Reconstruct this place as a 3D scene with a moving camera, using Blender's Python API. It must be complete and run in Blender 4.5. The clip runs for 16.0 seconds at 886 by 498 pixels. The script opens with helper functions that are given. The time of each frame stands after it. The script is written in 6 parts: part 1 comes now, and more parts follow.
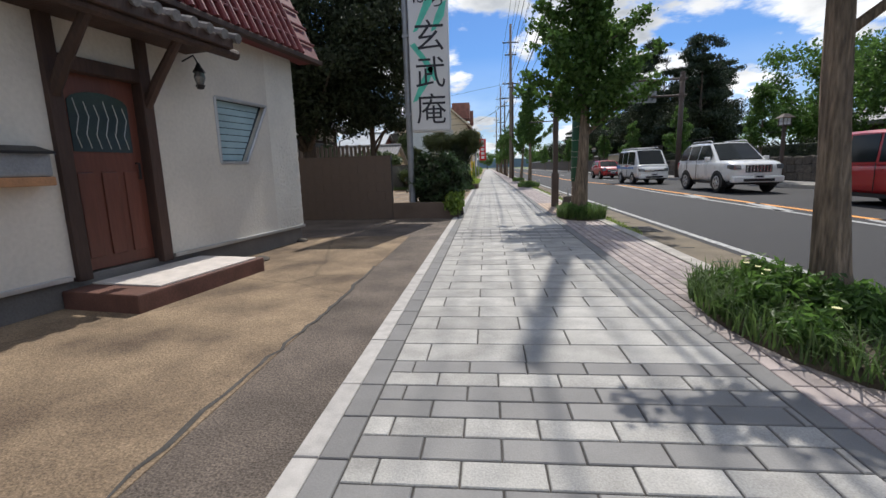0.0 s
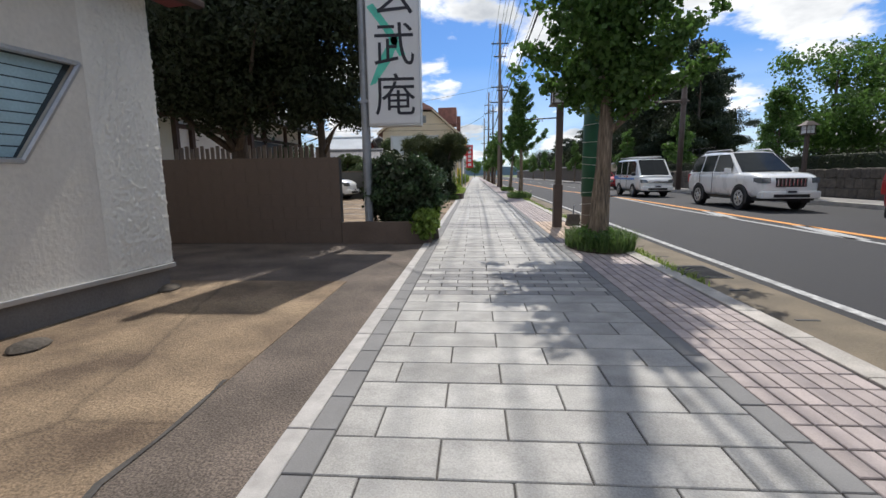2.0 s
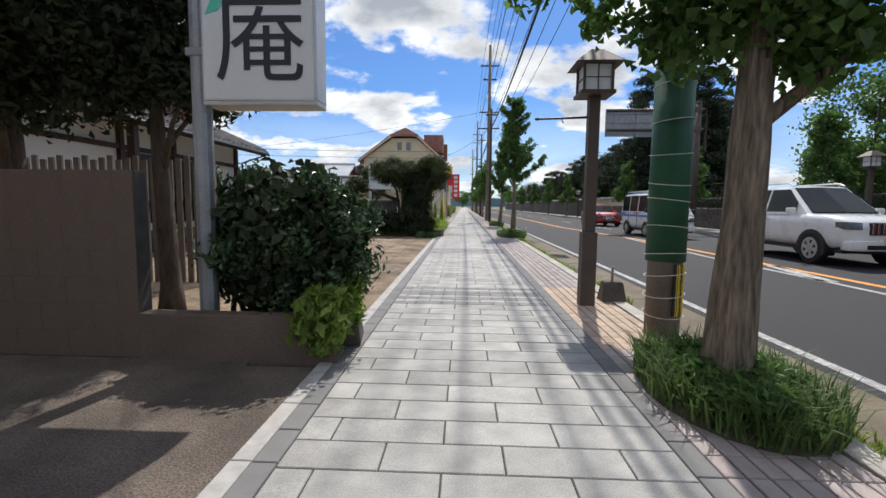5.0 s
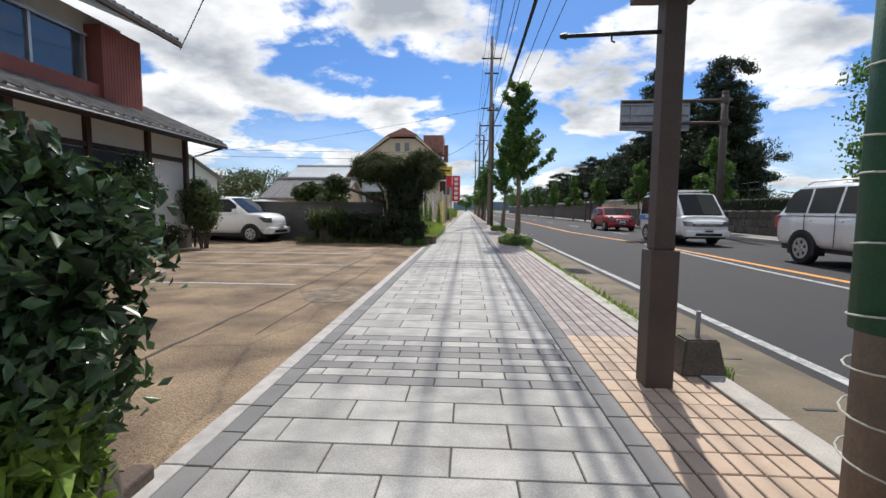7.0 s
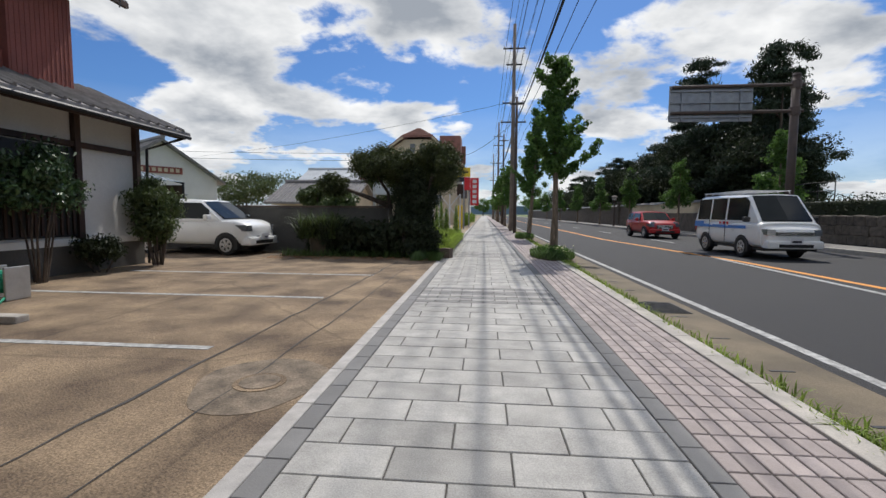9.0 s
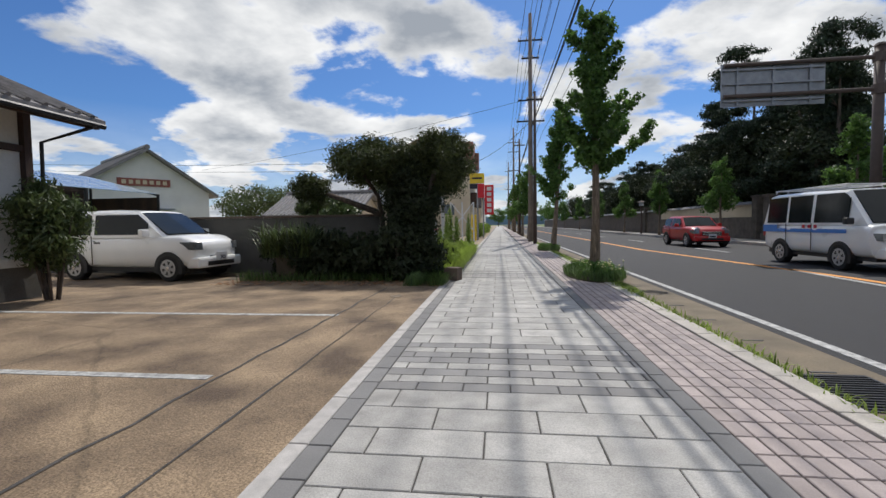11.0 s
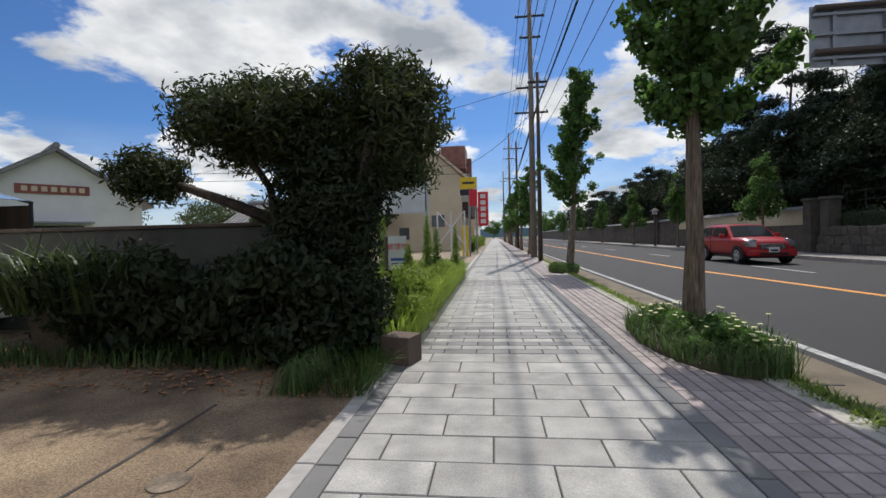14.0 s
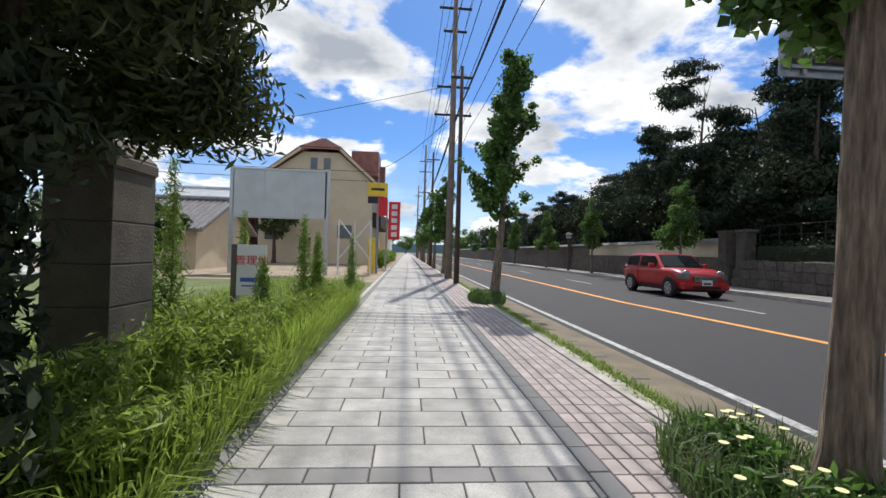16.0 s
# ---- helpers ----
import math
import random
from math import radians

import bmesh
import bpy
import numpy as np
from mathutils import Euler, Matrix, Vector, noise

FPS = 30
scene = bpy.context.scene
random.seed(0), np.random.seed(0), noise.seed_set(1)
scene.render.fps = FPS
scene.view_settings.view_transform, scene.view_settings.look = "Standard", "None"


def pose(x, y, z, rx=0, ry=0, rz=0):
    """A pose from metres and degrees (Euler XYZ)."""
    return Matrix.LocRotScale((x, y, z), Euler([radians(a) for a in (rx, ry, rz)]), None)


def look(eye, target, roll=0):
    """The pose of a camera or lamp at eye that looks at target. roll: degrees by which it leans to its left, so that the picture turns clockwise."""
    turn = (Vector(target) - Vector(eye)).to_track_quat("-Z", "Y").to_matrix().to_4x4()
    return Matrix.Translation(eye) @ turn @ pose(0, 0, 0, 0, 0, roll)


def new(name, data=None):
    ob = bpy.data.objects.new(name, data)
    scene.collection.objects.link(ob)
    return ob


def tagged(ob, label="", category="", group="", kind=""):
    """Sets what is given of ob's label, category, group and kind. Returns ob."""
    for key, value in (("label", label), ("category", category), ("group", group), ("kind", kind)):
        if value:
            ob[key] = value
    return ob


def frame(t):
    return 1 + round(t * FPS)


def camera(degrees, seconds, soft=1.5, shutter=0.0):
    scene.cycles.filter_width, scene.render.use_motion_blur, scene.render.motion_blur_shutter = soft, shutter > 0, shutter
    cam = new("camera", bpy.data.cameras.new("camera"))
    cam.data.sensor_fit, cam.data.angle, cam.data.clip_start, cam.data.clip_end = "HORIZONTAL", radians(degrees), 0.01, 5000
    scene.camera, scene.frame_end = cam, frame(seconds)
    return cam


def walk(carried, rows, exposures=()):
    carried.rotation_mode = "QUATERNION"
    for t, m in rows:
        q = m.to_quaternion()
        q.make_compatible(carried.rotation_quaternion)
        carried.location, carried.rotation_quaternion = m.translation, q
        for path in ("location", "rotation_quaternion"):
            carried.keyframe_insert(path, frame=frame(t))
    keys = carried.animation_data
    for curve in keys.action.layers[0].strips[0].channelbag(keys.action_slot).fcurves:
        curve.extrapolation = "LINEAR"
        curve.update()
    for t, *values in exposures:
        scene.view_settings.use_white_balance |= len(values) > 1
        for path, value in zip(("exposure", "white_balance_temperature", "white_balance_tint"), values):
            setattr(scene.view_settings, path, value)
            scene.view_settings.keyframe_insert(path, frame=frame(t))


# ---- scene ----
cam = camera(88.2, 16.0)
PATH = [
    (0, (-0.153, 1.088, 1.063), (-0.349, 3.048, 0.716), -1.7),
    (0.5, (-0.148, 1.772, 1.07), (-0.331, 3.734, 0.73), -1.3),
    (1, (-0.155, 2.448, 1.08), (-0.321, 4.412, 0.742), -1.1),
    (1.5, (-0.122, 3.146, 1.068), (-0.276, 5.113, 0.744), -1.0),
    (2, (-0.087, 3.812, 1.077), (-0.225, 5.782, 0.758), -0.7),
    (2.5, (-0.014, 4.532, 1.083), (-0.143, 6.503, 0.774), -0.8),
    (3, (0.014, 5.222, 1.064), (-0.101, 7.196, 0.76), -0.9),
    (3.5, (0.05, 5.895, 1.086), (-0.063, 7.873, 0.809), -0.6),
    (4, (0.054, 6.577, 1.127), (-0.05, 8.558, 0.873), -0.0),
    (4.2, (0.06, 6.868, 1.167), (-0.035, 8.851, 0.929), 0.3),
    (6.3, (0.301, 9.403, 1.114), (0.223, 11.394, 0.944), 0.6),
    (6.5, (0.325, 9.673, 1.112), (0.242, 11.664, 0.937), 0.4),
    (7, (0.39, 10.391, 1.099), (0.288, 12.381, 0.925), 0.5),
    (7.5, (0.415, 11.065, 1.084), (0.301, 13.055, 0.912), 0.5),
    (8, (0.34, 11.769, 1.12), (0.195, 13.757, 0.95), 0.4),
    (8.5, (0.264, 12.511, 1.104), (0.111, 14.498, 0.943), 0.5),
    (9, (0.188, 13.254, 1.127), (0.013, 15.24, 0.971), 0.4),
    (9.2, (0.171, 13.53, 1.085), (0.001, 15.517, 0.926), 0.1),
    (11.3, (0.108, 16.645, 1.058), (-0.144, 18.626, 0.955), -0.7),
    (11.5, (0.073, 17.003, 1.074), (-0.181, 18.984, 0.969), -0.5),
    (12, (0.047, 17.741, 1.062), (-0.222, 19.721, 0.97), -0.5),
    (12.5, (0.026, 18.495, 1.079), (-0.248, 20.475, 1.002), -0.9),
    (13, (0.044, 19.219, 1.073), (-0.234, 21.198, 1.008), -1.3),
    (13.5, (0.06, 20.08, 1.068), (-0.205, 22.062, 1.014), -1.6),
    (14, (0.075, 20.908, 1.075), (-0.147, 22.895, 1.025), -1.4),
    (14.5, (0.088, 21.68, 1.098), (-0.102, 23.67, 1.056), -1.1),
    (15, (0.141, 22.48, 1.085), (0.032, 24.477, 1.054), -0.1),
    (15.5, (0.155, 23.29, 1.09), (0.202, 25.29, 1.088), 0.9),
    (16, (0.195, 24.022, 1.096), (0.354, 26.016, 1.112), 1.7),
]
EXPOSURES = [(0, -0.08), (2.0, 0.0), (3.5, 0.0), (7, 0.0), (9, -0.28), (12.5, -0.28), (14.5, -0.25), (16, 0.05)]
walk(cam, [(t, look(eye, target, roll)) for t, eye, target, roll in PATH], EXPOSURES)

# ---- world, sun, exposure ----
SUN_EL, SUN_AZ = radians(53), math.atan2(0.22, 1.0)
to_sun = Vector((math.sin(SUN_AZ) * math.cos(SUN_EL), math.cos(SUN_AZ) * math.cos(SUN_EL), math.sin(SUN_EL)))
sun = new("sun", bpy.data.lights.new("sun", "SUN"))
sun.data.energy, sun.data.angle, sun.data.color = 4.2, radians(0.6), (1.0, 0.95, 0.88)
sun.matrix_world = look(to_sun * 60, (0, 0, 0))

world = bpy.data.worlds.new("sky")
scene.world = world
world.use_nodes = True
wn, wl = world.node_tree.nodes, world.node_tree.links
wn.clear()


def wnode(kind, **values):
    n = wn.new(kind)
    for k, v in values.items():
        n.inputs[k].default_value = v
    return n


def wmath(op, a, b=None):
    n = wn.new("ShaderNodeMath")
    n.operation = op
    for i, v in enumerate((a, b)):
        if v is None:
            continue
        if isinstance(v, (int, float)):
            n.inputs[i].default_value = v
        else:
            wl.new(v, n.inputs[i])
    return n.outputs[0]


sky = wn.new("ShaderNodeTexSky")
sky.sky_type, sky.sun_disc, sky.sun_elevation, sky.sun_rotation = "NISHITA", False, SUN_EL, SUN_AZ
sky.air_density, sky.dust_density, sky.ozone_density = 1.0, 0.6, 2.5
coord = wn.new("ShaderNodeTexCoord")
sep = wn.new("ShaderNodeSeparateXYZ")
wl.new(coord.outputs["Generated"], sep.inputs[0])
up = wmath("ADD", wmath("MAXIMUM", sep.outputs[2], 0.0), 0.26)
flat = wn.new("ShaderNodeCombineXYZ")
wl.new(wmath("DIVIDE", sep.outputs[0], up), flat.inputs[0])
wl.new(wmath("DIVIDE", sep.outputs[1], up), flat.inputs[1])
big = wnode("ShaderNodeTexNoise", Scale=2.0, Detail=12.0, Roughness=0.56, Distortion=0.15)
shade = wnode("ShaderNodeTexNoise", Scale=2.3, Detail=5.0, Roughness=0.5)
shift = wn.new("ShaderNodeVectorMath")
shift.operation = "ADD"
shift.inputs[1].default_value = (3.7, 1.9, 0.4)
wl.new(flat.outputs[0], shift.inputs[0])
wl.new(shift.outputs[0], big.inputs["Vector"])
wl.new(shift.outputs[0], shade.inputs["Vector"])
cover = wn.new("ShaderNodeMapRange")
cover.inputs["From Min"].default_value, cover.inputs["From Max"].default_value = 0.468, 0.55
cover.interpolation_type = "SMOOTHSTEP"
wl.new(big.outputs[0], cover.inputs["Value"])
grey = wn.new("ShaderNodeValToRGB")
grey.color_ramp.elements[0].position, grey.color_ramp.elements[0].color = 0.45, (12.0, 12.0, 11.9, 1)
grey.color_ramp.elements[1].position, grey.color_ramp.elements[1].color = 0.64, (3.9, 4.3, 4.9, 1)
# thick middles of the clouds turn grey, thin rims stay white
wl.new(wmath("ADD", wmath("MULTIPLY", big.outputs[0], 0.55), wmath("MULTIPLY", shade.outputs[0], 0.48)), grey.inputs[0])
haze = wn.new("ShaderNodeMapRange")
haze.inputs["From Min"].default_value, haze.inputs["From Max"].default_value = 0.22, 0.0
haze.inputs["To Max"].default_value = 0.45
wl.new(sep.outputs[2], haze.inputs["Value"])
tint = wn.new("ShaderNodeMix")
tint.data_type, tint.blend_type = "RGBA", "MULTIPLY"
tint.inputs["Factor"].default_value = 1.0
tint.inputs[7].default_value = (0.46, 0.72, 1.08, 1)
wl.new(sky.outputs[0], tint.inputs[6])
mix = wn.new("ShaderNodeMix")
mix.data_type = "RGBA"
wl.new(wmath("MAXIMUM", cover.outputs[0], haze.outputs[0]), mix.inputs["Factor"])
wl.new(tint.outputs[2], mix.inputs[6])
wl.new(grey.outputs[0], mix.inputs[7])
back = wnode("ShaderNodeBackground", Strength=0.11)
wl.new(mix.outputs[2], back.inputs[0])
wl.new(back.outputs[0], wn.new("ShaderNodeOutputWorld").inputs[0])

# ---- materials ----


def mat(name, color, rough=0.8, metal=0.0, scale=6.0, vary=0.25, bump=0.2, fine=60.0, rnd=0.0, tone=None, coat=0.0, stretch=None, sss=0.0, cracks=0.0, grit=0.6):
    """A surface with colour variation at two scales, fine relief and an optional shift from piece to piece."""
    m = bpy.data.materials.new(name)
    m.use_nodes = True
    n, l = m.node_tree.nodes, m.node_tree.links
    b = n["Principled BSDF"]
    tc = n.new("ShaderNodeTexCoord")
    src = tc.outputs["Object"]
    if stretch:
        mp = n.new("ShaderNodeMapping")
        mp.inputs["Scale"].default_value = stretch
        l.new(src, mp.inputs[0])
        src = mp.outputs[0]
    if rnd:
        info = n.new("ShaderNodeObjectInfo")
        isl = n.new("ShaderNodeNewGeometry")
        sm = n.new("ShaderNodeMath")
        sm.operation = "ADD"
        l.new(info.outputs["Random"], sm.inputs[0])
        l.new(isl.outputs["Random Per Island"], sm.inputs[1])
        fr = n.new("ShaderNodeMath")
        fr.operation = "FRACT"
        l.new(sm.outputs[0], fr.inputs[0])
        off = n.new("ShaderNodeVectorMath")
        off.operation = "ADD"
        l.new(src, off.inputs[0])
        sc = n.new("ShaderNodeMath")
        sc.operation = "MULTIPLY"
        sc.inputs[1].default_value = 37.0
        l.new(fr.outputs[0], sc.inputs[0])
        l.new(sc.outputs[0], off.inputs[1])
        src = off.outputs[0]
    a = n.new("ShaderNodeTexNoise")
    a.inputs["Scale"].default_value, a.inputs["Detail"].default_value = scale, 6
    f = n.new("ShaderNodeTexNoise")
    f.inputs["Scale"].default_value, f.inputs["Detail"].default_value = fine, 4
    l.new(src, a.inputs["Vector"])
    l.new(src, f.inputs["Vector"])
    ramp = n.new("ShaderNodeValToRGB")
    dark = tone or tuple(c * (1 - vary) for c in color)
    light = tuple(min(1.0, c * (1 + vary)) for c in color)
    ramp.color_ramp.elements[0].position, ramp.color_ramp.elements[0].color = 0.32, (*dark, 1)
    ramp.color_ramp.elements[1].position, ramp.color_ramp.elements[1].color = 0.68, (*light, 1)
    l.new(a.outputs[0], ramp.inputs[0])
    hsv = n.new("ShaderNodeHueSaturation")
    l.new(ramp.outputs[0], hsv.inputs["Color"])
    mr = n.new("ShaderNodeMapRange")
    mr.inputs["From Min"].default_value, mr.inputs["From Max"].default_value = 0.3, 0.7
    mr.inputs["To Min"].default_value, mr.inputs["To Max"].default_value = 1 - vary * grit, 1 + vary * grit
    l.new(f.outputs[0], mr.inputs["Value"])
    val = mr.outputs[0]
    if rnd:
        r2 = n.new("ShaderNodeMapRange")
        r2.inputs["To Min"].default_value, r2.inputs["To Max"].default_value = 1 - rnd, 1 + rnd
        l.new(fr.outputs[0], r2.inputs["Value"])
        mu = n.new("ShaderNodeMath")
        mu.operation = "MULTIPLY"
        l.new(val, mu.inputs[0])
        l.new(r2.outputs[0], mu.inputs[1])
        val = mu.outputs[0]
    l.new(val, hsv.inputs["Value"])
    if cracks:
        vo = n.new("ShaderNodeTexVoronoi")
        vo.feature = "DISTANCE_TO_EDGE"
        vo.inputs["Scale"].default_value = cracks
        wv = n.new("ShaderNodeMix")
        wv.data_type = "VECTOR"
        wv.inputs["Factor"].default_value = 0.16
        l.new(src, wv.inputs[4])
        l.new(a.outputs[1], wv.inputs[5])
        l.new(wv.outputs[1], vo.inputs["Vector"])
        cr = n.new("ShaderNodeMapRange")
        cr.inputs["From Max"].default_value, cr.inputs["To Min"].default_value = 0.006, 0.7
        l.new(vo.outputs[0], cr.inputs["Value"])
        cm = n.new("ShaderNodeMath")
        cm.operation = "MULTIPLY"
        l.new(val, cm.inputs[0])
        l.new(cr.outputs[0], cm.inputs[1])
        l.new(cm.outputs[0], hsv.inputs["Value"])
    l.new(hsv.outputs[0], b.inputs["Base Color"])
    b.inputs["Metallic"].default_value = metal
    rr = n.new("ShaderNodeMapRange")
    rr.inputs["To Min"].default_value, rr.inputs["To Max"].default_value = max(0.02, rough - 0.1), min(1, rough + 0.1)
    l.new(a.outputs[0], rr.inputs["Value"])
    l.new(rr.outputs[0], b.inputs["Roughness"])
    if coat:
        b.inputs["Coat Weight"].default_value, b.inputs["Coat Roughness"].default_value = coat, 0.04
    if sss:
        b.inputs["Transmission Weight"].default_value = 0.0
        tr = n.new("ShaderNodeBsdfTranslucent")
        l.new(hsv.outputs[0], tr.inputs[0])
        mx = n.new("ShaderNodeMixShader")
        mx.inputs[0].default_value = sss
        l.new(b.outputs[0], mx.inputs[1])
        l.new(tr.outputs[0], mx.inputs[2])
        l.new(mx.outputs[0], n["Material Output"].inputs[0])
    if bump:
        bp = n.new("ShaderNodeBump")
        bp.inputs["Strength"].default_value, bp.inputs["Distance"].default_value = min(1, bump), 0.01 * max(1, bump)
        l.new(f.outputs[0], bp.inputs["Height"])
        l.new(bp.outputs[0], b.inputs["Normal"])
    return m


M = {}
M["slab"] = mat("light_slab", (0.365, 0.355, 0.335), 0.75, scale=4.5, vary=0.22, fine=120, bump=0.2, rnd=0.13, grit=0.8)
M["slab_dark"] = mat("dark_slab", (0.225, 0.22, 0.215), 0.75, scale=4, vary=0.12, fine=140, bump=0.15, rnd=0.14)
M["granite"] = mat("granite", (0.42, 0.40, 0.38), 0.7, scale=12, vary=0.15, fine=220, bump=0.2, rnd=0.06)
M["border"] = mat("border_stone", (0.185, 0.182, 0.18), 0.75, scale=4, vary=0.12, fine=140, bump=0.15, rnd=0.08)
M["tile"] = mat("pink_tile", (0.37, 0.315, 0.30), 0.8, scale=5, vary=0.16, fine=150, bump=0.2, rnd=0.12)
M["tile_tan"] = mat("tan_tile", (0.50, 0.375, 0.28), 0.8, scale=5, vary=0.14, fine=150, bump=0.2, rnd=0.1)
M["joint"] = mat("joint_mortar", (0.07, 0.065, 0.06), 0.95, scale=8, vary=0.3)
M["concrete"] = mat("worn_concrete", (0.235, 0.172, 0.11), 0.92, scale=1.5, vary=0.42, tone=(0.105, 0.072, 0.047), fine=95, bump=0.9, cracks=0.33, grit=1.05)
M["asphalt_old"] = mat("old_asphalt", (0.125, 0.10, 0.082), 0.92, scale=1.8, vary=0.4, fine=100, bump=0.9, grit=1.4)
M["asphalt"] = mat("asphalt", (0.028, 0.028, 0.031), 0.85, scale=0.9, vary=0.2, fine=110, bump=0.7, grit=1.6)
M["gutter"] = mat("gutter_concrete", (0.17, 0.138, 0.095), 0.9, scale=2.2, vary=0.28, fine=70, bump=0.4)
M["kerb"] = mat("kerb_concrete", (0.43, 0.40, 0.36), 0.85, scale=4, vary=0.2, fine=90, bump=0.3, rnd=0.07)
M["far_pave"] = mat("grey_concrete_paving", (0.22, 0.21, 0.2), 0.85, scale=2, vary=0.2, fine=70, bump=0.3)
M["line_white"] = mat("white_road_paint", (0.38, 0.38, 0.37), 0.8, scale=14, vary=0.4, fine=90, bump=0.2)
M["line_orange"] = mat("orange_road_paint", (0.80, 0.33, 0.05), 0.7, scale=10, vary=0.15, fine=90, bump=0.2)
M["soil"] = mat("sandy_soil", (0.30, 0.24, 0.17), 0.95, scale=1.2, vary=0.3, fine=50, bump=0.6)
M["earth"] = mat("dark_earth", (0.10, 0.08, 0.055), 0.95, scale=3, vary=0.35, fine=50, bump=0.8)
M["grassland"] = mat("rough_grass_ground", (0.12, 0.15, 0.05), 0.95, scale=1.0, vary=0.35, fine=40, bump=0.8)
M["plaster"] = mat("cream_plaster", (0.64, 0.60, 0.53), 0.9, scale=1.2, vary=0.08, fine=26, bump=0.55)
M["stucco"] = mat("rough_stucco", (0.72, 0.69, 0.62), 0.9, scale=2, vary=0.06, fine=22, bump=1.0)
M["foundation"] = mat("grey_foundation", (0.16, 0.15, 0.14), 0.9, scale=2, vary=0.2)
M["door"] = mat("red_brown_door", (0.125, 0.042, 0.028), 0.45, scale=3, vary=0.25, fine=40, stretch=(1, 1, 0.12), bump=0.15)
M["timber"] = mat("dark_timber", (0.055, 0.03, 0.022), 0.7, scale=4, vary=0.35, fine=40, stretch=(1, 1, 0.15), bump=0.4)
M["roof_red"] = mat("maroon_roof_tile", (0.15, 0.03, 0.032), 0.6, scale=5, vary=0.2, fine=40, rnd=0.1)
M["paver_red"] = mat("red_brown_step_tile", (0.13, 0.06, 0.045), 0.7, scale=5, vary=0.25)
M["step_lit"] = mat("sunlit_step_top", (0.62, 0.57, 0.53), 0.95, scale=8, vary=0.1, fine=120)
M["metal_grey"] = mat("grey_metal", (0.30, 0.31, 0.33), 0.5, 0.6, scale=5, vary=0.15)
M["metal_dark"] = mat("dark_metal", (0.03, 0.03, 0.033), 0.5, 0.5, scale=5, vary=0.2)
M["chrome"] = mat("chrome", (0.75, 0.76, 0.78), 0.18, 1.0, scale=8, vary=0.05, bump=0)
M["post_brown"] = mat("brown_painted_steel", (0.085, 0.06, 0.05), 0.6, scale=3, vary=0.2, fine=70, bump=0.15)
M["green_wrap"] = mat("green_pole_wrap", (0.012, 0.085, 0.04), 0.55, scale=4, vary=0.2, fine=80, bump=0.3)
M["pole"] = mat("weathered_pole_concrete", (0.20, 0.165, 0.14), 0.85, scale=3, vary=0.2, fine=60)
M["pole_dark"] = mat("dark_pole", (0.07, 0.05, 0.042), 0.8, scale=3, vary=0.25, fine=60)
M["wire"] = mat("black_cable", (0.015, 0.015, 0.017), 0.6, vary=0.1, bump=0)
M["rope"] = mat("pale_rope", (0.55, 0.56, 0.5), 0.8, vary=0.15, bump=0)
M["yellow"] = mat("yellow_panel", (0.75, 0.52, 0.03), 0.5, scale=4, vary=0.1, bump=0)
M["black"] = mat("black_plastic", (0.015, 0.015, 0.016), 0.5, vary=0.2, bump=0.1)
M["rubber"] = mat("tyre_rubber", (0.018, 0.018, 0.018), 0.85, scale=8, vary=0.25, fine=80)
M["paint_white"] = mat("white_car_paint", (0.85, 0.85, 0.83), 0.3, scale=2, vary=0.03, bump=0, coat=0.8)
M["paint_pearl"] = mat("pearl_white_car_paint", (0.82, 0.82, 0.80), 0.28, scale=2, vary=0.03, bump=0, coat=1.0)
M["paint_red"] = mat("red_car_paint", (0.42, 0.008, 0.012), 0.35, scale=2, vary=0.05, bump=0, coat=0.5)
M["paint_blue"] = mat("blue_stripe_paint", (0.06, 0.22, 0.6), 0.4, vary=0.05, bump=0)
M["glass"] = mat("dark_car_glass", (0.012, 0.016, 0.018), 0.08, scale=2, vary=0.1, bump=0)
M["glass"].node_tree.nodes["Principled BSDF"].inputs["Specular IOR Level"].default_value = 0.22
M["lamp_glass"] = mat("headlight_glass", (0.17, 0.18, 0.19), 0.12, 0.2, scale=14, vary=0.25, bump=0, coat=1.0)
M["panel_white"] = mat("white_sign_panel", (0.66, 0.66, 0.67), 0.45, scale=1.5, vary=0.05, fine=40, bump=0.05)
M["panel_grey"] = mat("pale_grey_billboard", (0.52, 0.55, 0.57), 0.5, scale=1.2, vary=0.08, fine=30, bump=0.05)
M["ink"] = mat("black_lettering", (0.02, 0.02, 0.03), 0.6, vary=0.1, bump=0)
M["teal"] = mat("teal_brush_stroke", (0.10, 0.55, 0.42), 0.6, vary=0.15, bump=0)
M["red_ink"] = mat("red_lettering", (0.6, 0.02, 0.03), 0.6, vary=0.1, bump=0)
M["blue_ink"] = mat("blue_lettering", (0.05, 0.12, 0.4), 0.6, vary=0.1, bump=0)
M["block_wall"] = mat("brown_block_wall", (0.13, 0.095, 0.075), 0.9, scale=1.6, vary=0.22, fine=60, bump=0.4)
M["grey_wall"] = mat("grey_block_wall", (0.105, 0.1, 0.09), 0.9, scale=1.6, vary=0.25, fine=60, bump=0.4)
M["gate_stone"] = mat("gate_pillar_block", (0.115, 0.098, 0.08), 0.9, scale=3, vary=0.25, fine=60, bump=0.5, rnd=0.08)
M["stone"] = mat("rough_stone", (0.10, 0.085, 0.07), 0.9, scale=3, vary=0.3, fine=40, bump=0.7, rnd=0.2)
M["ivory_wall"] = mat("ivory_rendered_wall", (0.62, 0.53, 0.38), 0.9, scale=1.2, vary=0.07, fine=30, bump=0.15)
M["white_wall"] = mat("white_plaster", (0.74, 0.73, 0.70), 0.9, scale=1.2, vary=0.06, fine=30, bump=0.15)
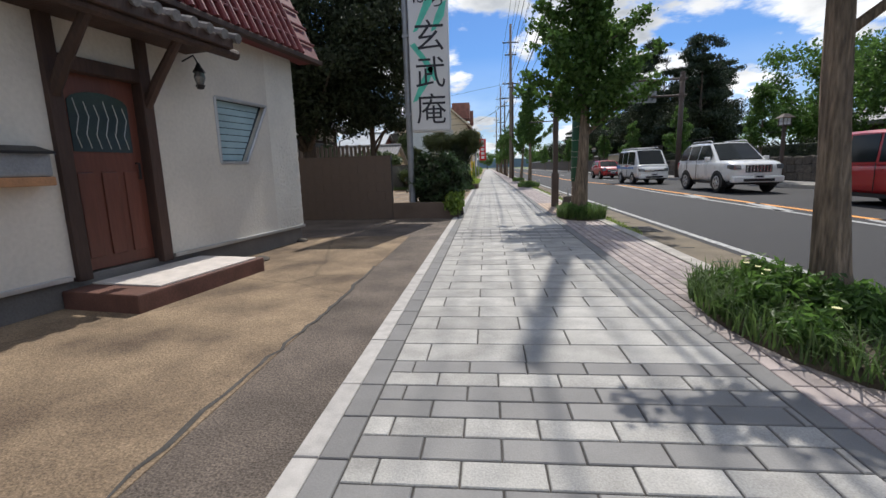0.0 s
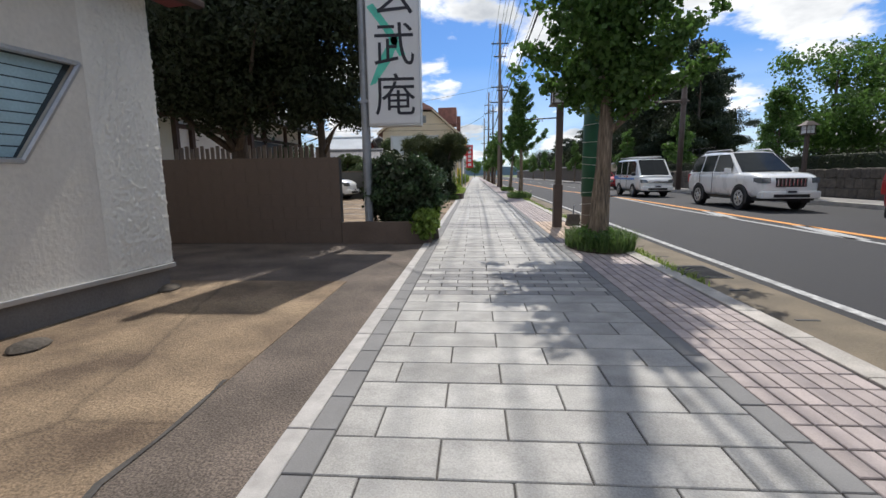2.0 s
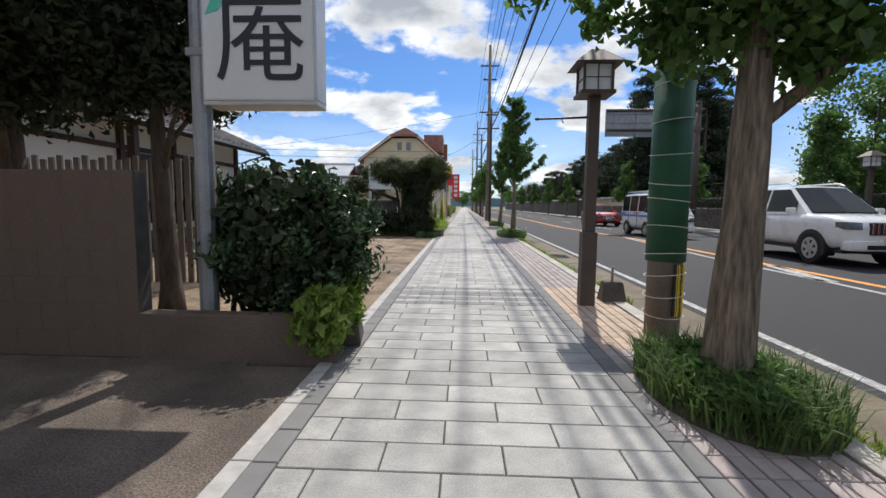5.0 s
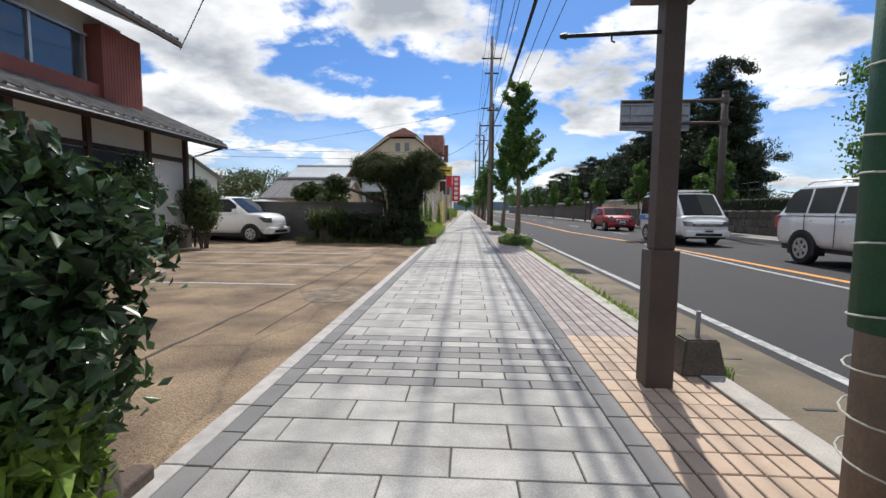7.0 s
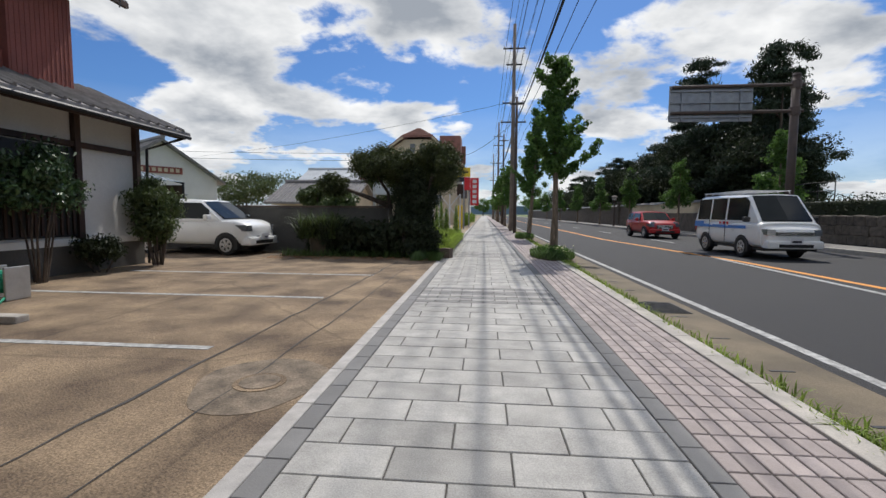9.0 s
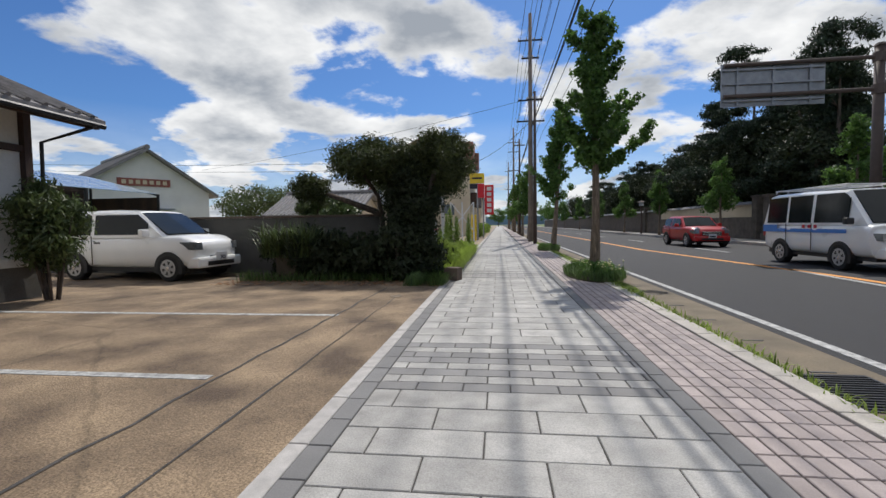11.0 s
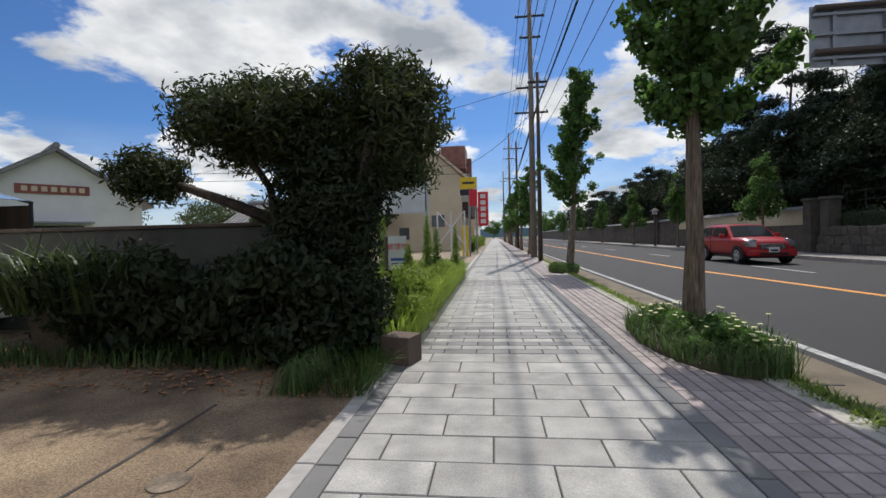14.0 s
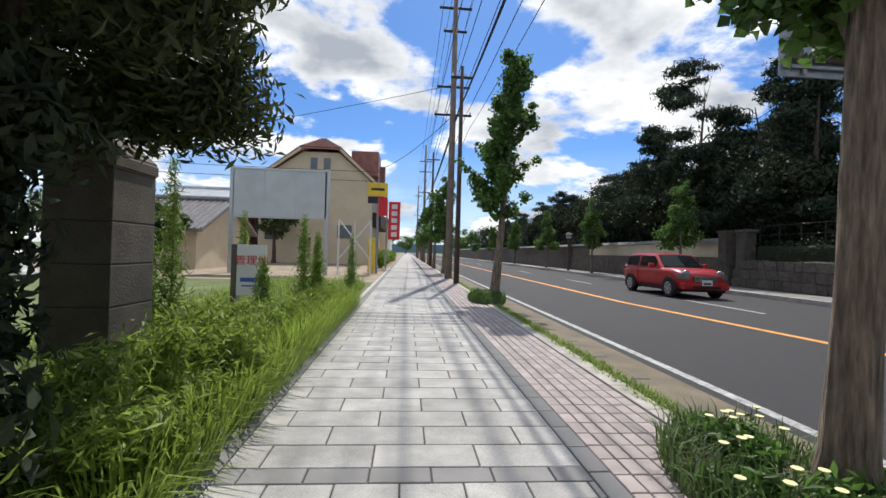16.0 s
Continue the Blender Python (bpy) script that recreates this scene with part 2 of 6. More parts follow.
M["red_board"] = mat("red_brown_cladding", (0.27, 0.085, 0.065), 0.75, scale=2, vary=0.15, fine=30, bump=0.2)
M["kawara"] = mat("grey_roof_tile", (0.20, 0.19, 0.185), 0.5, scale=4, vary=0.25, fine=40, rnd=0.15)
M["roof_brown"] = mat("brown_roof_tile", (0.26, 0.12, 0.09), 0.6, scale=4, vary=0.2, fine=40, rnd=0.15)
M["winglass"] = mat("window_glass", (0.05, 0.07, 0.085), 0.08, scale=1.5, vary=0.2, bump=0, coat=1.0)
M["blind"] = mat("pale_blue_blind", (0.33, 0.47, 0.52), 0.6, scale=3, vary=0.12, bump=0)
M["alu"] = mat("aluminium_frame", (0.5, 0.5, 0.5), 0.4, 0.7, vary=0.08, bump=0)
M["terra"] = mat("terracotta", (0.42, 0.22, 0.11), 0.8, scale=5, vary=0.2)
M["hose"] = mat("green_hose", (0.02, 0.28, 0.17), 0.45, vary=0.1, bump=0)
M["solar"] = mat("pale_polycarbonate", (0.27, 0.34, 0.42), 0.25, scale=2, vary=0.08, bump=0, coat=0.5)
M["bark"] = mat("furrowed_bark", (0.19, 0.145, 0.105), 0.95, scale=9, vary=0.4, fine=22, stretch=(2.2, 2.2, 0.3), bump=3.5, grit=1.2)
M["bark_dark"] = mat("dark_bark", (0.085, 0.065, 0.05), 0.95, scale=8, vary=0.4, fine=30, stretch=(1.6, 1.6, 0.4), bump=1.0)
M["leaf"] = mat("ginkgo_leaf", (0.10, 0.19, 0.042), 0.5, vary=0.3, bump=0, rnd=0.35, sss=0.5)
# dark evergreens, and leaves whose shade is put into the colour
M["leaf_dark"] = mat("dark_and_shaded_leaf", (0.026, 0.038, 0.013), 0.7, vary=0.3, bump=0, rnd=0.35, sss=0.2)
M["leaf_gloss"] = mat("glossy_camellia_leaf", (0.05, 0.095, 0.035), 0.3, vary=0.3, bump=0, rnd=0.35, sss=0.2)
M["leaf_olive"] = mat("olive_leaf", (0.085, 0.12, 0.04), 0.5, vary=0.3, bump=0, rnd=0.35, sss=0.3)
M["leaf_light"] = mat("fresh_light_leaf", (0.19, 0.28, 0.05), 0.5, vary=0.3, bump=0, rnd=0.35, sss=0.45)
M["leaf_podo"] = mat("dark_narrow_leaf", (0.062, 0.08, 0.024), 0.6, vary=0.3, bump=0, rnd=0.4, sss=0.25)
M["leaf_weed"] = mat("bright_weed_leaf", (0.24, 0.33, 0.06), 0.55, vary=0.3, bump=0, rnd=0.35, sss=0.5)
M["needle"] = mat("pine_needle", (0.028, 0.048, 0.024), 0.6, vary=0.3, bump=0, rnd=0.35, sss=0.15)
M["grass"] = mat("grass_blade", (0.21, 0.27, 0.05), 0.6, vary=0.3, bump=0, rnd=0.4, sss=0.45)
M["grass_dark"] = mat("planter_grass_blade", (0.10, 0.165, 0.045), 0.6, vary=0.3, bump=0, rnd=0.4, sss=0.35)
M["petal"] = mat("pale_yellow_petal", (0.75, 0.72, 0.35), 0.6, vary=0.1, bump=0)
M["pink_leaf"] = mat("reddish_leaf", (0.30, 0.10, 0.09), 0.5, vary=0.3, bump=0, rnd=0.3, sss=0.3)
M["patch"] = mat("stained_patch", (0.19, 0.15, 0.11), 0.95, scale=6, vary=0.45, fine=60, bump=0.6)
M["backdrop"] = mat("far_blue_hill", (0.16, 0.24, 0.33), 1.0, scale=0.02, vary=0.1, bump=0)

# ---- mesh tools ----


def mesh_of(name, verts, faces, material, smooth=False):
    me = bpy.data.meshes.new(name)
    me.from_pydata([tuple(map(float, v)) for v in verts], [], faces)
    me.materials.append(material)
    if smooth:
        me.polygons.foreach_set("use_smooth", [True] * len(me.polygons))
    return me


def part(name, bm, material, parent=None, label="", at=None, smooth=False):
    """Links a bmesh or a finished mesh as one object, under a thing or a part where a parent is given."""
    if isinstance(bm, bmesh.types.BMesh):
        bmesh.ops.recalc_face_normals(bm, faces=bm.faces)
        me = bpy.data.meshes.new(name)
        bm.to_mesh(me)
        bm.free()
        me.materials.append(material)
        if smooth:
            me.polygons.foreach_set("use_smooth", [True] * len(me.polygons))
    else:
        me = bm
    ob = new(name, me)
    if parent is not None:
        ob.parent = parent
    if at is not None:
        ob.matrix_basis = at
    if label:
        ob["label"] = label
    return ob


def thing(name, label, category, at=None, group="", kind=""):
    ob = new(name)
    ob.empty_display_size = 0.1
    if at is not None:
        ob.matrix_basis = at
    return tagged(ob, label, category, group, kind)


def solid(x0, x1, y0, y1, z0, z1, bevel=0.0, bm=None, m=None):
    """A box between two corners, with rounded edges where a bevel is given."""
    b = bmesh.new()
    bmesh.ops.create_cube(b, size=1)
    bmesh.ops.transform(b, verts=b.verts, matrix=Matrix.Translation(((x0 + x1) / 2, (y0 + y1) / 2, (z0 + z1) / 2)) @ Matrix.Diagonal((x1 - x0, y1 - y0, z1 - z0, 1)))
    if bevel:
        bmesh.ops.bevel(b, geom=b.edges[:], offset=bevel, segments=2, affect="EDGES", profile=0.6)
    if m is not None:
        bmesh.ops.transform(b, verts=b.verts, matrix=m)
    return joined(bm, b)


def joined(bm, b):
    if bm is None:
        return b
    vs = [bm.verts.new(v.co) for v in b.verts]
    b.verts.index_update()
    for f in b.faces:
        bm.faces.new([vs[v.index] for v in f.verts])
    b.free()
    return bm


def tube(points, radii, n=10, bm=None, wob=0.0, caps=True):
    """A round tube through points; radii one a point."""
    bm = bm or bmesh.new()
    points = [Vector(p) for p in points]
    if isinstance(radii, (int, float)):
        radii = [radii] * len(points)
    rings = []
    side = None
    for i, p in enumerate(points):
        d = (points[min(i + 1, len(points) - 1)] - points[max(i - 1, 0)]).normalized()
        if side is None:
            side = d.cross(Vector((0.13, 0.97, 0.21))).normalized()
        side = (side - d * side.dot(d)).normalized()
        up_ = d.cross(side)
        ring = []
        for k in range(n):
            a = 2 * math.pi * k / n
            q = side * math.cos(a) + up_ * math.sin(a)
            r = radii[i] * (1 + wob * noise.noise(p * 3.1 + q * 2.0) + wob * 0.6 * math.sin(5 * a + p.z * 2))
            ring.append(bm.verts.new(p + q * r))
        rings.append(ring)
    for a, b in zip(rings, rings[1:]):
        for k in range(n):
            bm.faces.new((a[k], a[(k + 1) % n], b[(k + 1) % n], b[k]))
    if caps:
        bm.faces.new(rings[0][::-1])
        bm.faces.new(rings[-1])
    return bm


def prism(outline, axis, a, b, bm=None):
    """An outline of 2D points pushed along an axis from a to b."""
    bm = bm or bmesh.new()
    put = {"x": lambda u, v, w: (w, u, v), "y": lambda u, v, w: (u, w, v), "z": lambda u, v, w: (u, v, w)}[axis]
    lo = [bm.verts.new(put(u, v, a)) for u, v in outline]
    hi = [bm.verts.new(put(u, v, b)) for u, v in outline]
    bm.faces.new(lo)
    bm.faces.new(hi[::-1])
    for i in range(len(lo)):
        j = (i + 1) % len(lo)
        bm.faces.new((lo[i], lo[j], hi[j], hi[i]))
    return bm


def lettering(name, words, size, m, material, parent, label=""):
    cu = bpy.data.curves.new(name, "FONT")
    cu.body, cu.size, cu.extrude, cu.align_x, cu.align_y = words, size, 0.002, "CENTER", "CENTER"
    cu.materials.append(material)
    ob = new(name, cu)
    ob.parent = parent
    ob.matrix_basis = m
    if label:
        ob["label"] = label
    return ob


def leaf_mesh(name, centres, normals, length, width, material, rs, droop=0.0):
    """Many small bent leaves: one kinked blade of four triangles each."""
    n = len(centres)
    a = rs.normal(size=(n, 3))
    a -= normals * (a * normals).sum(1, keepdims=True)
    a /= np.linalg.norm(a, axis=1, keepdims=True) + 1e-9
    a[:, 2] -= droop
    b = np.cross(normals, a)
    s = rs.uniform(0.65, 1.3, (n, 1))
    L, W = length * s, width * s
    fold = normals * W * 0.35
    v = np.stack([centres - a * L * 0.5, centres + b * W * 0.5 + fold, centres + a * L * 0.5, centres - b * W * 0.5 + fold], 1).reshape(-1, 3)
    i = np.arange(n) * 4
    f = np.concatenate([np.stack([i, i + 1, i + 2], 1), np.stack([i, i + 2, i + 3], 1)])
    me = bpy.data.meshes.new(name)
    me.vertices.add(len(v))
    me.vertices.foreach_set("co", v.ravel())
    me.loops.add(f.size)
    me.loops.foreach_set("vertex_index", f.ravel().astype(np.int32))
    me.polygons.add(len(f))
    me.polygons.foreach_set("loop_start", np.arange(0, f.size, 3, dtype=np.int32))
    me.polygons.foreach_set("loop_total", np.full(len(f), 3, dtype=np.int32))
    me.update(calc_edges=True)
    me.materials.append(material)
    return me


def blob_leaves(name, blobs, count, length, width, material, seed, shell=0.55, flat=0.0, droop=0.0):
    """Leaves spread over uneven clumps: blobs are (x, y, z, rx, ry, rz)."""
    rs = np.random.RandomState(seed)
    blobs = np.array(blobs, float)
    vol = (blobs[:, 3] * blobs[:, 4] * blobs[:, 5]) ** (2 / 3)
    pick = rs.choice(len(blobs), count, p=vol / vol.sum())
    d = rs.normal(size=(count, 3))
    d /= np.linalg.norm(d, axis=1, keepdims=True)
    r = rs.uniform(shell ** 3, 1, (count, 1)) ** (1 / 3) * rs.uniform(0.55, 1.5, (count, 1))
    c = blobs[pick, :3] + d * r * blobs[pick, 3:]
    nrm = d * (1 - flat) + rs.normal(size=(count, 3)) * 0.75
    nrm[:, 2] += flat
    nrm /= np.linalg.norm(nrm, axis=1, keepdims=True)
    return leaf_mesh(name, c, nrm, length, width, material, rs, droop)


def clumps(centre, radii, n, size, seed, jitter=0.85):
    """Small clumps scattered through an ellipsoid."""
    rs = np.random.RandomState(seed)
    out = []
    for _ in range(n):
        d = rs.normal(size=3)
        d /= np.linalg.norm(d)
        r = rs.uniform(0.25, 1.0) ** 0.6 * jitter
        s = size * rs.uniform(0.6, 1.35)
        out.append((centre[0] + d[0] * r * radii[0], centre[1] + d[1] * r * radii[1], centre[2] + d[2] * r * radii[2], s, s, s * 0.8))
    return out


def blades(name, spots, height, width, material, seed, lean=0.5):
    """Grass: tapered bent blades that stand on the spots."""
    rs = np.random.RandomState(seed)
    p = np.array(spots, float)
    n = len(p)
    ang = rs.uniform(0, 2 * np.pi, n)
    h = height * rs.uniform(0.45, 1.25, n)
    out = np.stack([np.cos(ang), np.sin(ang), np.zeros(n)], 1)
    side = np.stack([-np.sin(ang), np.cos(ang), np.zeros(n)], 1) * width * 0.5
    le = (rs.uniform(0.1, 1, n) * lean)[:, None]
    mid = p + out * le * h[:, None] * 0.4
    mid[:, 2] += h * 0.6
    tip = p + out * le * h[:, None] * 1.2
    tip[:, 2] += h * (1 - 0.3 * le[:, 0])
    v = np.stack([p - side, p + side, mid + side * 0.8, mid - side * 0.8, tip], 1).reshape(-1, 3)
    i = np.arange(n) * 5
    f = np.concatenate([np.stack([i, i + 1, i + 2], 1), np.stack([i, i + 2, i + 3], 1), np.stack([i + 3, i + 2, i + 4], 1)])
    me = bpy.data.meshes.new(name)
    me.vertices.add(len(v))
    me.vertices.foreach_set("co", v.ravel())
    me.loops.add(f.size)
    me.loops.foreach_set("vertex_index", f.ravel().astype(np.int32))
    me.polygons.add(len(f))
    me.polygons.foreach_set("loop_start", np.arange(0, f.size, 3, dtype=np.int32))
    me.polygons.foreach_set("loop_total", np.full(len(f), 3, dtype=np.int32))
    me.update(calc_edges=True)
    me.materials.append(material)
    return me


def spots(x0, x1, y0, y1, n, seed, z=0.0, oval=False):
    rs = np.random.RandomState(seed)
    u, v = rs.uniform(-1, 1, n), rs.uniform(-1, 1, n)
    if oval:
        keep = u * u + v * v < 1
        u, v = u[keep], v[keep]
    return np.stack([(x0 + x1) / 2 + u * (x1 - x0) / 2, (y0 + y1) / 2 + v * (y1 - y0) / 2, np.full(len(u), z)], 1)


def structure(name, bm, material, label, category="", smooth=False):
    return tagged(part(name, bm, material, smooth=smooth), label, category or name.split("_")[0], kind="structure")

# ---- ground, road ----
ROAD = -0.10
structure("ground", solid(-400, 400, -300, 900, -1.0, -0.14), M["grassland"], "flat rough grassy ground reaching the horizon")
structure("road", solid(2.9, 11.9, -60, 400, -0.3, ROAD), M["asphalt"], "dark grey worn asphalt road with painted lines")


def line(name, x0, y0, x1, y1, w, material, label):
    d = Vector((x1 - x0, y1 - y0, 0))
    s = Vector((d.y, -d.x, 0)).normalized() * w / 2
    b = bmesh.new()
    for z in (ROAD - 0.005, ROAD + 0.004):
        for q in ((x0, y0, 1), (x0, y0, -1), (x1, y1, -1), (x1, y1, 1)):
            b.verts.new((q[0] + s.x * q[2], q[1] + s.y * q[2], z))
    b.verts.ensure_lookup_table()
    v = b.verts
    for f in ((0, 1, 2, 3), (7, 6, 5, 4), (0, 4, 5, 1), (1, 5, 6, 2), (2, 6, 7, 3), (3, 7, 4, 0)):
        b.faces.new([v[i] for i in f])
    return structure(name, b, material, label, "road marking")


line("edge_line", 3.1, -60, 3.1, 300, 0.11, M["line_white"], "continuous worn white edge line on asphalt")
for a, b in (((7.0, -60), (7.0, 26)), ((7.0, 26), (6.05, 36)), ((6.05, 36), (6.05, 300))):
    line("centre_line", *a, *b, 0.17, M["line_orange"], "continuous orange centre line on asphalt")
for a, b in (((6.45, -60), (6.45, 20)), ((6.45, 20), (6.9, 28.5))):
    line("zone_line", *a, *b, 0.13, M["line_white"], "white line bounding the hatched zone on asphalt")
for i in range(-6, 5):
    line("hatch_line", 6.5, 4.0 * i, 6.95, 4.0 * i + 2.2, 0.28, M["line_white"], "slanted white hatch stroke on asphalt")
for i in range(12):
    line("lane_dash", 8.5, 34 + 10 * i, 8.5, 37 + 10 * i, 0.12, M["line_white"], "white lane dash on asphalt")

# far side of the road
structure("far_pavement", solid(12.05, 14.0, -60, 300, -0.3, 0.03), M["far_pave"], "grey concrete pavement across the road", "pavement")
far_kerb = structure("far_kerb", solid(11.9, 12.05, -60, 300, -0.3, 0.05, 0.02), M["kerb"], "pale concrete kerb across the road", "kerb")

# near side: gutter, kerb
gutter = structure("gutter", solid(2.12, 2.9, -60, 300, -0.3, ROAD + 0.012), M["gutter"], "sandy stained concrete gutter strip beside the asphalt")
for i in range(60):
    part("drain_slot", solid(2.44, 2.62, -3 + i * 0.95, -2.97 + i * 0.95, ROAD + 0.002, ROAD + 0.016), M["black"], gutter)


def grate(y):
    g = thing("drain_grate", "dark iron bar grate let into the gutter", "drain grate", pose(2.5, y, ROAD))
    fr = bmesh.new()
    for x in (-0.27, 0.25):
        solid(x, x + 0.02, -0.35, 0.35, -0.02, 0.02, bm=fr)
    for yy in (-0.35, 0.33):
        solid(-0.25, 0.25, yy, yy + 0.02, -0.02, 0.02, bm=fr)
    part("frame", fr, M["metal_dark"], g)
    for k in range(14):
        part("bar", solid(-0.25, 0.25, -0.31 + k * 0.047, -0.295 + k * 0.047, -0.02, 0.022), M["metal_dark"], g)
    part("pit", solid(-0.25, 0.25, -0.33, 0.33, -0.02, 0.013), M["black"], g)


for y in (9.3, 19.4):
    grate(y)

# ---- forecourts on the house side ----
structure("forecourt", solid(-12, -1.42, -8, 8.4, -0.3, -0.004), M["concrete"], "cracked tan concrete forecourt before the house", "forecourt")
structure("forecourt_strip", solid(-1.42, -0.9, -8, 11.0, -0.3, -0.008), M["asphalt_old"], "strip of worn brown asphalt beside the pavement", "forecourt")
structure("driveway", solid(-12, -1.42, 8.4, 11.4, -0.3, -0.008), M["asphalt_old"], "worn grey brown asphalt driveway", "driveway")
structure("back_yard", solid(-40, -2.2, 11.4, 13.0, -0.3, -0.02), M["soil"], "bare sandy yard behind the wall", "yard")
structure("planter_bed", solid(-2.2, -0.95, 11.4, 12.15, -0.3, -0.01), M["earth"], "dark earth under the hedge", "bed")
structure("car_park", solid(-14, -0.9, 12.15, 26.2, -0.3, -0.006), M["concrete"], "stained sandy concrete car park", "car park")
structure("garden_bed", solid(-5.5, -0.9, 24.75, 26.2, -0.3, -0.002), M["earth"], "dark earth bed with dead leaves beneath the shrubs", "bed")
structure("vacant_lot", solid(-14, -0.9, 26.2, 40, -0.3, -0.01), M["grassland"], "overgrown vacant lot", "lot")
structure("side_yard", solid(-40, -0.9, 40, 300, -0.3, -0.012), M["soil"], "pale sandy yard around the far houses", "yard")


def crack(pts, w, name="crack"):
    b = bmesh.new()
    rs = np.random.RandomState(len(pts))
    prev = None
    for (x0, y0), (x1, y1) in zip(pts, pts[1:]):
        for k in range(12):
            f = k / 12
            x, y = x0 + (x1 - x0) * f + rs.normal() * 0.012, y0 + (y1 - y0) * f
            ww = w * rs.uniform(0.4, 1.3)
            cur = (b.verts.new((x - ww, y, -0.0015)), b.verts.new((x + ww, y, -0.0015)))
            if prev:
                b.faces.new((prev[0], prev[1], cur[1], cur[0]))
            prev = cur
    return tagged(part(name, b, M["joint"]), "dark ragged crack in the concrete", "crack", kind="structure")


crack([(-1.44, 1.5), (-1.46, 3.2), (-1.40, 4.5), (-1.43, 6.2)], 0.014)
crack([(-6.5, 5.2), (-3, 5.05), (-1.45, 4.9)], 0.006)
crack([(-1.95, 13.2), (-1.9, 17), (-1.82, 21), (-1.78, 24.0)], 0.014)
crack([(-1.45, 14.2), (-1.35, 18), (-1.4, 23.5)], 0.008)
crack([(-6, 17.6), (-3.6, 18.1), (-1.9, 17.9)], 0.006)
for y, x0 in ((16.8, -4.6), (19.1, -6.2), (21.35, -6.5)):
    b = bmesh.new()
    solid(x0, -2.05 + (y - 17) * 0.06, y - 0.045, y + 0.045, -0.02, -0.002, bm=b)
    tagged(part("parking_line", b, M["line_white"]), "worn white parking bay line on concrete", "parking line", "parking lines", "structure")
mh = thing("manhole_cover", "round worn cover in a dark patch of the car park", "manhole", pose(-1.28, 16.1, -0.006))
part("patch", prism([(0.42 * math.cos(a) * (1 + 0.1 * math.sin(3 * a)), 0.5 * math.sin(a)) for a in np.linspace(0, 6.28, 28)[:-1]], "z", -0.01, 0.003), M["patch"], mh)
part("ring", prism([(0.17 * math.cos(a), 0.17 * math.sin(a)) for a in np.linspace(0, 6.283, 25)[:-1]], "z", 0, 0.007), M["concrete"], mh)
part("lid", prism([(0.13 * math.cos(a), 0.13 * math.sin(a)) for a in np.linspace(0, 6.283, 25)[:-1]], "z", 0, 0.01), M["patch"], mh)

mh2 = thing("drain_cover", "small dark round drain cover in the concrete", "drain cover", pose(-1.41, 22.8, -0.006))
part("lid", prism([(0.09 * math.cos(a), 0.09 * math.sin(a)) for a in np.linspace(0, 6.283, 25)[:-1]], "z", -0.01, 0.006), M["patch"], mh2)

# ---- the roadside house ----
HX, HY = -3.34, 6.42
HA = math.degrees(math.atan2(-0.168, 1))
# local frame of the house: u along the front wall (ahead), x outwards to the street
HM = pose(HX, HY, 0, 0, 0, HA)
house = thing("roadside_house", "cream plastered house with a maroon tiled skirt roof", "house", HM)
wallb = bmesh.new()
W0, W1, HT = -7.0, 1.66, 2.75
# front wall around the door and the window
D0, D1, DT = -1.82, -0.96, 2.02
for a, b, z0, z1 in ((W0, D0, 0.24, HT), (D0, D1, DT, HT), (D1, 0.0, 0.24, HT), (0.0, 0.97, 0.24, 1.21), (0.0, 0.97, 1.97, HT), (0.97, W1, 0.24, HT)):
    solid(-0.2, 0.0, a, b, z0, z1, bm=wallb)
solid(-6, -0.2, W1 - 0.2, W1, 0.24, HT, bm=wallb)
solid(-6, -0.2, W0, W0 + 0.2, 0.24, HT, bm=wallb)
solid(-6.2, -6, W0, W1, 0.24, HT, bm=wallb)
part("wall", wallb, M["plaster"], house)
# wedge of wall that makes the window lean
part("wall_infill", prism([(0.47, 1.21), (0.97, 1.21), (0.97, 1.97)], "x", -0.19, 0.001), M["plaster"], house)
b = bmesh.new()
grid = [[b.verts.new((0.004 + 0.03 * max(0.0, noise.noise(Vector((0, (1.0 + 0.66 * j / 60) * 40, (0.27 + 2.4 * i / 150) * 62)))) * min(1, j / 12), 1.0 + 0.66 * j / 60, 0.27 + 2.4 * i / 150)) for j in range(61)] for i in range(151)]
for i in range(150):
    for j in range(60):
        b.faces.new((grid[i][j], grid[i][j + 1], grid[i + 1][j + 1], grid[i + 1][j]))
part("stucco_panel", b, M["stucco"], house, "rough trowelled stucco towards the corner", smooth=True)
part("foundation", solid(-6, -0.03, W0, W1 - 0.02, -0.1, 0.24), M["foundation"], house)
part("drip_trim", solid(0.0, 0.035, W0, D0 - 0.1, 0.22, 0.262, 0.006), M["alu"], house)
part("drip_trim", solid(0.0, 0.035, D1 + 0.1, W1 + 0.01, 0.22, 0.262, 0.006), M["alu"], house)
part("ceiling_slab", solid(-6.1, 0.0, W0, W1, HT, HT + 0.1), M["plaster"], house)
roof = bmesh.new()
prism([(0.32, 2.72), (-0.55, 4.6), (-0.75, 4.6), (-0.05, 2.72)], "y", W0 - 0.3, W1 + 0.33, bm=roof)
prism([(-0.5, 4.5), (-6, 4.5), (-6, 4.65), (-0.6, 4.65)], "y", W0 - 0.2, W1 + 0.25, bm=roof)
rf = part("roof", roof, M["roof_red"], house)
part("fascia", solid(0.24, 0.345, W0 - 0.3, W1 + 0.35, 2.68, 2.745, 0.01), M["timber"], house)
for k in range(52):
    y = W0 - 0.2 + k * 0.17
    part("tile_roll", tube([(0.33, y, 2.75), (-0.53, y, 4.62)], 0.042, 8), M["roof_red"], rf)
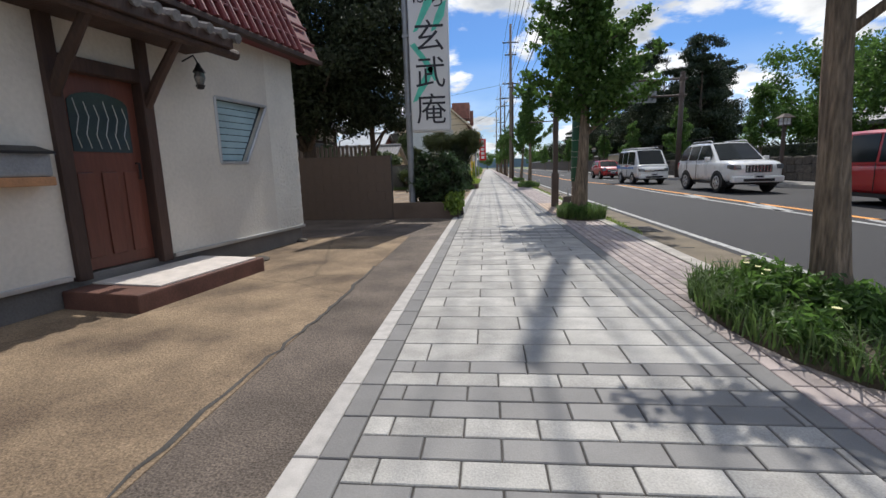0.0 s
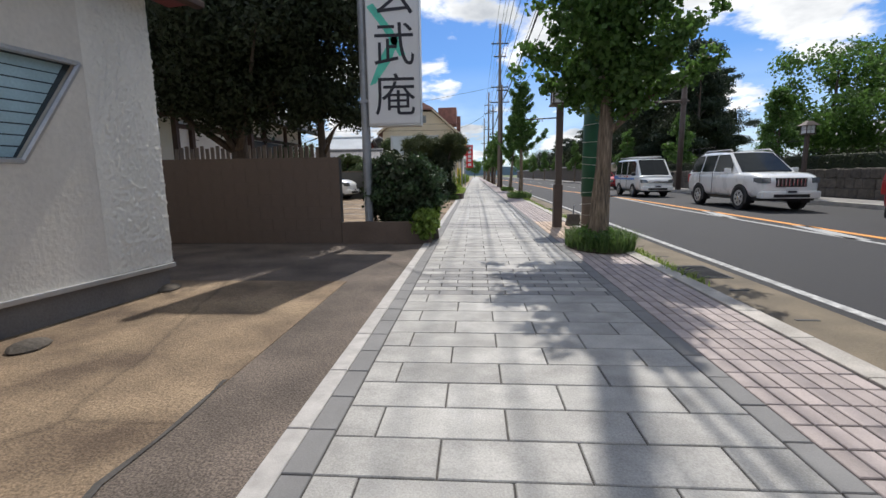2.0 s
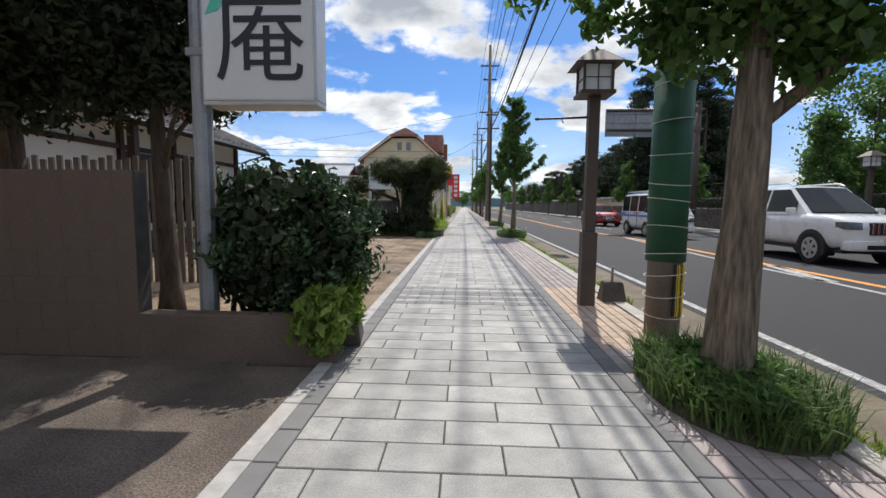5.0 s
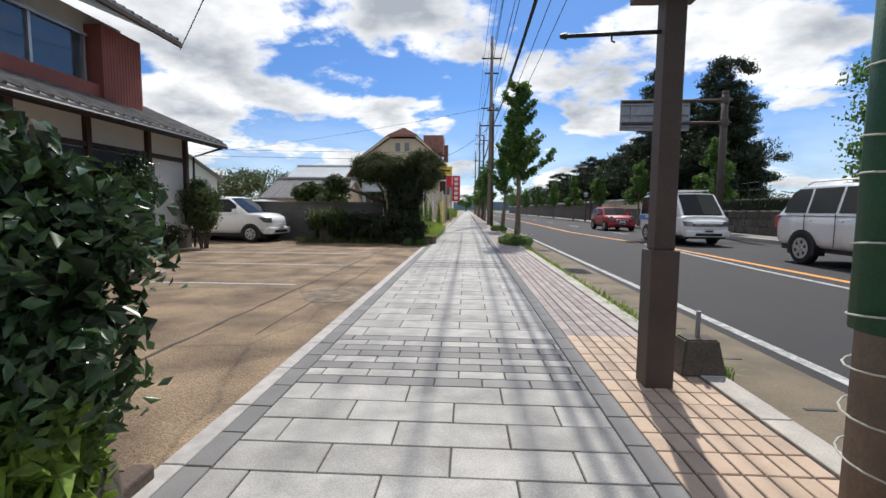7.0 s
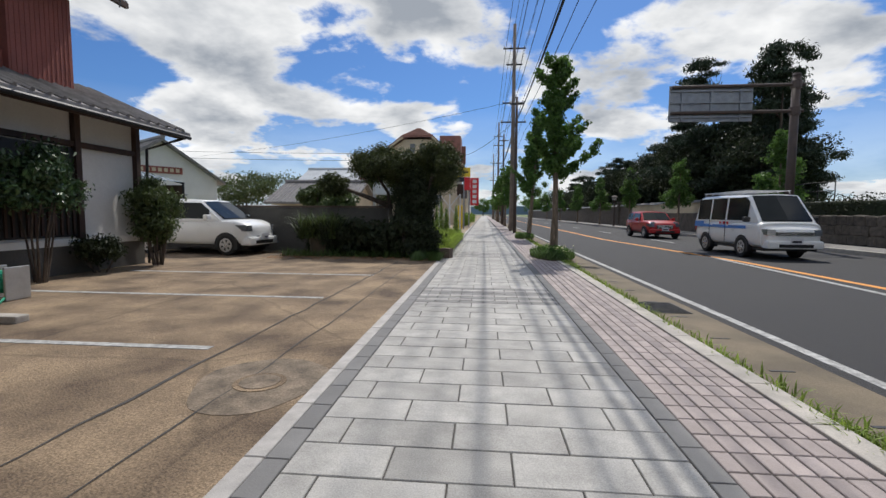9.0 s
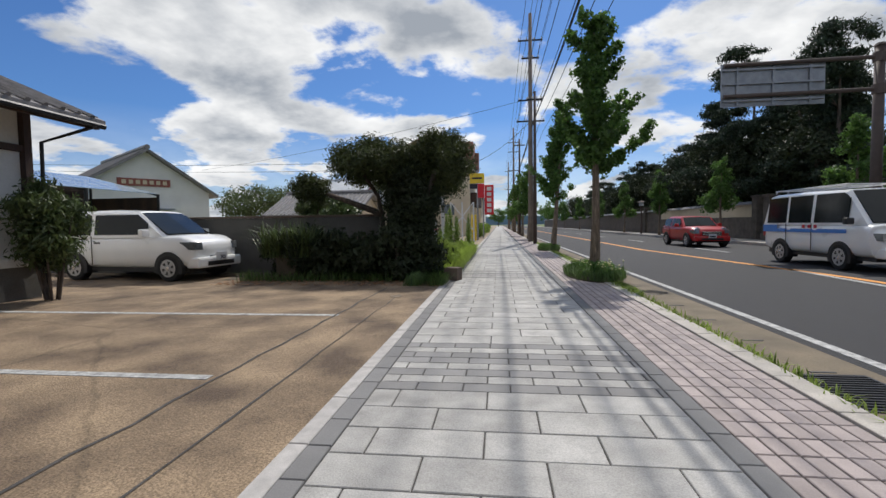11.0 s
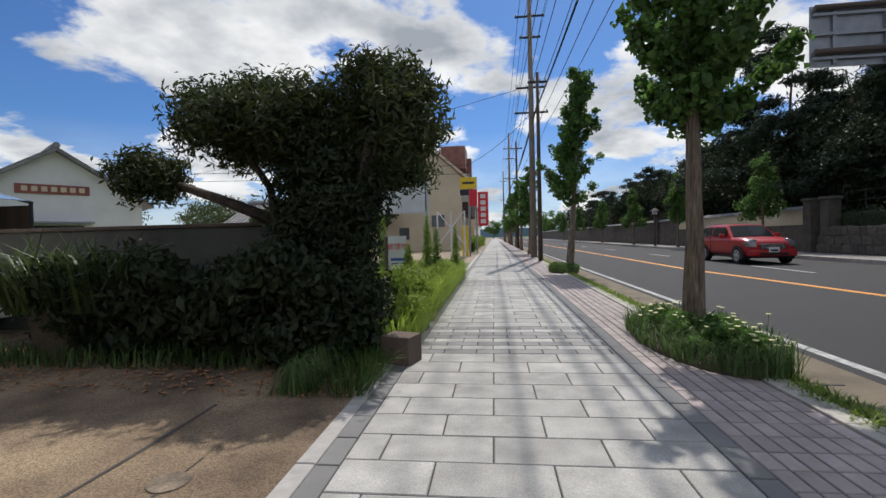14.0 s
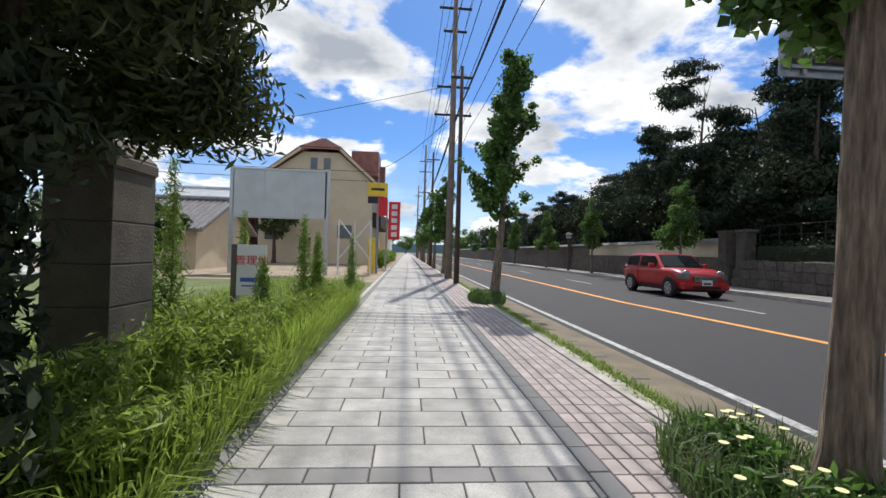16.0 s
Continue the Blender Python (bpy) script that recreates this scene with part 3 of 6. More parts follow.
for k in range(7):
    z = 2.95 + k * 0.25
    x = 0.33 - (z - 2.72) * 0.463
    part("tile_course", solid(x, x + 0.035, W0 - 0.25, W1 + 0.3, z, z + 0.03, 0.006), M["roof_red"], rf)
# door with timber frame
door = part("door", solid(-0.12, -0.07, D0 + 0.06, D1 - 0.06, 0.25, DT - 0.05, 0.005), M["door"], house, "red brown panelled door with leaded glass")
dw = D1 - D0
for a in (0.14, 0.36, 0.58):
    part("lower_panel", solid(-0.075, -0.055, D0 + a, D0 + a + 0.15, 0.36, 1.12, 0.012), M["door"], door)
glass_o = [(D0 + 0.15, 1.3), (D1 - 0.15, 1.3), (D1 - 0.15, 1.72)] + [(D0 + 0.43 + 0.28 * math.cos(a), 1.72 + 0.1 * math.sin(a)) for a in np.linspace(0.2, 2.94, 9)] + [(D0 + 0.15, 1.72)]
part("leaded_glass", prism(glass_o, "x", -0.075, -0.06), M["winglass"], door, "dark arched leaded glass")
for k in range(6):
    c = D0 + 0.2 + k * 0.09
    part("lead_came", tube([(-0.058, c, 1.75 - 0.02 * (k % 3)), (-0.055, c + 0.03, 1.6), (-0.058, c - 0.01, 1.45), (-0.058, c + 0.02, 1.33)], 0.004, 5), M["alu"], door)
part("handle", tube([(-0.07, D1 - 0.13, 1.2), (-0.03, D1 - 0.13, 1.2), (-0.03, D1 - 0.13, 1.05), (-0.07, D1 - 0.13, 1.05)], 0.01, 8), M["metal_dark"], door)
for a in (D0 - 0.06, D1 - 0.06):
    part("door_post", solid(-0.1, 0.05, a, a + 0.12, 0.2, 2.38, 0.012), M["timber"], house)
part("door_lintel", solid(-0.1, 0.04, D0 - 0.02, D1 + 0.02, DT - 0.06, DT + 0.06, 0.01), M["timber"], house)
# timber canopy
can = part("canopy", solid(0.0, 0.62, D0 - 0.35, D1 + 0.6, 2.36, 2.46, 0.012), M["timber"], house, "dark timber door canopy with tiles")
part("canopy_beam", tube([(0.52, D0 - 0.45, 2.34), (0.52, D1 + 0.75, 2.34)], 0.055, 10), M["timber"], can)
for k in range(10):
    y = D0 - 0.3 + k * 0.2
    part("canopy_tile", tube([(0.66, y, 2.47), (0.0, y, 2.62)], 0.05, 8), M["kawara"], can)
for a in (D0, D1):
    part("brace", tube([(0.03, a, 1.75), (0.2, a, 1.98), (0.5, a, 2.33)], [0.045, 0.05, 0.04], 8, wob=0.1), M["timber"], can)
# window with leaning side
wf = bmesh.new()
P = [(0.0, 1.21), (0.47, 1.21), (0.97, 1.97), (0.0, 1.97)]
for p, q in zip(P, P[1:] + P[:1]):
    tube([(0.0, *p), (0.0, *q)], 0.022, 6, bm=wf)
win = part("window", wf, M["alu"], house, "leaning four-sided window with a pale blind")
part("pane", prism(P, "x", -0.09, -0.08), M["winglass"], win)
bl = bmesh.new()
for k in range(9):
    z = 1.24 + k * 0.08
    prism([(0.03, z), (0.44 + (z - 1.21) * 0.62, z), (0.44 + (z - 1.14) * 0.62, z + 0.07), (0.03, z + 0.07)], "x", -0.076 + 0.004 * (k % 2), -0.072 + 0.004 * (k % 2), bm=bl)
part("blind", bl, M["blind"], win)
lamp = thing("wall_lantern", "small dark iron wall lantern with clear glass", "lantern", HM @ pose(0.2, -0.42, 2.08))
part("bracket", tube([(-0.2, 0, 0.2), (-0.05, 0, 0.25), (0, 0, 0.16)], 0.009, 6), M["metal_dark"], lamp)
part("hood", tube([(0, 0, 0.17), (0, 0, 0.13), (0, 0, 0.07)], [0.012, 0.03, 0.065], 8), M["metal_dark"], lamp)
part("globe", tube([(0, 0, 0.07), (0, 0, 0.02), (0, 0, -0.06)], [0.045, 0.06, 0.035], 10), M["lamp_glass"], lamp)
part("base", tube([(0, 0, -0.06), (0, 0, -0.1)], [0.05, 0.03], 8), M["metal_dark"], lamp)
mail = thing("mailbox", "grey metal mailbox with a rusty lower edge on plaster", "mailbox", HM @ pose(0.0, -2.32, 1.06))
part("body", solid(0.0, 0.16, -0.34, 0.3, 0.03, 0.22, 0.02), M["metal_grey"], mail)
part("lid", prism([(0.0, 0.27), (0.2, 0.22), (0.2, 0.2), (0.0, 0.22)], "y", -0.35, 0.31), M["metal_dark"], mail)
part("rust_edge", solid(0.0, 0.165, -0.34, 0.31, -0.04, 0.03, 0.01), M["terra"], mail)
step = thing("door_step", "dark red tiled doorstep, top coloured pale for sunlight", "step", HM)
part("riser", solid(-0.02, 0.78, -2.0, -0.42, -0.05, 0.15, 0.015), M["paver_red"], step)
# sun on the step is painted as a thin pale top
part("top", solid(0.0, 0.74, -1.75, -0.5, 0.15, 0.165, 0.004), M["step_lit"], step, "step top with sunlight painted as pale colour")
for x, y, s in ((-2.98, 6.45, 0.1), (-3.1, 8.0, 0.1)):
    b = bmesh.new()
    bmesh.ops.create_icosphere(b, subdivisions=2, radius=s)
    for v in b.verts:
        v.co = Vector((v.co.x, v.co.y * 1.3, max(v.co.z, -0.3 * s) * 0.45)) * (1 + 0.25 * noise.noise(v.co * 9))
    tagged(part("stone", b, M["stone"], at=pose(x, y, 0.01)), "flat pale stone lying by the foundation", "stone")

# ---- garden wall, planter, shop sign ----


def block_wall(name, x0, x1, y0, y1, z1, material, label, course=0.2, unit=0.4):
    """A wall along x of separate courses of blocks, with recessed joints and a coping."""
    w = thing(name, label, "wall", kind="structure")
    part("core", solid(x0, x1, y0 + 0.008, y1 - 0.008, -0.1, z1 - 0.01), M["joint"], w)
    row = 0
    z = 0.0
    n = 0
    cache = {}
    while z < z1 - 0.02:
        h = min(course, z1 - z)
        x = x0 - (unit / 2 if row % 2 else 0)
        while x < x1 - 0.01:
            a, bb = max(x, x0), min(x + unit, x1)
            if bb - a > 0.03:
                key = (round(bb - a, 3), round(h, 3))
                if key not in cache:
                    t = solid(0.0005, key[0] - 0.0005, y0, y1, 0.0005, key[1] - 0.0005, 0.002)
                    me = bpy.data.meshes.new("block")
                    bmesh.ops.recalc_face_normals(t, faces=t.faces)
                    t.to_mesh(me)
                    t.free()
                    me.materials.append(material)
                    cache[key] = me
                part("block", cache[key], None, w, at=pose(a, 0, z))
            x += unit
        z += course
        row += 1
    return w


block_wall("garden_wall", -10.0, -2.25, 11.1, 11.25, 1.38, M["block_wall"], "shaded brown concrete block garden wall")
tagged(part("planter_wall", solid(-2.24, -0.78, 11.08, 11.22, -0.1, 0.34, 0.012), M["block_wall"]), "low brown concrete planter wall", "wall", kind="structure")
tagged(part("planter_end", solid(-0.95, -0.86, 11.22, 12.1, -0.1, 0.06, 0.012), M["block_wall"]), "low concrete end of the planter", "wall", kind="structure")

sign = thing("shop_sign", "tall white vertical shop sign on a grey post", "sign", pose(-1.35, 11.3, 0.07) @ Matrix.Diagonal((0.935, 0.935, 0.935, 1)))
part("post", tube([(-0.52, 0.02, -0.1), (-0.52, 0.02, 6.1)], 0.075, 12), M["metal_grey"], sign)
panel = part("panel", solid(-0.42, 0.44, -0.13, 0.15, 1.94, 5.7, 0.02), M["panel_white"], sign)
part("frame", solid(-0.435, 0.455, -0.11, 0.13, 1.91, 1.95, 0.006), M["alu"], panel)
part("frame", solid(0.435, 0.457, -0.11, 0.13, 1.95, 5.7, 0.006), M["alu"], panel)
part("frame", solid(-0.437, -0.415, -0.11, 0.13, 1.95, 5.7, 0.006), M["alu"], panel)
for z in (2.3, 4.0, 5.7):
    part("clamp", solid(-0.6, -0.43, -0.06, 0.1, z, z + 0.06, 0.008), M["metal_grey"], sign)
for k, (u, z, s) in enumerate((("庵", 2.36, 0.72), ("武", 3.16, 0.72), ("玄", 3.93, 0.72))):
    lettering("character", u, s, pose(0.03, -0.136, z, 90, 0, 0), M["ink"], panel, "black brush lettering")
for k, u in enumerate("手打ち"):
    lettering("character", u, 0.36, pose(0.22, -0.136, 5.42 - k * 0.36, 90, 0, 0), M["ink"], panel)
for k, u in enumerate("そば"):
    lettering("character", u, 0.36, pose(-0.16, -0.136, 5.2 - k * 0.4, 90, 0, 0), M["ink"], panel)
for p in (((0.33, 5.3), (-0.3, 4.1)), ((-0.35, 3.8), (0.15, 3.05)), ((0.1, 3.35), (-0.36, 2.6)), ((0.4, 4.65), (0.1, 4.1))):
    (x0, z0), (x1, z1) = p
    st = [(x0 - 0.09, z0), (x0 + 0.05, z0 + 0.05), ((x0 + x1) / 2 + 0.12, (z0 + z1) / 2), (x1 + 0.07, z1), (x1 - 0.03, z1 - 0.03), ((x0 + x1) / 2 - 0.06, (z0 + z1) / 2 + 0.05)]
    st = [(max(-0.41, min(0.43, a)), b) for a, b in st]
    part("brush_stroke", prism(st, "y", -0.1335, -0.12), M["teal"], panel, "broad teal brush stroke")

# ---- plants ----


def crown_tree(name, label, x, y, h, r, blobs, count, leaf, material, seed, bark="bark", lean=(0, 0), fork=None, category="tree", limbs=9, z0=0.0, shell=0.35, droop=0.2, group=""):
    """A tapered trunk with limbs that reach into the clumps of the crown."""
    rs = np.random.RandomState(seed)
    t = thing(name, label, category, pose(x, y, z0), group)
    fork = fork or h * 0.45
    pts, rad = [], []
    for k in range(14):
        f = k / 13
        pts.append((lean[0] * f + 0.03 * h / 5 * math.sin(f * 5 + seed), lean[1] * f + 0.03 * h / 5 * math.cos(f * 4 + seed), f * h * 0.92 - 0.1))
        rad.append(r * (1.0 - 0.9 * f) + (r * 0.45 * math.exp(-f * 26)))
    b = tube(pts, rad, 14, wob=0.13)
    part("trunk", b, M[bark], t, smooth=True)
    order = rs.permutation(len(blobs))[:limbs]
    for k in order:
        c = Vector(blobs[k][:3])
        z = min(max(fork * 0.9, c.z - 0.6 * math.hypot(c.x, c.y) - 0.2), h * 0.85)
        f = z / (h * 0.92)
        s = Vector((lean[0] * f, lean[1] * f, z))
        mid = s.lerp(c, 0.5) + Vector((rs.normal() * 0.06, rs.normal() * 0.06, 0.12))
        r0 = max(0.012, r * (1 - 0.9 * f) * 0.5)
        part("limb", tube([s, mid, c], [r0, r0 * 0.6, r0 * 0.22], 7, wob=0.1), M[bark], t, smooth=True)
    part("crown", blob_leaves("crown", blobs, count, leaf[0], leaf[1], M[material], seed, shell, droop=droop), None, t)
    return t


def column_blobs(z0, z1, r0, r1, n, size, seed, lean=(0, 0)):
    rs = np.random.RandomState(seed)
    out = []
    for k in range(n):
        f = (k + rs.uniform()) / n
        z = z0 + (z1 - z0) * f
        prof = (r0 + (r1 - r0) * f) * (0.65 + 0.5 * rs.uniform())
        a = rs.uniform(0, 6.283)
        q = prof * math.sqrt(rs.uniform(0.1, 1))
        s = size * rs.uniform(0.6, 1.3) * (1.1 - 0.5 * f)
        out.append((q * math.cos(a) + lean[0] * f, q * math.sin(a) + lean[1] * f, z, s, s, s * 0.75))
    return out


def branch_blobs(z0, z1, reach, n, size, seed, lean=(0, 0), rise=0.75):
    """Clumps strung along branches that climb away from the trunk, shorter towards the top."""
    rs = np.random.RandomState(seed)
    out = []
    for k in range(n):
        f = (k + rs.uniform(0, 0.8)) / n
        a = k * 2.4 + rs.normal() * 0.35
        ln = reach * (1 - 0.78 * f) * rs.uniform(0.7, 1.2)
        m = max(3, int(ln / size * 1.5))
        for j in range(m + 1):
            q = ln * (0.12 + 0.88 * j / m)
            s_ = size * rs.uniform(0.6, 1.15) * (1.15 - 0.5 * j / m)
            z = z0 + (z1 - z0) * f + rise * q * (0.5 + 0.5 * j / m)
            g = (z - z0) / (z1 - z0)
            out.append((q * math.cos(a) + rs.normal() * 0.05 + lean[0] * g, q * math.sin(a) + rs.normal() * 0.05 + lean[1] * g, z, s_, s_, s_ * 0.8))
    return out


# ginkgo row along the kerb
crown_tree("ginkgo_tree", "ginkgo street tree with furrowed trunk in a grassy bed", 2.19, 4.3, 5.8, 0.11, branch_blobs(2.15, 5.5, 1.6, 24, 0.22, 11, rise=0.4), 15000, (0.075, 0.07), "leaf", 11, fork=2.0, lean=(-0.45, 0))
crown_tree("ginkgo_tree", "full ginkgo street tree near a wrapped utility pole", 1.74, 10.6, 5.7, 0.14, branch_blobs(1.9, 5.2, 1.32, 32, 0.24, 12, rise=0.5), 21000, (0.075, 0.07), "leaf", 12, fork=1.7, limbs=14)
crown_tree("ginkgo_tree", "slender young ginkgo street tree with tiered crown", 2.07, 25.8, 5.5, 0.105, branch_blobs(2.05, 5.1, 1.15, 22, 0.17, 13), 12000, (0.08, 0.075), "leaf", 13, fork=1.9, limbs=14)
crown_tree("ginkgo_tree", "leaning slim ginkgo street tree by the kerb", 2.2, 34.5, 5.9, 0.11, branch_blobs(1.9, 5.7, 0.95, 26, 0.2, 14, (0.45, 0)), 11000, (0.085, 0.08), "leaf", 14, fork=1.9, lean=(0.5, 0), limbs=12)
for k, (x, y, h) in enumerate(((2.2, 48, 5.0), (2.2, 57, 5.5), (2.2, 66, 5.5), (2.2, 76, 6), (2.2, 88, 6), (2.2, 102, 6))):
    crown_tree("ginkgo_tree", "distant ginkgo street tree by the kerb", x, y, h, 0.12, column_blobs(2.0, h, 0.9, 0.3, 26, 0.35, 30 + k), 2600, (0.14, 0.12), "leaf", 30 + k, fork=2.0, limbs=4)
for k, (x, y, h) in enumerate(((12.6, 15, 4.2), (12.7, 24.5, 4.3), (12.7, 34, 4.6), (12.7, 44, 4.6), (12.7, 54, 5), (12.7, 64, 5), (12.7, 76, 5), (12.7, 90, 5), (12.7, 106, 5))):
    crown_tree("ginkgo_tree", "ginkgo street tree on the pavement across the road", x, y, h, 0.09, column_blobs(1.7, h, 0.95, 0.3, 34, 0.34, 50 + k), 4200, (0.12, 0.1), "leaf", 50 + k, fork=1.6, limbs=5, z0=0.03)


def tree_bed(x0, x1, y0, y1, seed, n, flowers, label, h=0.26, wild=0.6):
    t = thing("tree_bed", label, "planting bed", pose((x0 + x1) / 2, (y0 + y1) / 2, 0))
    w, d = (x1 - x0) / 2, (y1 - y0) / 2
    b = bmesh.new()
    bmesh.ops.create_uvsphere(b, u_segments=20, v_segments=8, radius=1)
    for v in b.verts:
        v.co = Vector((v.co.x * w * 0.95, v.co.y * d * 0.95, max(-0.05, v.co.z * 0.12)))
    part("soil", b, M["earth"], t, smooth=True)
    part("grass", blades("grass", spots(-w, w, -d, d, n // 2, seed, 0.02, True), h * 0.85, 0.012, M["grass_dark"], seed, 0.9), None, t)
    bl = clumps((0, 0, 0.12), (w * 0.95, d * 0.95, 0.14), 40, 0.1, seed)
    part("foliage", blob_leaves("foliage", bl, n, 0.07, 0.026, M["leaf"], seed, 0.2), None, t)
    rs = np.random.RandomState(seed)
    for k in range(flowers):
        a, q = rs.uniform(0, 6.283), math.sqrt(rs.uniform(0, 0.9))
        x, y, z = w * q * math.cos(a), d * q * math.sin(a), h * rs.uniform(0.9, 1.35)
        fl = part("flower_stem", tube([(x, y, 0.05), (x + 0.02, y, z)], 0.003, 4), M["grass_dark"], t)
        part("flower", tube([(x + 0.02, y, z), (x + 0.02, y, z + 0.012)], [0.007, 0.023], 8), M["petal"], fl)
    return t


tree_bed(1.33, 2.5, 3.0, 5.3, 5, 9000, 9, "grassy bed with small yellow flowers round a tree", 0.24)
tree_bed(1.27, 2.22, 9.95, 11.4, 6, 7000, 0, "leafy green bed round tree and pole", 0.3)
tree_bed(1.44, 2.55, 24.3, 26.8, 7, 8000, 44, "weedy bed with pale yellow flowers round a tree", 0.24)
tree_bed(1.65, 2.5, 33.7, 35.3, 8, 3500, 0, "grassy bed round a slim tree", 0.25)

# dark hedge in the planter
hedge = thing("camellia_hedge", "dense glossy dark green camellia hedge in a planter", "hedge", pose(-1.33, 11.62, 0))
hb = clumps((0.06, 0.0, 0.85), (0.62, 0.42, 0.58), 120, 0.14, 21, 1.0)
part("foliage", blob_leaves("foliage", hb, 26000, 0.062, 0.03, M["leaf_gloss"], 21, 0.3), None, hedge)
# near-black leaves paint the shade inside the hedge
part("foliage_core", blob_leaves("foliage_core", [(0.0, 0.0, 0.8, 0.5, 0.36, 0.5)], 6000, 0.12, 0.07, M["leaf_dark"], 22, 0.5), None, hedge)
lb = clumps((0.42, -0.1, 0.34), (0.2, 0.42, 0.3), 44, 0.09, 23)
lb += clumps((0.44, -0.5, 0.3), (0.2, 0.2, 0.24), 26, 0.08, 24)
part("young_growth", blob_leaves("young_growth", lb, 6500, 0.09, 0.045, M["leaf_light"], 23, 0.2, droop=0.4), None, hedge, "light green young leaves at the foot")
for k in range(7):
    part("stem", tube([(-0.5 + k * 0.16, 0.1 * (k % 3), 0), (-0.45 + k * 0.15, 0, 0.5), (-0.5 + k * 0.17, 0.1, 1.1)], [0.03, 0.022, 0.01], 6), M["bark_dark"], hedge)
wedge = part("concrete_block", solid(-0.13, 0.13, -0.16, 0.16, 0, 0.26, 0.02), M["stone"], at=pose(-0.83, 11.62, 0, 0, -8, 8))
tagged(wedge, "rough sloped concrete block at the planter corner", "block")

# big shading garden tree
gb = clumps((0.0, 0.0, 4.0), (2.2, 1.0, 2.3), 120, 0.42, 31, 1.0) + clumps((0.3, -0.3, 2.45), (2.2, 1.0, 0.6), 60, 0.28, 32) + clumps((-0.2, -0.9, 3.6), (2.6, 1.1, 1.3), 90, 0.4, 35, 1.0)
gt = crown_tree("garden_tree", "large dark evergreen tree behind the garden wall", -4.6, 12.45, 6.0, 0.2, gb, 80000, (0.09, 0.045), "leaf_dark", 31, bark="bark_dark", fork=1.7, limbs=16, shell=0.3)
crown_tree("garden_tree", "dark evergreen tree beside the shop sign", -2.95, 12.5, 5.6, 0.1, clumps((0.1, -0.2, 3.9), (1.0, 1.0, 1.8), 90, 0.34, 33, 1.0) + clumps((0.5, -0.3, 2.3), (0.6, 0.5, 0.45), 24, 0.22, 34), 34000, (0.085, 0.04), "leaf_dark", 33, bark="bark_dark", fork=1.6, limbs=10, shell=0.3)

# ---- street furniture on the kerb side ----
gp = thing("utility_pole", "utility pole wrapped in green sheeting with wire ties", "utility pole", pose(1.95, 12.05, 0), "utility poles")
part("pole", tube([(0, 0, -0.1), (0, 0, 11.6)], [0.15, 0.1], 16), M["pole"], gp, smooth=True)
part("green_wrap", tube([(0, 0, 0.68), (0, 0, 2.35)], [0.168, 0.162], 20), M["green_wrap"], gp, "dark green protective sheet", smooth=True)
for k, z in enumerate((0.2, 0.38, 0.56, 0.74, 0.98, 1.22, 1.36, 1.62, 1.9, 2.2)):
    b = tube([(0.172 * math.cos(a), 0.172 * math.sin(a), z + 0.02 * math.sin(a + k)) for a in np.linspace(0, 6.283, 19)], 0.004, 5, caps=False)
    part("wire_tie", b, M["rope"], gp)
for a, m in ((-0.8, "yellow"), (-0.95, "black"), (-0.62, "black"), (-0.45, "yellow")):
    part("warning_stripe", solid(-0.02, 0.02, 0.157, 0.168, 0.2, 0.66, m=pose(0, 0, 0, 0, 0, math.degrees(a) - 115)), M[m], gp)
tagged(gp, "utility pole wrapped in green sheeting with yellow stripes")


def lantern_post(x, y, name="street_lamp", label="brown steel lantern post with square lamp house and arm", z=0.0):
    t = thing(name, label, "street lamp", pose(x, y, z), "lantern posts")
    part("base", solid(-0.085, 0.085, -0.085, 0.085, -0.05, 0.86, 0.01), M["post_brown"], t)
    part("shaft", solid(-0.062, 0.062, -0.062, 0.062, 0.86, 2.4, 0.008), M["post_brown"], t)
    cage = part("lamp_house", solid(-0.19, 0.19, -0.19, 0.19, 2.4, 2.44, 0.005), M["post_brown"], t)
    part("diffuser", solid(-0.145, 0.145, -0.145, 0.145, 2.44, 2.72), M["panel_white"], cage, "frosted white lamp panel")
    for sx in (-0.155, 0.155):
        for sy in (-0.155, 0.155):
            part("corner_bar", solid(sx - 0.013, sx + 0.013, sy - 0.013, sy + 0.013, 2.44, 2.74), M["post_brown"], cage)
    for s in (-1, 1):
        part("glazing_bar", solid(-0.15, 0.15, s * 0.15 - 0.005, s * 0.15 + 0.005, 2.575, 2.585), M["post_brown"], cage)
        part("glazing_bar", solid(-0.005, 0.005, s * 0.15 - 0.005, s * 0.15 + 0.005, 2.44, 2.74), M["post_brown"], cage)
        part("glazing_bar", solid(s * 0.15 - 0.005, s * 0.15 + 0.005, -0.15, 0.15, 2.575, 2.585), M["post_brown"], cage)
    rb = bmesh.new()
    v = [rb.verts.new(p) for p in ((-0.26, -0.26, 2.73), (0.26, -0.26, 2.73), (0.26, 0.26, 2.73), (-0.26, 0.26, 2.73), (-0.07, -0.07, 2.9), (0.07, -0.07, 2.9), (0.07, 0.07, 2.9), (-0.07, 0.07, 2.9))]
    for f in ((3, 2, 1, 0), (4, 5, 6, 7), (0, 1, 5, 4), (1, 2, 6, 5), (2, 3, 7, 6), (3, 0, 4, 7)):
        rb.faces.new([v[i] for i in f])
    part("lamp_roof", rb, M["post_brown"], t)
    arm = part("banner_arm", tube([(-0.06, 0, 2.17), (-0.62, 0, 2.15)], 0.013, 8), M["metal_dark"], t)
    part("finial", tube([(-0.62, 0, 2.15), (-0.66, 0, 2.15)], [0.022, 0.012], 8), M["metal_dark"], arm)
    part("hook", tube([(-0.35, 0, 2.15), (-0.35, 0, 2.12), (-0.33, 0, 2.11)], 0.006, 6), M["metal_dark"], arm)
    return t


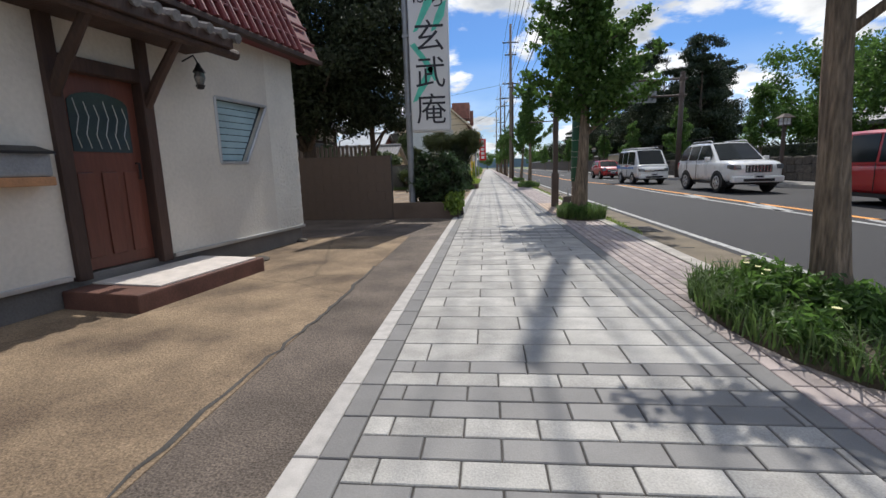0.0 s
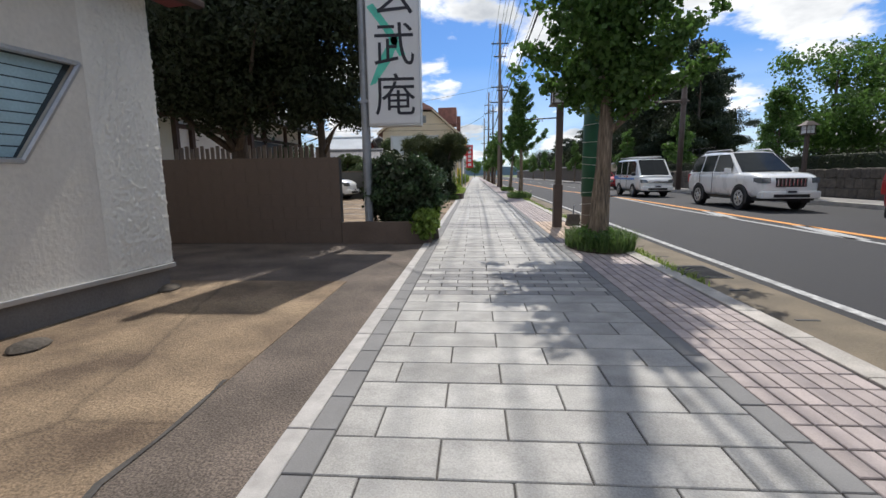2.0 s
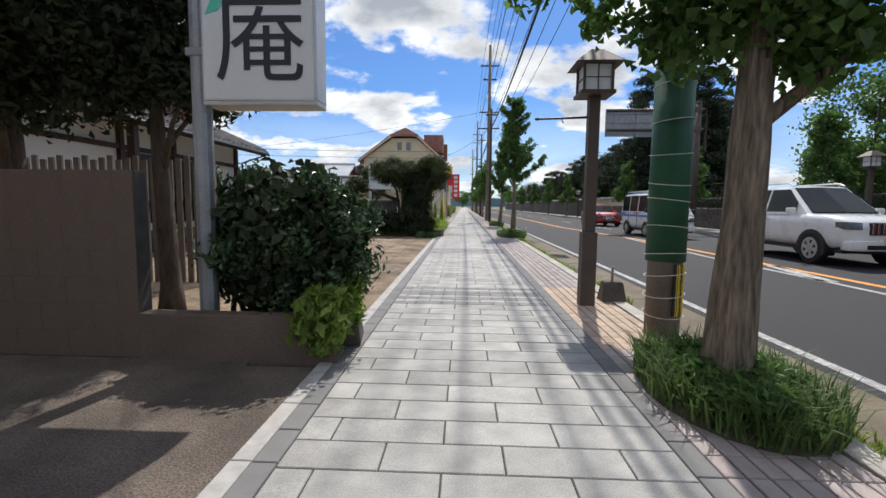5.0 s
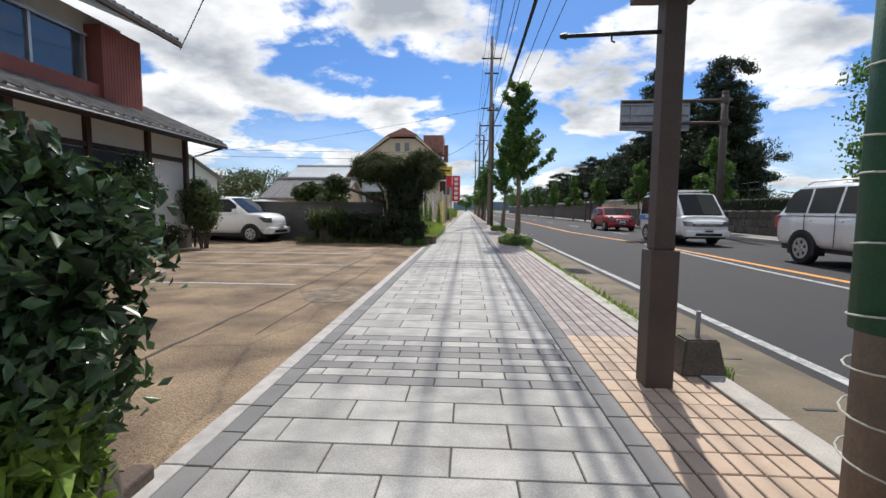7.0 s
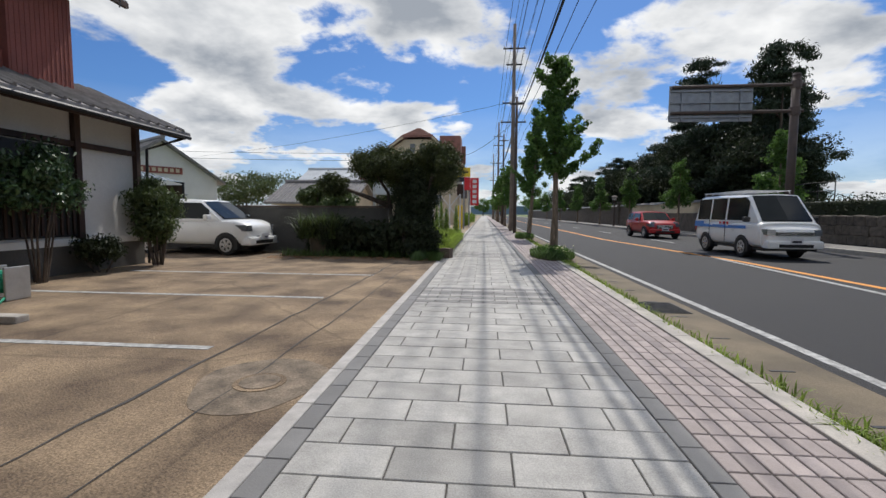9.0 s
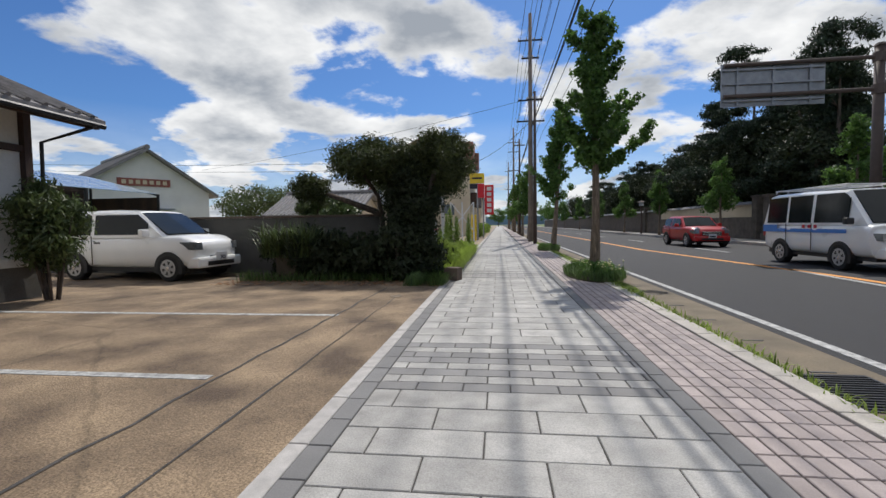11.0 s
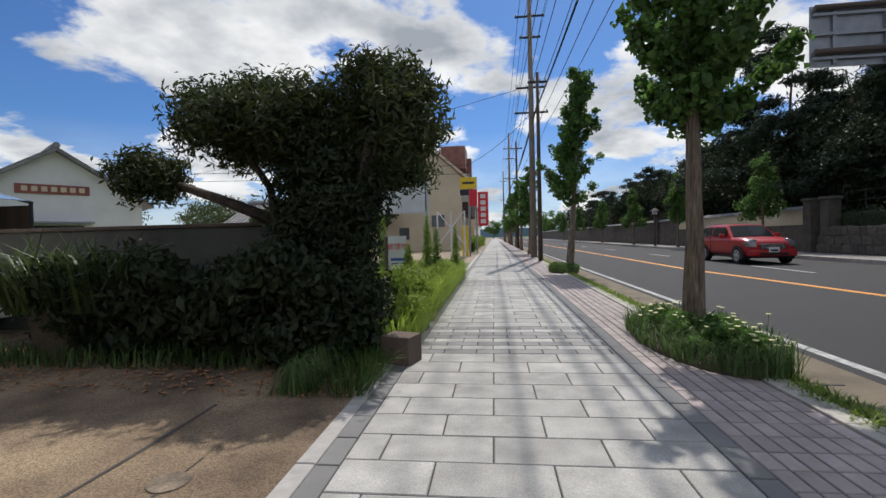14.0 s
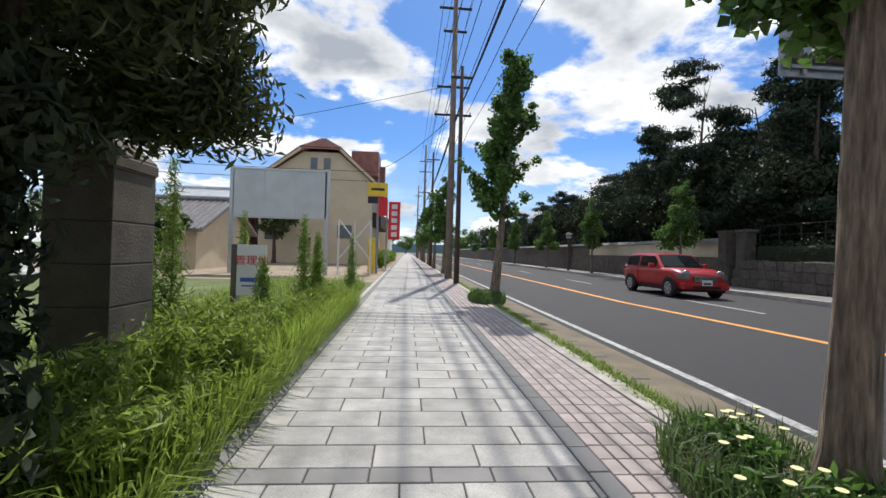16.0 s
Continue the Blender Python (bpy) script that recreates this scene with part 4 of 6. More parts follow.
lantern_post(1.6, 13.3)
lantern_post(12.5, 22.5, label="brown lantern post on the pavement across the road", z=0.03)
lantern_post(12.5, 58, label="brown lantern post on the pavement across the road", z=0.03)
blk = thing("sign_base", "trapezoid concrete sign base with stub pipe", "sign base", pose(1.98, 13.55, 0))
bb = bmesh.new()
v = [bb.verts.new(p) for p in ((-0.15, -0.12, 0), (0.15, -0.12, 0), (0.15, 0.12, 0), (-0.15, 0.12, 0), (-0.11, -0.08, 0.24), (0.11, -0.08, 0.24), (0.11, 0.08, 0.24), (-0.11, 0.08, 0.24))]
for f in ((3, 2, 1, 0), (4, 5, 6, 7), (0, 1, 5, 4), (1, 2, 6, 5), (2, 3, 7, 6), (3, 0, 4, 7)):
    bb.faces.new([v[i] for i in f])
bmesh.ops.bevel(bb, geom=bb.edges[:], offset=0.012, segments=2, affect="EDGES")
part("block", bb, M["stone"], blk)
part("pipe", tube([(0, 0, 0.2), (0, 0, 0.42)], 0.016, 8), M["metal_grey"], blk)


def power_pole(x, y, h, arms, label, r=0.16, mat_="pole"):
    t = thing("utility_pole", label, "utility pole", pose(x, y, 0), "utility poles")
    part("pole", tube([(0, 0, -0.1), (0, 0, h)], [r, r * 0.6], 14), M[mat_], t, smooth=True)
    for z, w in arms:
        a = part("cross_arm", solid(-w, w, -0.04, 0.04, z - 0.04, z + 0.04, 0.008), M["metal_dark"], t)
        for k in range(4):
            q = -w + 0.06 + k * (2 * w - 0.12) / 3
            part("insulator", tube([(q, 0, z + 0.03), (q, 0, z + 0.09), (q, 0, z + 0.16)], [0.02, 0.045, 0.02], 8), M["panel_white"], a)
    return t


power_pole(2.0, 43.5, 13.1, ((11.6, 0.7), (10.6, 0.5), (8.2, 0.7), (7.0, 0.8)), "tall weathered utility pole with cross arms")
power_pole(2.0, 40.3, 7.8, ((7.4, 0.4),), "thin dark utility pole with a short arm", 0.1, "pole_dark")
power_pole(2.1, 77, 13.5, ((11.6, 0.7), (10.4, 0.7), (8.0, 0.7)), "distant utility pole with cross arms")
power_pole(2.1, 110, 13.5, ((11.6, 0.7), (8.0, 0.7)), "distant utility pole with cross arms")
power_pole(2.1, 60, 9.0, ((8.4, 0.5),), "dark utility pole with a short arm", 0.12, "pole_dark")


def cable(name, a, b, sag, r, label="black overhead cable between poles"):
    a, b = Vector(a), Vector(b)
    pts = []
    for k in range(17):
        f = k / 16
        p = a.lerp(b, f)
        p.z -= sag * 4 * f * (1 - f)
        pts.append(p)
    return tagged(part(name, tube(pts, r, 5), M["wire"]), label, "cable", "overhead cables")


for dx, z, r in ((-0.55, 11.6, 0.012), (0.0, 11.7, 0.012), (0.6, 11.6, 0.012), (-0.4, 10.6, 0.009), (0.4, 10.6, 0.009), (-0.5, 8.2, 0.013), (0.0, 8.15, 0.013), (0.5, 8.2, 0.013), (0.25, 7.2, 0.03), (0.55, 7.0, 0.012), (0.05, 6.7, 0.024), (0.7, 6.4, 0.01)):
    zz = min(z, 11.4)
    cable("overhead_cable", (1.95 + dx, -24, zz), (1.95 + dx, 12.05, zz), 0.35, r)
    cable("overhead_cable", (1.95 + dx, 12.05, zz), (2.0 + dx, 43.5, z), 0.45, r)
    cable("overhead_cable", (2.0 + dx, 43.5, z), (2.1 + dx, 77, z), 0.45, r)
    cable("overhead_cable", (2.1 + dx, 77, z), (2.1 + dx, 110, z), 0.45, r)
cable("service_cable", (2.0, 43.5, 7.0), (-1.6, 50, 5.6), 0.3, 0.014, "black service cable to the far house")
cable("service_cable", (1.95, 12.05, 7.4), (-6.6, 21.5, 4.9), 0.3, 0.012, "black service cable to the tiled house")
cable("service_cable", (2.0, 43.5, 8.3), (-30, 60, 7.0), 0.4, 0.012, "black cable crossing to the houses")
for z in (6.2, 6.9):
    cable("service_cable", (-60, 62, z + 2), (-1.8, 58, z), 0.4, 0.02, "black cable behind the houses")
# ---- tiled house at the car park ----


def tiled_slope(parent, x0, x1, y0, y1, z0, z1, material, pitch=0.26, name="roof", n=8):
    """A slope that falls from x1,z1 down to x0,z0 (along x), with a roll of tiles every pitch along y and stepped courses."""
    b = bmesh.new()
    t = 0.07
    prism([(x0, z0), (x1, z1), (x1, z1 + t), (x0, z0 + t)], "y", y0, y1, bm=b)
    r = part(name, b, material, parent)
    y = y0 + pitch / 2
    while y < y1:
        part("tile_roll", tube([(x0, y, z0 + t + 0.01), (x1, y, z1 + t + 0.01)], 0.045, 6), material, r)
        y += pitch
    for k in range(n):
        f = (k + 0.5) / n
        x, z = x0 + (x1 - x0) * f, z0 + (z1 - z0) * f + t
        s = 0.02 if x1 > x0 else -0.02
        part("tile_step", solid(min(x, x + s), max(x, x + s), y0, y1, z, z + 0.022), material, r)
    return r


jh = thing("tiled_house", "two-storey house with white plaster, red cladding and grey tiles", "house", pose(0, 0, 0))
part("plinth", solid(-13, -7.18, 14.6, 22.6, -0.1, 0.5), M["grey_wall"], jh)
part("sill_band", solid(-13, -7.16, 14.6, 22.62, 0.5, 0.62), M["white_wall"], jh)
w = bmesh.new()
solid(-13, -7.25, 14.6, 22.55, 0.62, 2.9, bm=w)
part("wall", w, M["white_wall"], jh)
lw = part("lattice_window", solid(-7.26, -7.2, 17.6, 21.0, 0.66, 2.25), M["black"], jh, "dark window behind wooden lattice")
for k in range(28):
    part("slat", solid(-7.2, -7.17, 17.65 + k * 0.12, 17.69 + k * 0.12, 0.7, 1.7), M["timber"], lw)
for y in (15.2, 17.5, 19.3, 21.05, 22.5):
    part("corner_post", solid(-7.27, -7.15, y - 0.06, y + 0.06, 0.5, 2.9, 0.006), M["timber"], jh)
part("wall_beam", solid(-7.26, -7.17, 14.6, 22.55, 2.28, 2.38, 0.006), M["timber"], jh)
part("eave_beam", solid(-6.55, -6.47, 14.2, 23.1, 2.72, 2.8, 0.006), M["timber"], jh)
tiled_slope(jh, -6.4, -8.6, 14.2, 23.15, 2.8, 3.75, M["kawara"])
part("gutter_pipe", tube([(-6.38, 14.2, 2.78), (-6.38, 23.1, 2.76)], 0.045, 8), M["metal_dark"], jh)
part("downpipe", tube([(-6.4, 22.9, 2.72), (-7.05, 22.62, 2.45), (-7.1, 22.62, 0)], 0.03, 8), M["metal_dark"], jh)
up_w = bmesh.new()
solid(-12.5, -8.0, 14.2, 21.4, 3.2, 5.3, bm=up_w)
part("upper_wall", up_w, M["plaster"], jh)
part("cladding", solid(-8.0, -7.6, 20.3, 21.5, 3.3, 5.05), M["red_board"], jh, "red brown board cladding")
part("cladding", solid(-8.02, -7.7, 14.2, 20.3, 3.25, 3.75), M["red_board"], jh)
b = bmesh.new()
for k in range(13):
    tube([(-7.6, 20.35 + k * 0.09, 3.3), (-7.6, 20.35 + k * 0.09, 5.05)], 0.012, 5, bm=b)
    tube([(-7.98 + k * 0.03, 21.5, 3.3), (-7.98 + k * 0.03, 21.5, 5.05)], 0.008, 5, bm=b)
part("cladding_rib", b, M["red_board"], jh)
uw = part("upper_window", solid(-8.02, -7.95, 16.4, 20.2, 3.8, 4.75), M["winglass"], jh)
for y in (16.4, 17.65, 18.9, 20.15):
    part("window_bar", solid(-7.96, -7.9, y, y + 0.06, 3.75, 4.8), M["alu"], uw)
for z in (3.75, 4.76):
    part("window_rail", solid(-7.96, -7.88, 16.35, 20.25, z, z + 0.06), M["alu"], uw)
tiled_slope(jh, -7.0, -10.2, 13.6, 22.2, 5.25, 6.6, M["kawara"], name="upper_roof")
tiled_slope(jh, -13.4, -10.2, 13.6, 22.2, 5.25, 6.6, M["kawara"], name="upper_roof")
part("eave_board", solid(-7.06, -6.98, 13.6, 22.2, 5.18, 5.28), M["timber"], jh)
part("ridge", tube([(-10.2, 13.6, 6.72), (-10.2, 22.2, 6.72)], 0.14, 10), M["kawara"], jh)
part("porch_roof", prism([(13.2, 2.45), (15.2, 3.3), (15.2, 3.38), (13.2, 2.53)], "x", -13.4, -6.3), M["kawara"], jh)
for k in range(27):
    part("tile_roll", tube([(-13.3 + k * 0.26, 13.18, 2.55), (-13.3 + k * 0.26, 15.2, 3.4)], 0.045, 6), M["kawara"], jh)
for x in (-12.0, -10.0, -8.4, -7.2):
    part("porch_pillar", solid(x - 0.06, x + 0.06, 14.5, 14.62, 0, 2.9, 0.006), M["timber"], jh)
part("porch_beam", solid(-13, -6.5, 13.4, 13.5, 2.38, 2.5, 0.006), M["timber"], jh)
wg = part("porch_post", solid(-6.72, -6.56, 17.05, 17.2, 0, 2.75, 0.01), M["timber"], jh)
fence = thing("wooden_fence", "weathered upright board fence behind the garden wall", "fence", pose(0, 14.3, 0))
part("rail", solid(-7.15, -3.4, 0.03, 0.08, 1.1, 1.18), M["timber"], fence)
for k in range(30):
    part("board", solid(-7.1 + k * 0.125, -7.02 + k * 0.125, 0, 0.03, -0.02, 1.75 + 0.03 * (k % 3)), M["pole"], fence)


def shrub(name, label, x, y, blobs, count, leaf, material, seed, stems=5, h=0.8, category="shrub"):
    t = thing(name, label, category, pose(x, y, 0))
    rs = np.random.RandomState(seed)
    for k in range(stems):
        a = rs.uniform(0, 6.283)
        part("stem", tube([(0.08 * math.cos(a), 0.08 * math.sin(a), -0.03), (0.2 * math.cos(a), 0.2 * math.sin(a), h * 0.5), (0.3 * math.cos(a + 0.3), 0.3 * math.sin(a + 0.3), h)], [0.02, 0.015, 0.008], 6), M["bark_dark"], t)
    part("foliage", blob_leaves("foliage", blobs, count, leaf[0], leaf[1], M[material], seed, 0.25, droop=0.3), None, t)
    return t


shrub("nandina_shrub", "tall dark leafy shrub before the lattice window", -6.75, 19.8, clumps((0, 0, 1.55), (0.5, 0.85, 0.6), 45, 0.22, 61), 9000, (0.09, 0.035), "leaf_gloss", 61, 6, 1.4)
shrub("bamboo_shrub", "upright bushy shrub at the house corner", -6.65, 22.3, clumps((0, 0, 1.1), (0.42, 0.5, 0.85), 50, 0.2, 62), 9000, (0.1, 0.03), "leaf_olive", 62, 9, 1.3)
shrub("low_shrub", "low dark shrub beneath the wall", -6.8, 21.0, clumps((0, 0, 0.4), (0.35, 0.5, 0.3), 20, 0.16, 63), 2500, (0.07, 0.03), "leaf_dark", 63, 4, 0.4)
reel = thing("hose_reel", "green garden hose wound on a pale reel", "hose reel", pose(-5.85, 18.5, 0))
for s in (-0.16, 0.16):
    part("side_frame", solid(s - 0.015, s + 0.015, -0.16, 0.16, 0, 0.42, 0.01), M["alu"], reel)
b = bmesh.new()
for k in range(7):
    tube([(-0.12 + k * 0.04, 0.13 * math.cos(a), 0.22 + 0.13 * math.sin(a)) for a in np.linspace(0, 6.283, 15)], 0.02, 6, bm=b, caps=False)
part("hose", b, M["hose"], reel)
part("loose_hose", tube([(0.1, -0.1, 0.05), (0.3, -0.35, 0.02), (0.0, -0.6, 0.02), (-0.4, -0.5, 0.02)], 0.016, 6), M["hose"], reel)
pot = thing("flower_pot", "terracotta pot with yellow flowers by the porch", "flower pot", pose(-6.3, 17.75, 0))
part("pot", tube([(0, 0, 0), (0, 0, 0.3), (0, 0, 0.34)], [0.14, 0.2, 0.21], 14), M["terra"], pot)
part("plant", blob_leaves("plant", clumps((0, 0, 0.5), (0.25, 0.25, 0.18), 12, 0.12, 64), 900, 0.06, 0.04, M["leaf_light"], 64), None, pot)
part("low_kerb", solid(-6.6, -4.45, 17.35, 17.5, -0.02, 0.07, 0.02), M["kerb"], None)
tagged(bpy.data.objects["low_kerb"], "low curved concrete kerb in the car park", "kerb", kind="structure")

for k, (x, y, h) in enumerate(((-6.7, 18.3, 0.3), (-6.6, 18.75, 0.22), (-6.25, 18.2, 0.18))):
    p_ = thing("potted_plant", "small potted plant with mixed leaves by the porch", "potted plant", pose(x, y, 0), "potted plants")
    part("pot", tube([(0, 0, 0), (0, 0, h), (0, 0, h + 0.03)], [0.1, 0.14, 0.15], 12), M["terra"], p_)
    part("plant", blob_leaves("plant", clumps((0, 0, h + 0.18), (0.18, 0.18, 0.16), 10, 0.1, 164 + k), 700, 0.06, 0.035, M["pink_leaf" if k == 1 else "leaf_olive"], 164 + k), None, p_)

# carport with translucent panels behind
cp = thing("carport", "carport with pale translucent roof panels", "carport", pose(-5.3, 2.6, 0) @ Matrix.Diagonal((1, 1, 1.15, 1)))
for k in range(5):
    for j in range(2):
        part("roof_panel", prism([(-10.9 + j * 1.5, 2.75 - j * 0.33), (-9.45 + j * 1.5, 2.43 - j * 0.33), (-9.45 + j * 1.5, 2.45 - j * 0.33), (-10.9 + j * 1.5, 2.77 - j * 0.33)], "y", 24.9 + k * 1.05, 25.9 + k * 1.05), M["solar"], cp)
for y in (24.85, 27.0, 30.2):
    part("rafter", tube([(-11, y, 2.74), (-7.9, y, 2.06)], 0.04, 8), M["metal_dark"], cp)
    part("post", tube([(-7.95, y, 0), (-7.95, y, 2.08)], 0.05, 8), M["metal_dark"], cp)
    part("post", tube([(-10.9, y, 0), (-10.9, y, 2.72)], 0.05, 8), M["metal_dark"], cp)
part("back_panel", solid(-11.1, -11.0, 26.6, 30.2, 0, 2.5), M["timber"], cp)
part("side_panel", solid(-11, -8.0, 30.2, 30.3, 0, 2.0), M["timber"], cp)

# wall at the end of the car park
tagged(part("boundary_wall", solid(-16, -2.55, 26.25, 26.4, -0.1, 1.27, 0.008), M["grey_wall"]), "grey stained concrete boundary wall", "wall", kind="structure")
tagged(part("wall_coping", solid(-16, -2.55, 26.22, 26.43, 1.274, 1.32, 0.008), M["block_wall"]), "brown coping on the boundary wall", "coping", kind="structure")

# ---- vehicles ----


def loft(sections, bm=None, close=True):
    bm = bm or bmesh.new()
    rings = [[bm.verts.new(p) for p in s] for s in sections]
    n = len(rings[0])
    for a, b in zip(rings, rings[1:]):
        for k in range(n):
            bm.faces.new((a[k], a[(k + 1) % n], b[(k + 1) % n], b[k]))
    bm.faces.new(rings[0][::-1])
    bm.faces.new(rings[-1])
    return bm


def body_section(x, w, z0, z1, r=0.08):
    """A rounded cross-section at x, from sill height to shoulder height."""
    h = w / 2
    zm = z0 + (z1 - z0) * 0.55
    pts = [(h * 0.86, z0), (h * 0.97, z0 + r), (h, zm), (h * 0.985, z1 - r), (h * 0.93, z1 - 0.015), (h * 0.6, z1 + 0.012), (0, z1 + 0.02)]
    full = pts + [(-a, b) for a, b in reversed(pts[:-1])]
    return [(x, a, b) for a, b in full]


def cabin_section(x, w, wt, z0, z1):
    pts = [(w / 2, z0), (wt / 2 + 0.02, z1 - 0.07), (wt / 2 - 0.05, z1 - 0.012), (wt / 4, z1 + 0.008), (0, z1 + 0.015)]
    full = pts + [(-a, b) for a, b in reversed(pts[:-1])]
    return [(x, a, b) for a, b in full]


def car(name, label, at, P, paint, group=""):
    """A car that faces +x. P: lengths of its profile in metres."""
    t = thing(name, label, "car" if "van" not in name else "van", at)
    L, W, H = P["L"], P["W"], P["H"]
    f, r = L / 2, -L / 2
    z0, belt, hood, nose = P["sill"], P["belt"], P["hood"], P["nose"]
    xw, xr, xq, xb = P["wind"], P["roof0"], P["roof1"], P["rear"]
    secs = [body_section(r, W * 0.86, z0 + 0.1, belt - 0.12), body_section(r + 0.06, W * 0.94, z0 + 0.03, belt - 0.02), body_section(r + 0.3, W * 0.99, z0, belt), body_section(xw - 0.15, W, z0, belt), body_section(xw + 0.05, W, z0, belt - 0.01),
            body_section((xw + f) / 2, W * 0.99, z0, hood), body_section(f - 0.28, W * 0.95, z0, nose + 0.05), body_section(f - 0.08, W * 0.88, z0 + 0.02, nose - 0.03), body_section(f, W * 0.74, z0 + 0.08, nose - 0.12)]
    body = part("body", loft(secs), paint, t, smooth=True)
    sub = body.modifiers.new("smooth", "SUBSURF")
    sub.levels = sub.render_levels = 1
    wt = W * P["taper"]
    cab = [cabin_section(xb, W * 0.95, W * 0.9, belt - 0.04, belt + 0.02), cabin_section(xq, W * 0.965, wt * 0.95, belt - 0.04, H - 0.03), cabin_section(xq + 0.25, W * 0.97, wt, belt - 0.04, H), cabin_section((xq + xr) / 2, W * 0.97, wt, belt - 0.04, H + 0.01), cabin_section(xr, W * 0.97, wt * 0.98, belt - 0.04, H - 0.03), cabin_section(xw, W * 0.94, W * 0.88, belt - 0.05, belt + 0.0)]
    cabin = part("cabin", loft(cab), paint, t, smooth=False)
    bev = cabin.modifiers.new("rounded", "BEVEL")
    bev.width, bev.segments, bev.limit_method, bev.angle_limit = 0.035, 3, "ANGLE", radians(20)

    def side(x, z, s):
        g = (z - belt + 0.04) / (H - belt - 0.03)
        return (x, s * ((W * 0.485) + (wt / 2 + 0.02 - W * 0.485) * min(1, max(0, g)) + 0.008), z)

    top, low = H - 0.1, belt + 0.02
    tz = lambda x: min(top, belt + (H - belt) * (xw - x) / (xw - xr) - 0.05) if x > xr else (top if x > xq else belt + (H - belt) * (x - xb) / (xq - xb + 1e-6) - 0.05)
    edges = P["windows"]
    for s in (-1, 1):
        for a, b in edges:
            q = bmesh.new()
            n = 5
            lo = [q.verts.new(side(a + (b - a) * k / n, low, s)) for k in range(n + 1)]
            hi = [q.verts.new(side(a + (b - a) * k / n, max(low + 0.03, tz(a + (b - a) * k / n)), s)) for k in range(n + 1)]
            for k in range(n):
                q.faces.new((lo[k], lo[k + 1], hi[k + 1], hi[k]))
            g = bmesh.ops.extrude_face_region(q, geom=q.faces[:])
            for v in g["geom"]:
                if isinstance(v, bmesh.types.BMVert):
                    v.co.y -= s * 0.02
            part("side_window", q, M["glass"], t)
        for d in P["doors"]:
            part("door_seam", solid(d - 0.004, d + 0.004, s * W * 0.5 - 0.012, s * W * 0.5 + 0.003, z0 + 0.1, belt), M["black"], body)
            part("door_handle", solid(d + 0.06, d + 0.2, s * W * 0.5 - 0.01, s * W * 0.5 + 0.022, belt - 0.16, belt - 0.13, 0.006), P.get("handle", paint), body)
        m = part("mirror", solid(xw - 0.38, xw - 0.26, s * (W / 2 + 0.1) - 0.09, s * (W / 2 + 0.1) + 0.09, belt - 0.02, belt + 0.13, 0.03), P.get("mirror", paint), t)
        hl = part("headlight", loft([[(f - 0.33, s * W * 0.478, nose - 0.05), (f - 0.33, s * W * 0.47, nose - 0.2), (f - 0.33, s * W * 0.3, nose - 0.2), (f - 0.33, s * W * 0.3, nose - 0.05)],
                                     [(f - 0.05, s * W * 0.435, nose - 0.05), (f - 0.04, s * W * 0.435, nose - 0.21), (f + 0.0, s * W * 0.31, nose - 0.21), (f - 0.02, s * W * 0.31, nose - 0.06)]]), M["lamp_glass"], t)
        part("tail_light", solid(r - 0.01, r + 0.12, s * W * 0.43 - 0.06, s * W * 0.43 + 0.06, belt - 0.35, belt - 0.05, 0.02), M["paint_red"], t)
    # windscreen and rear glass
    for xa, za, xt, zt, nm in ((xw + 0.015, belt + 0.03, xr + 0.03, H - 0.06, "windscreen"), (xb - 0.015, belt + 0.06, xq - 0.02, H - 0.08, "rear_window")):
        q = bmesh.new()
        wl_, wu = W * 0.40, wt * 0.435
        v = [q.verts.new(p) for p in ((xa, -wl_, za), (xa + (0.05 if nm == "windscreen" else -0.02), 0, za + 0.01), (xa, wl_, za), (xt, wu, zt), (xt + (0.04 if nm == "windscreen" else -0.02), 0, zt + 0.015), (xt, -wu, zt))]
        q.faces.new((v[0], v[1], v[4], v[5]))
        q.faces.new((v[1], v[2], v[3], v[4]))
        g = bmesh.ops.extrude_face_region(q, geom=q.faces[:])
        for u in g["geom"]:
            if isinstance(u, bmesh.types.BMVert):
                u.co += Vector((-0.03 if nm == "windscreen" else 0.03, 0, -0.03))
        part(nm, q, M["glass"], t)
    # front: grille, bumper, plate
    gw, gz0, gz1 = P["grille"]
    gr = part("grille", solid(f - 0.1, f + 0.015, -gw / 2, gw / 2, gz0, gz1, 0.02), M["black"] if P.get("bars") else paint, t)
    for k in range(P.get("bars", 0)):
        y = -gw / 2 + gw * (k + 0.5) / P["bars"]
        if P.get("upright"):
            part("grille_bar", solid(f, f + 0.03, y - 0.025, y + 0.025, gz0 + 0.02, gz1 - 0.02, 0.008), M["chrome"], gr)
        else:
            z = gz0 + (gz1 - gz0) * (k + 0.5) / P["bars"]
            part("grille_bar", solid(f, f + 0.03, -gw / 2 + 0.03, gw / 2 - 0.03, z - 0.012, z + 0.012, 0.005), M["chrome"], gr)
    part("bumper", solid(f - 0.25, f + 0.06, -W * 0.44, W * 0.44, z0 + 0.02, z0 + 0.24, 0.05), P.get("bumper", paint), t)
    part("air_intake", solid(f + 0.04, f + 0.068, -W * 0.27, W * 0.27, z0 + 0.06, z0 + 0.15, 0.01), M["black"], t)
    pl = part("number_plate", solid(f + 0.06, f + 0.075, -0.165, 0.165, z0 + 0.16, z0 + 0.325, 0.004), M["panel_white"], t)
    if P.get("plate"):
        lettering("plate_number", P["plate"], 0.11, pose(f + 0.077, 0.03, z0 + 0.215, 90, 0, 90), M["ink"], pl)
    else:
        part("plate_number", solid(f + 0.075, f + 0.077, -0.12, 0.12, z0 + 0.19, z0 + 0.25), M["ink"], pl)
    part("underbody", solid(r + 0.2, f - 0.2, -W * 0.43, W * 0.43, z0 - 0.05, z0 + 0.12), M["black"], t)
    R = P["wheel"]
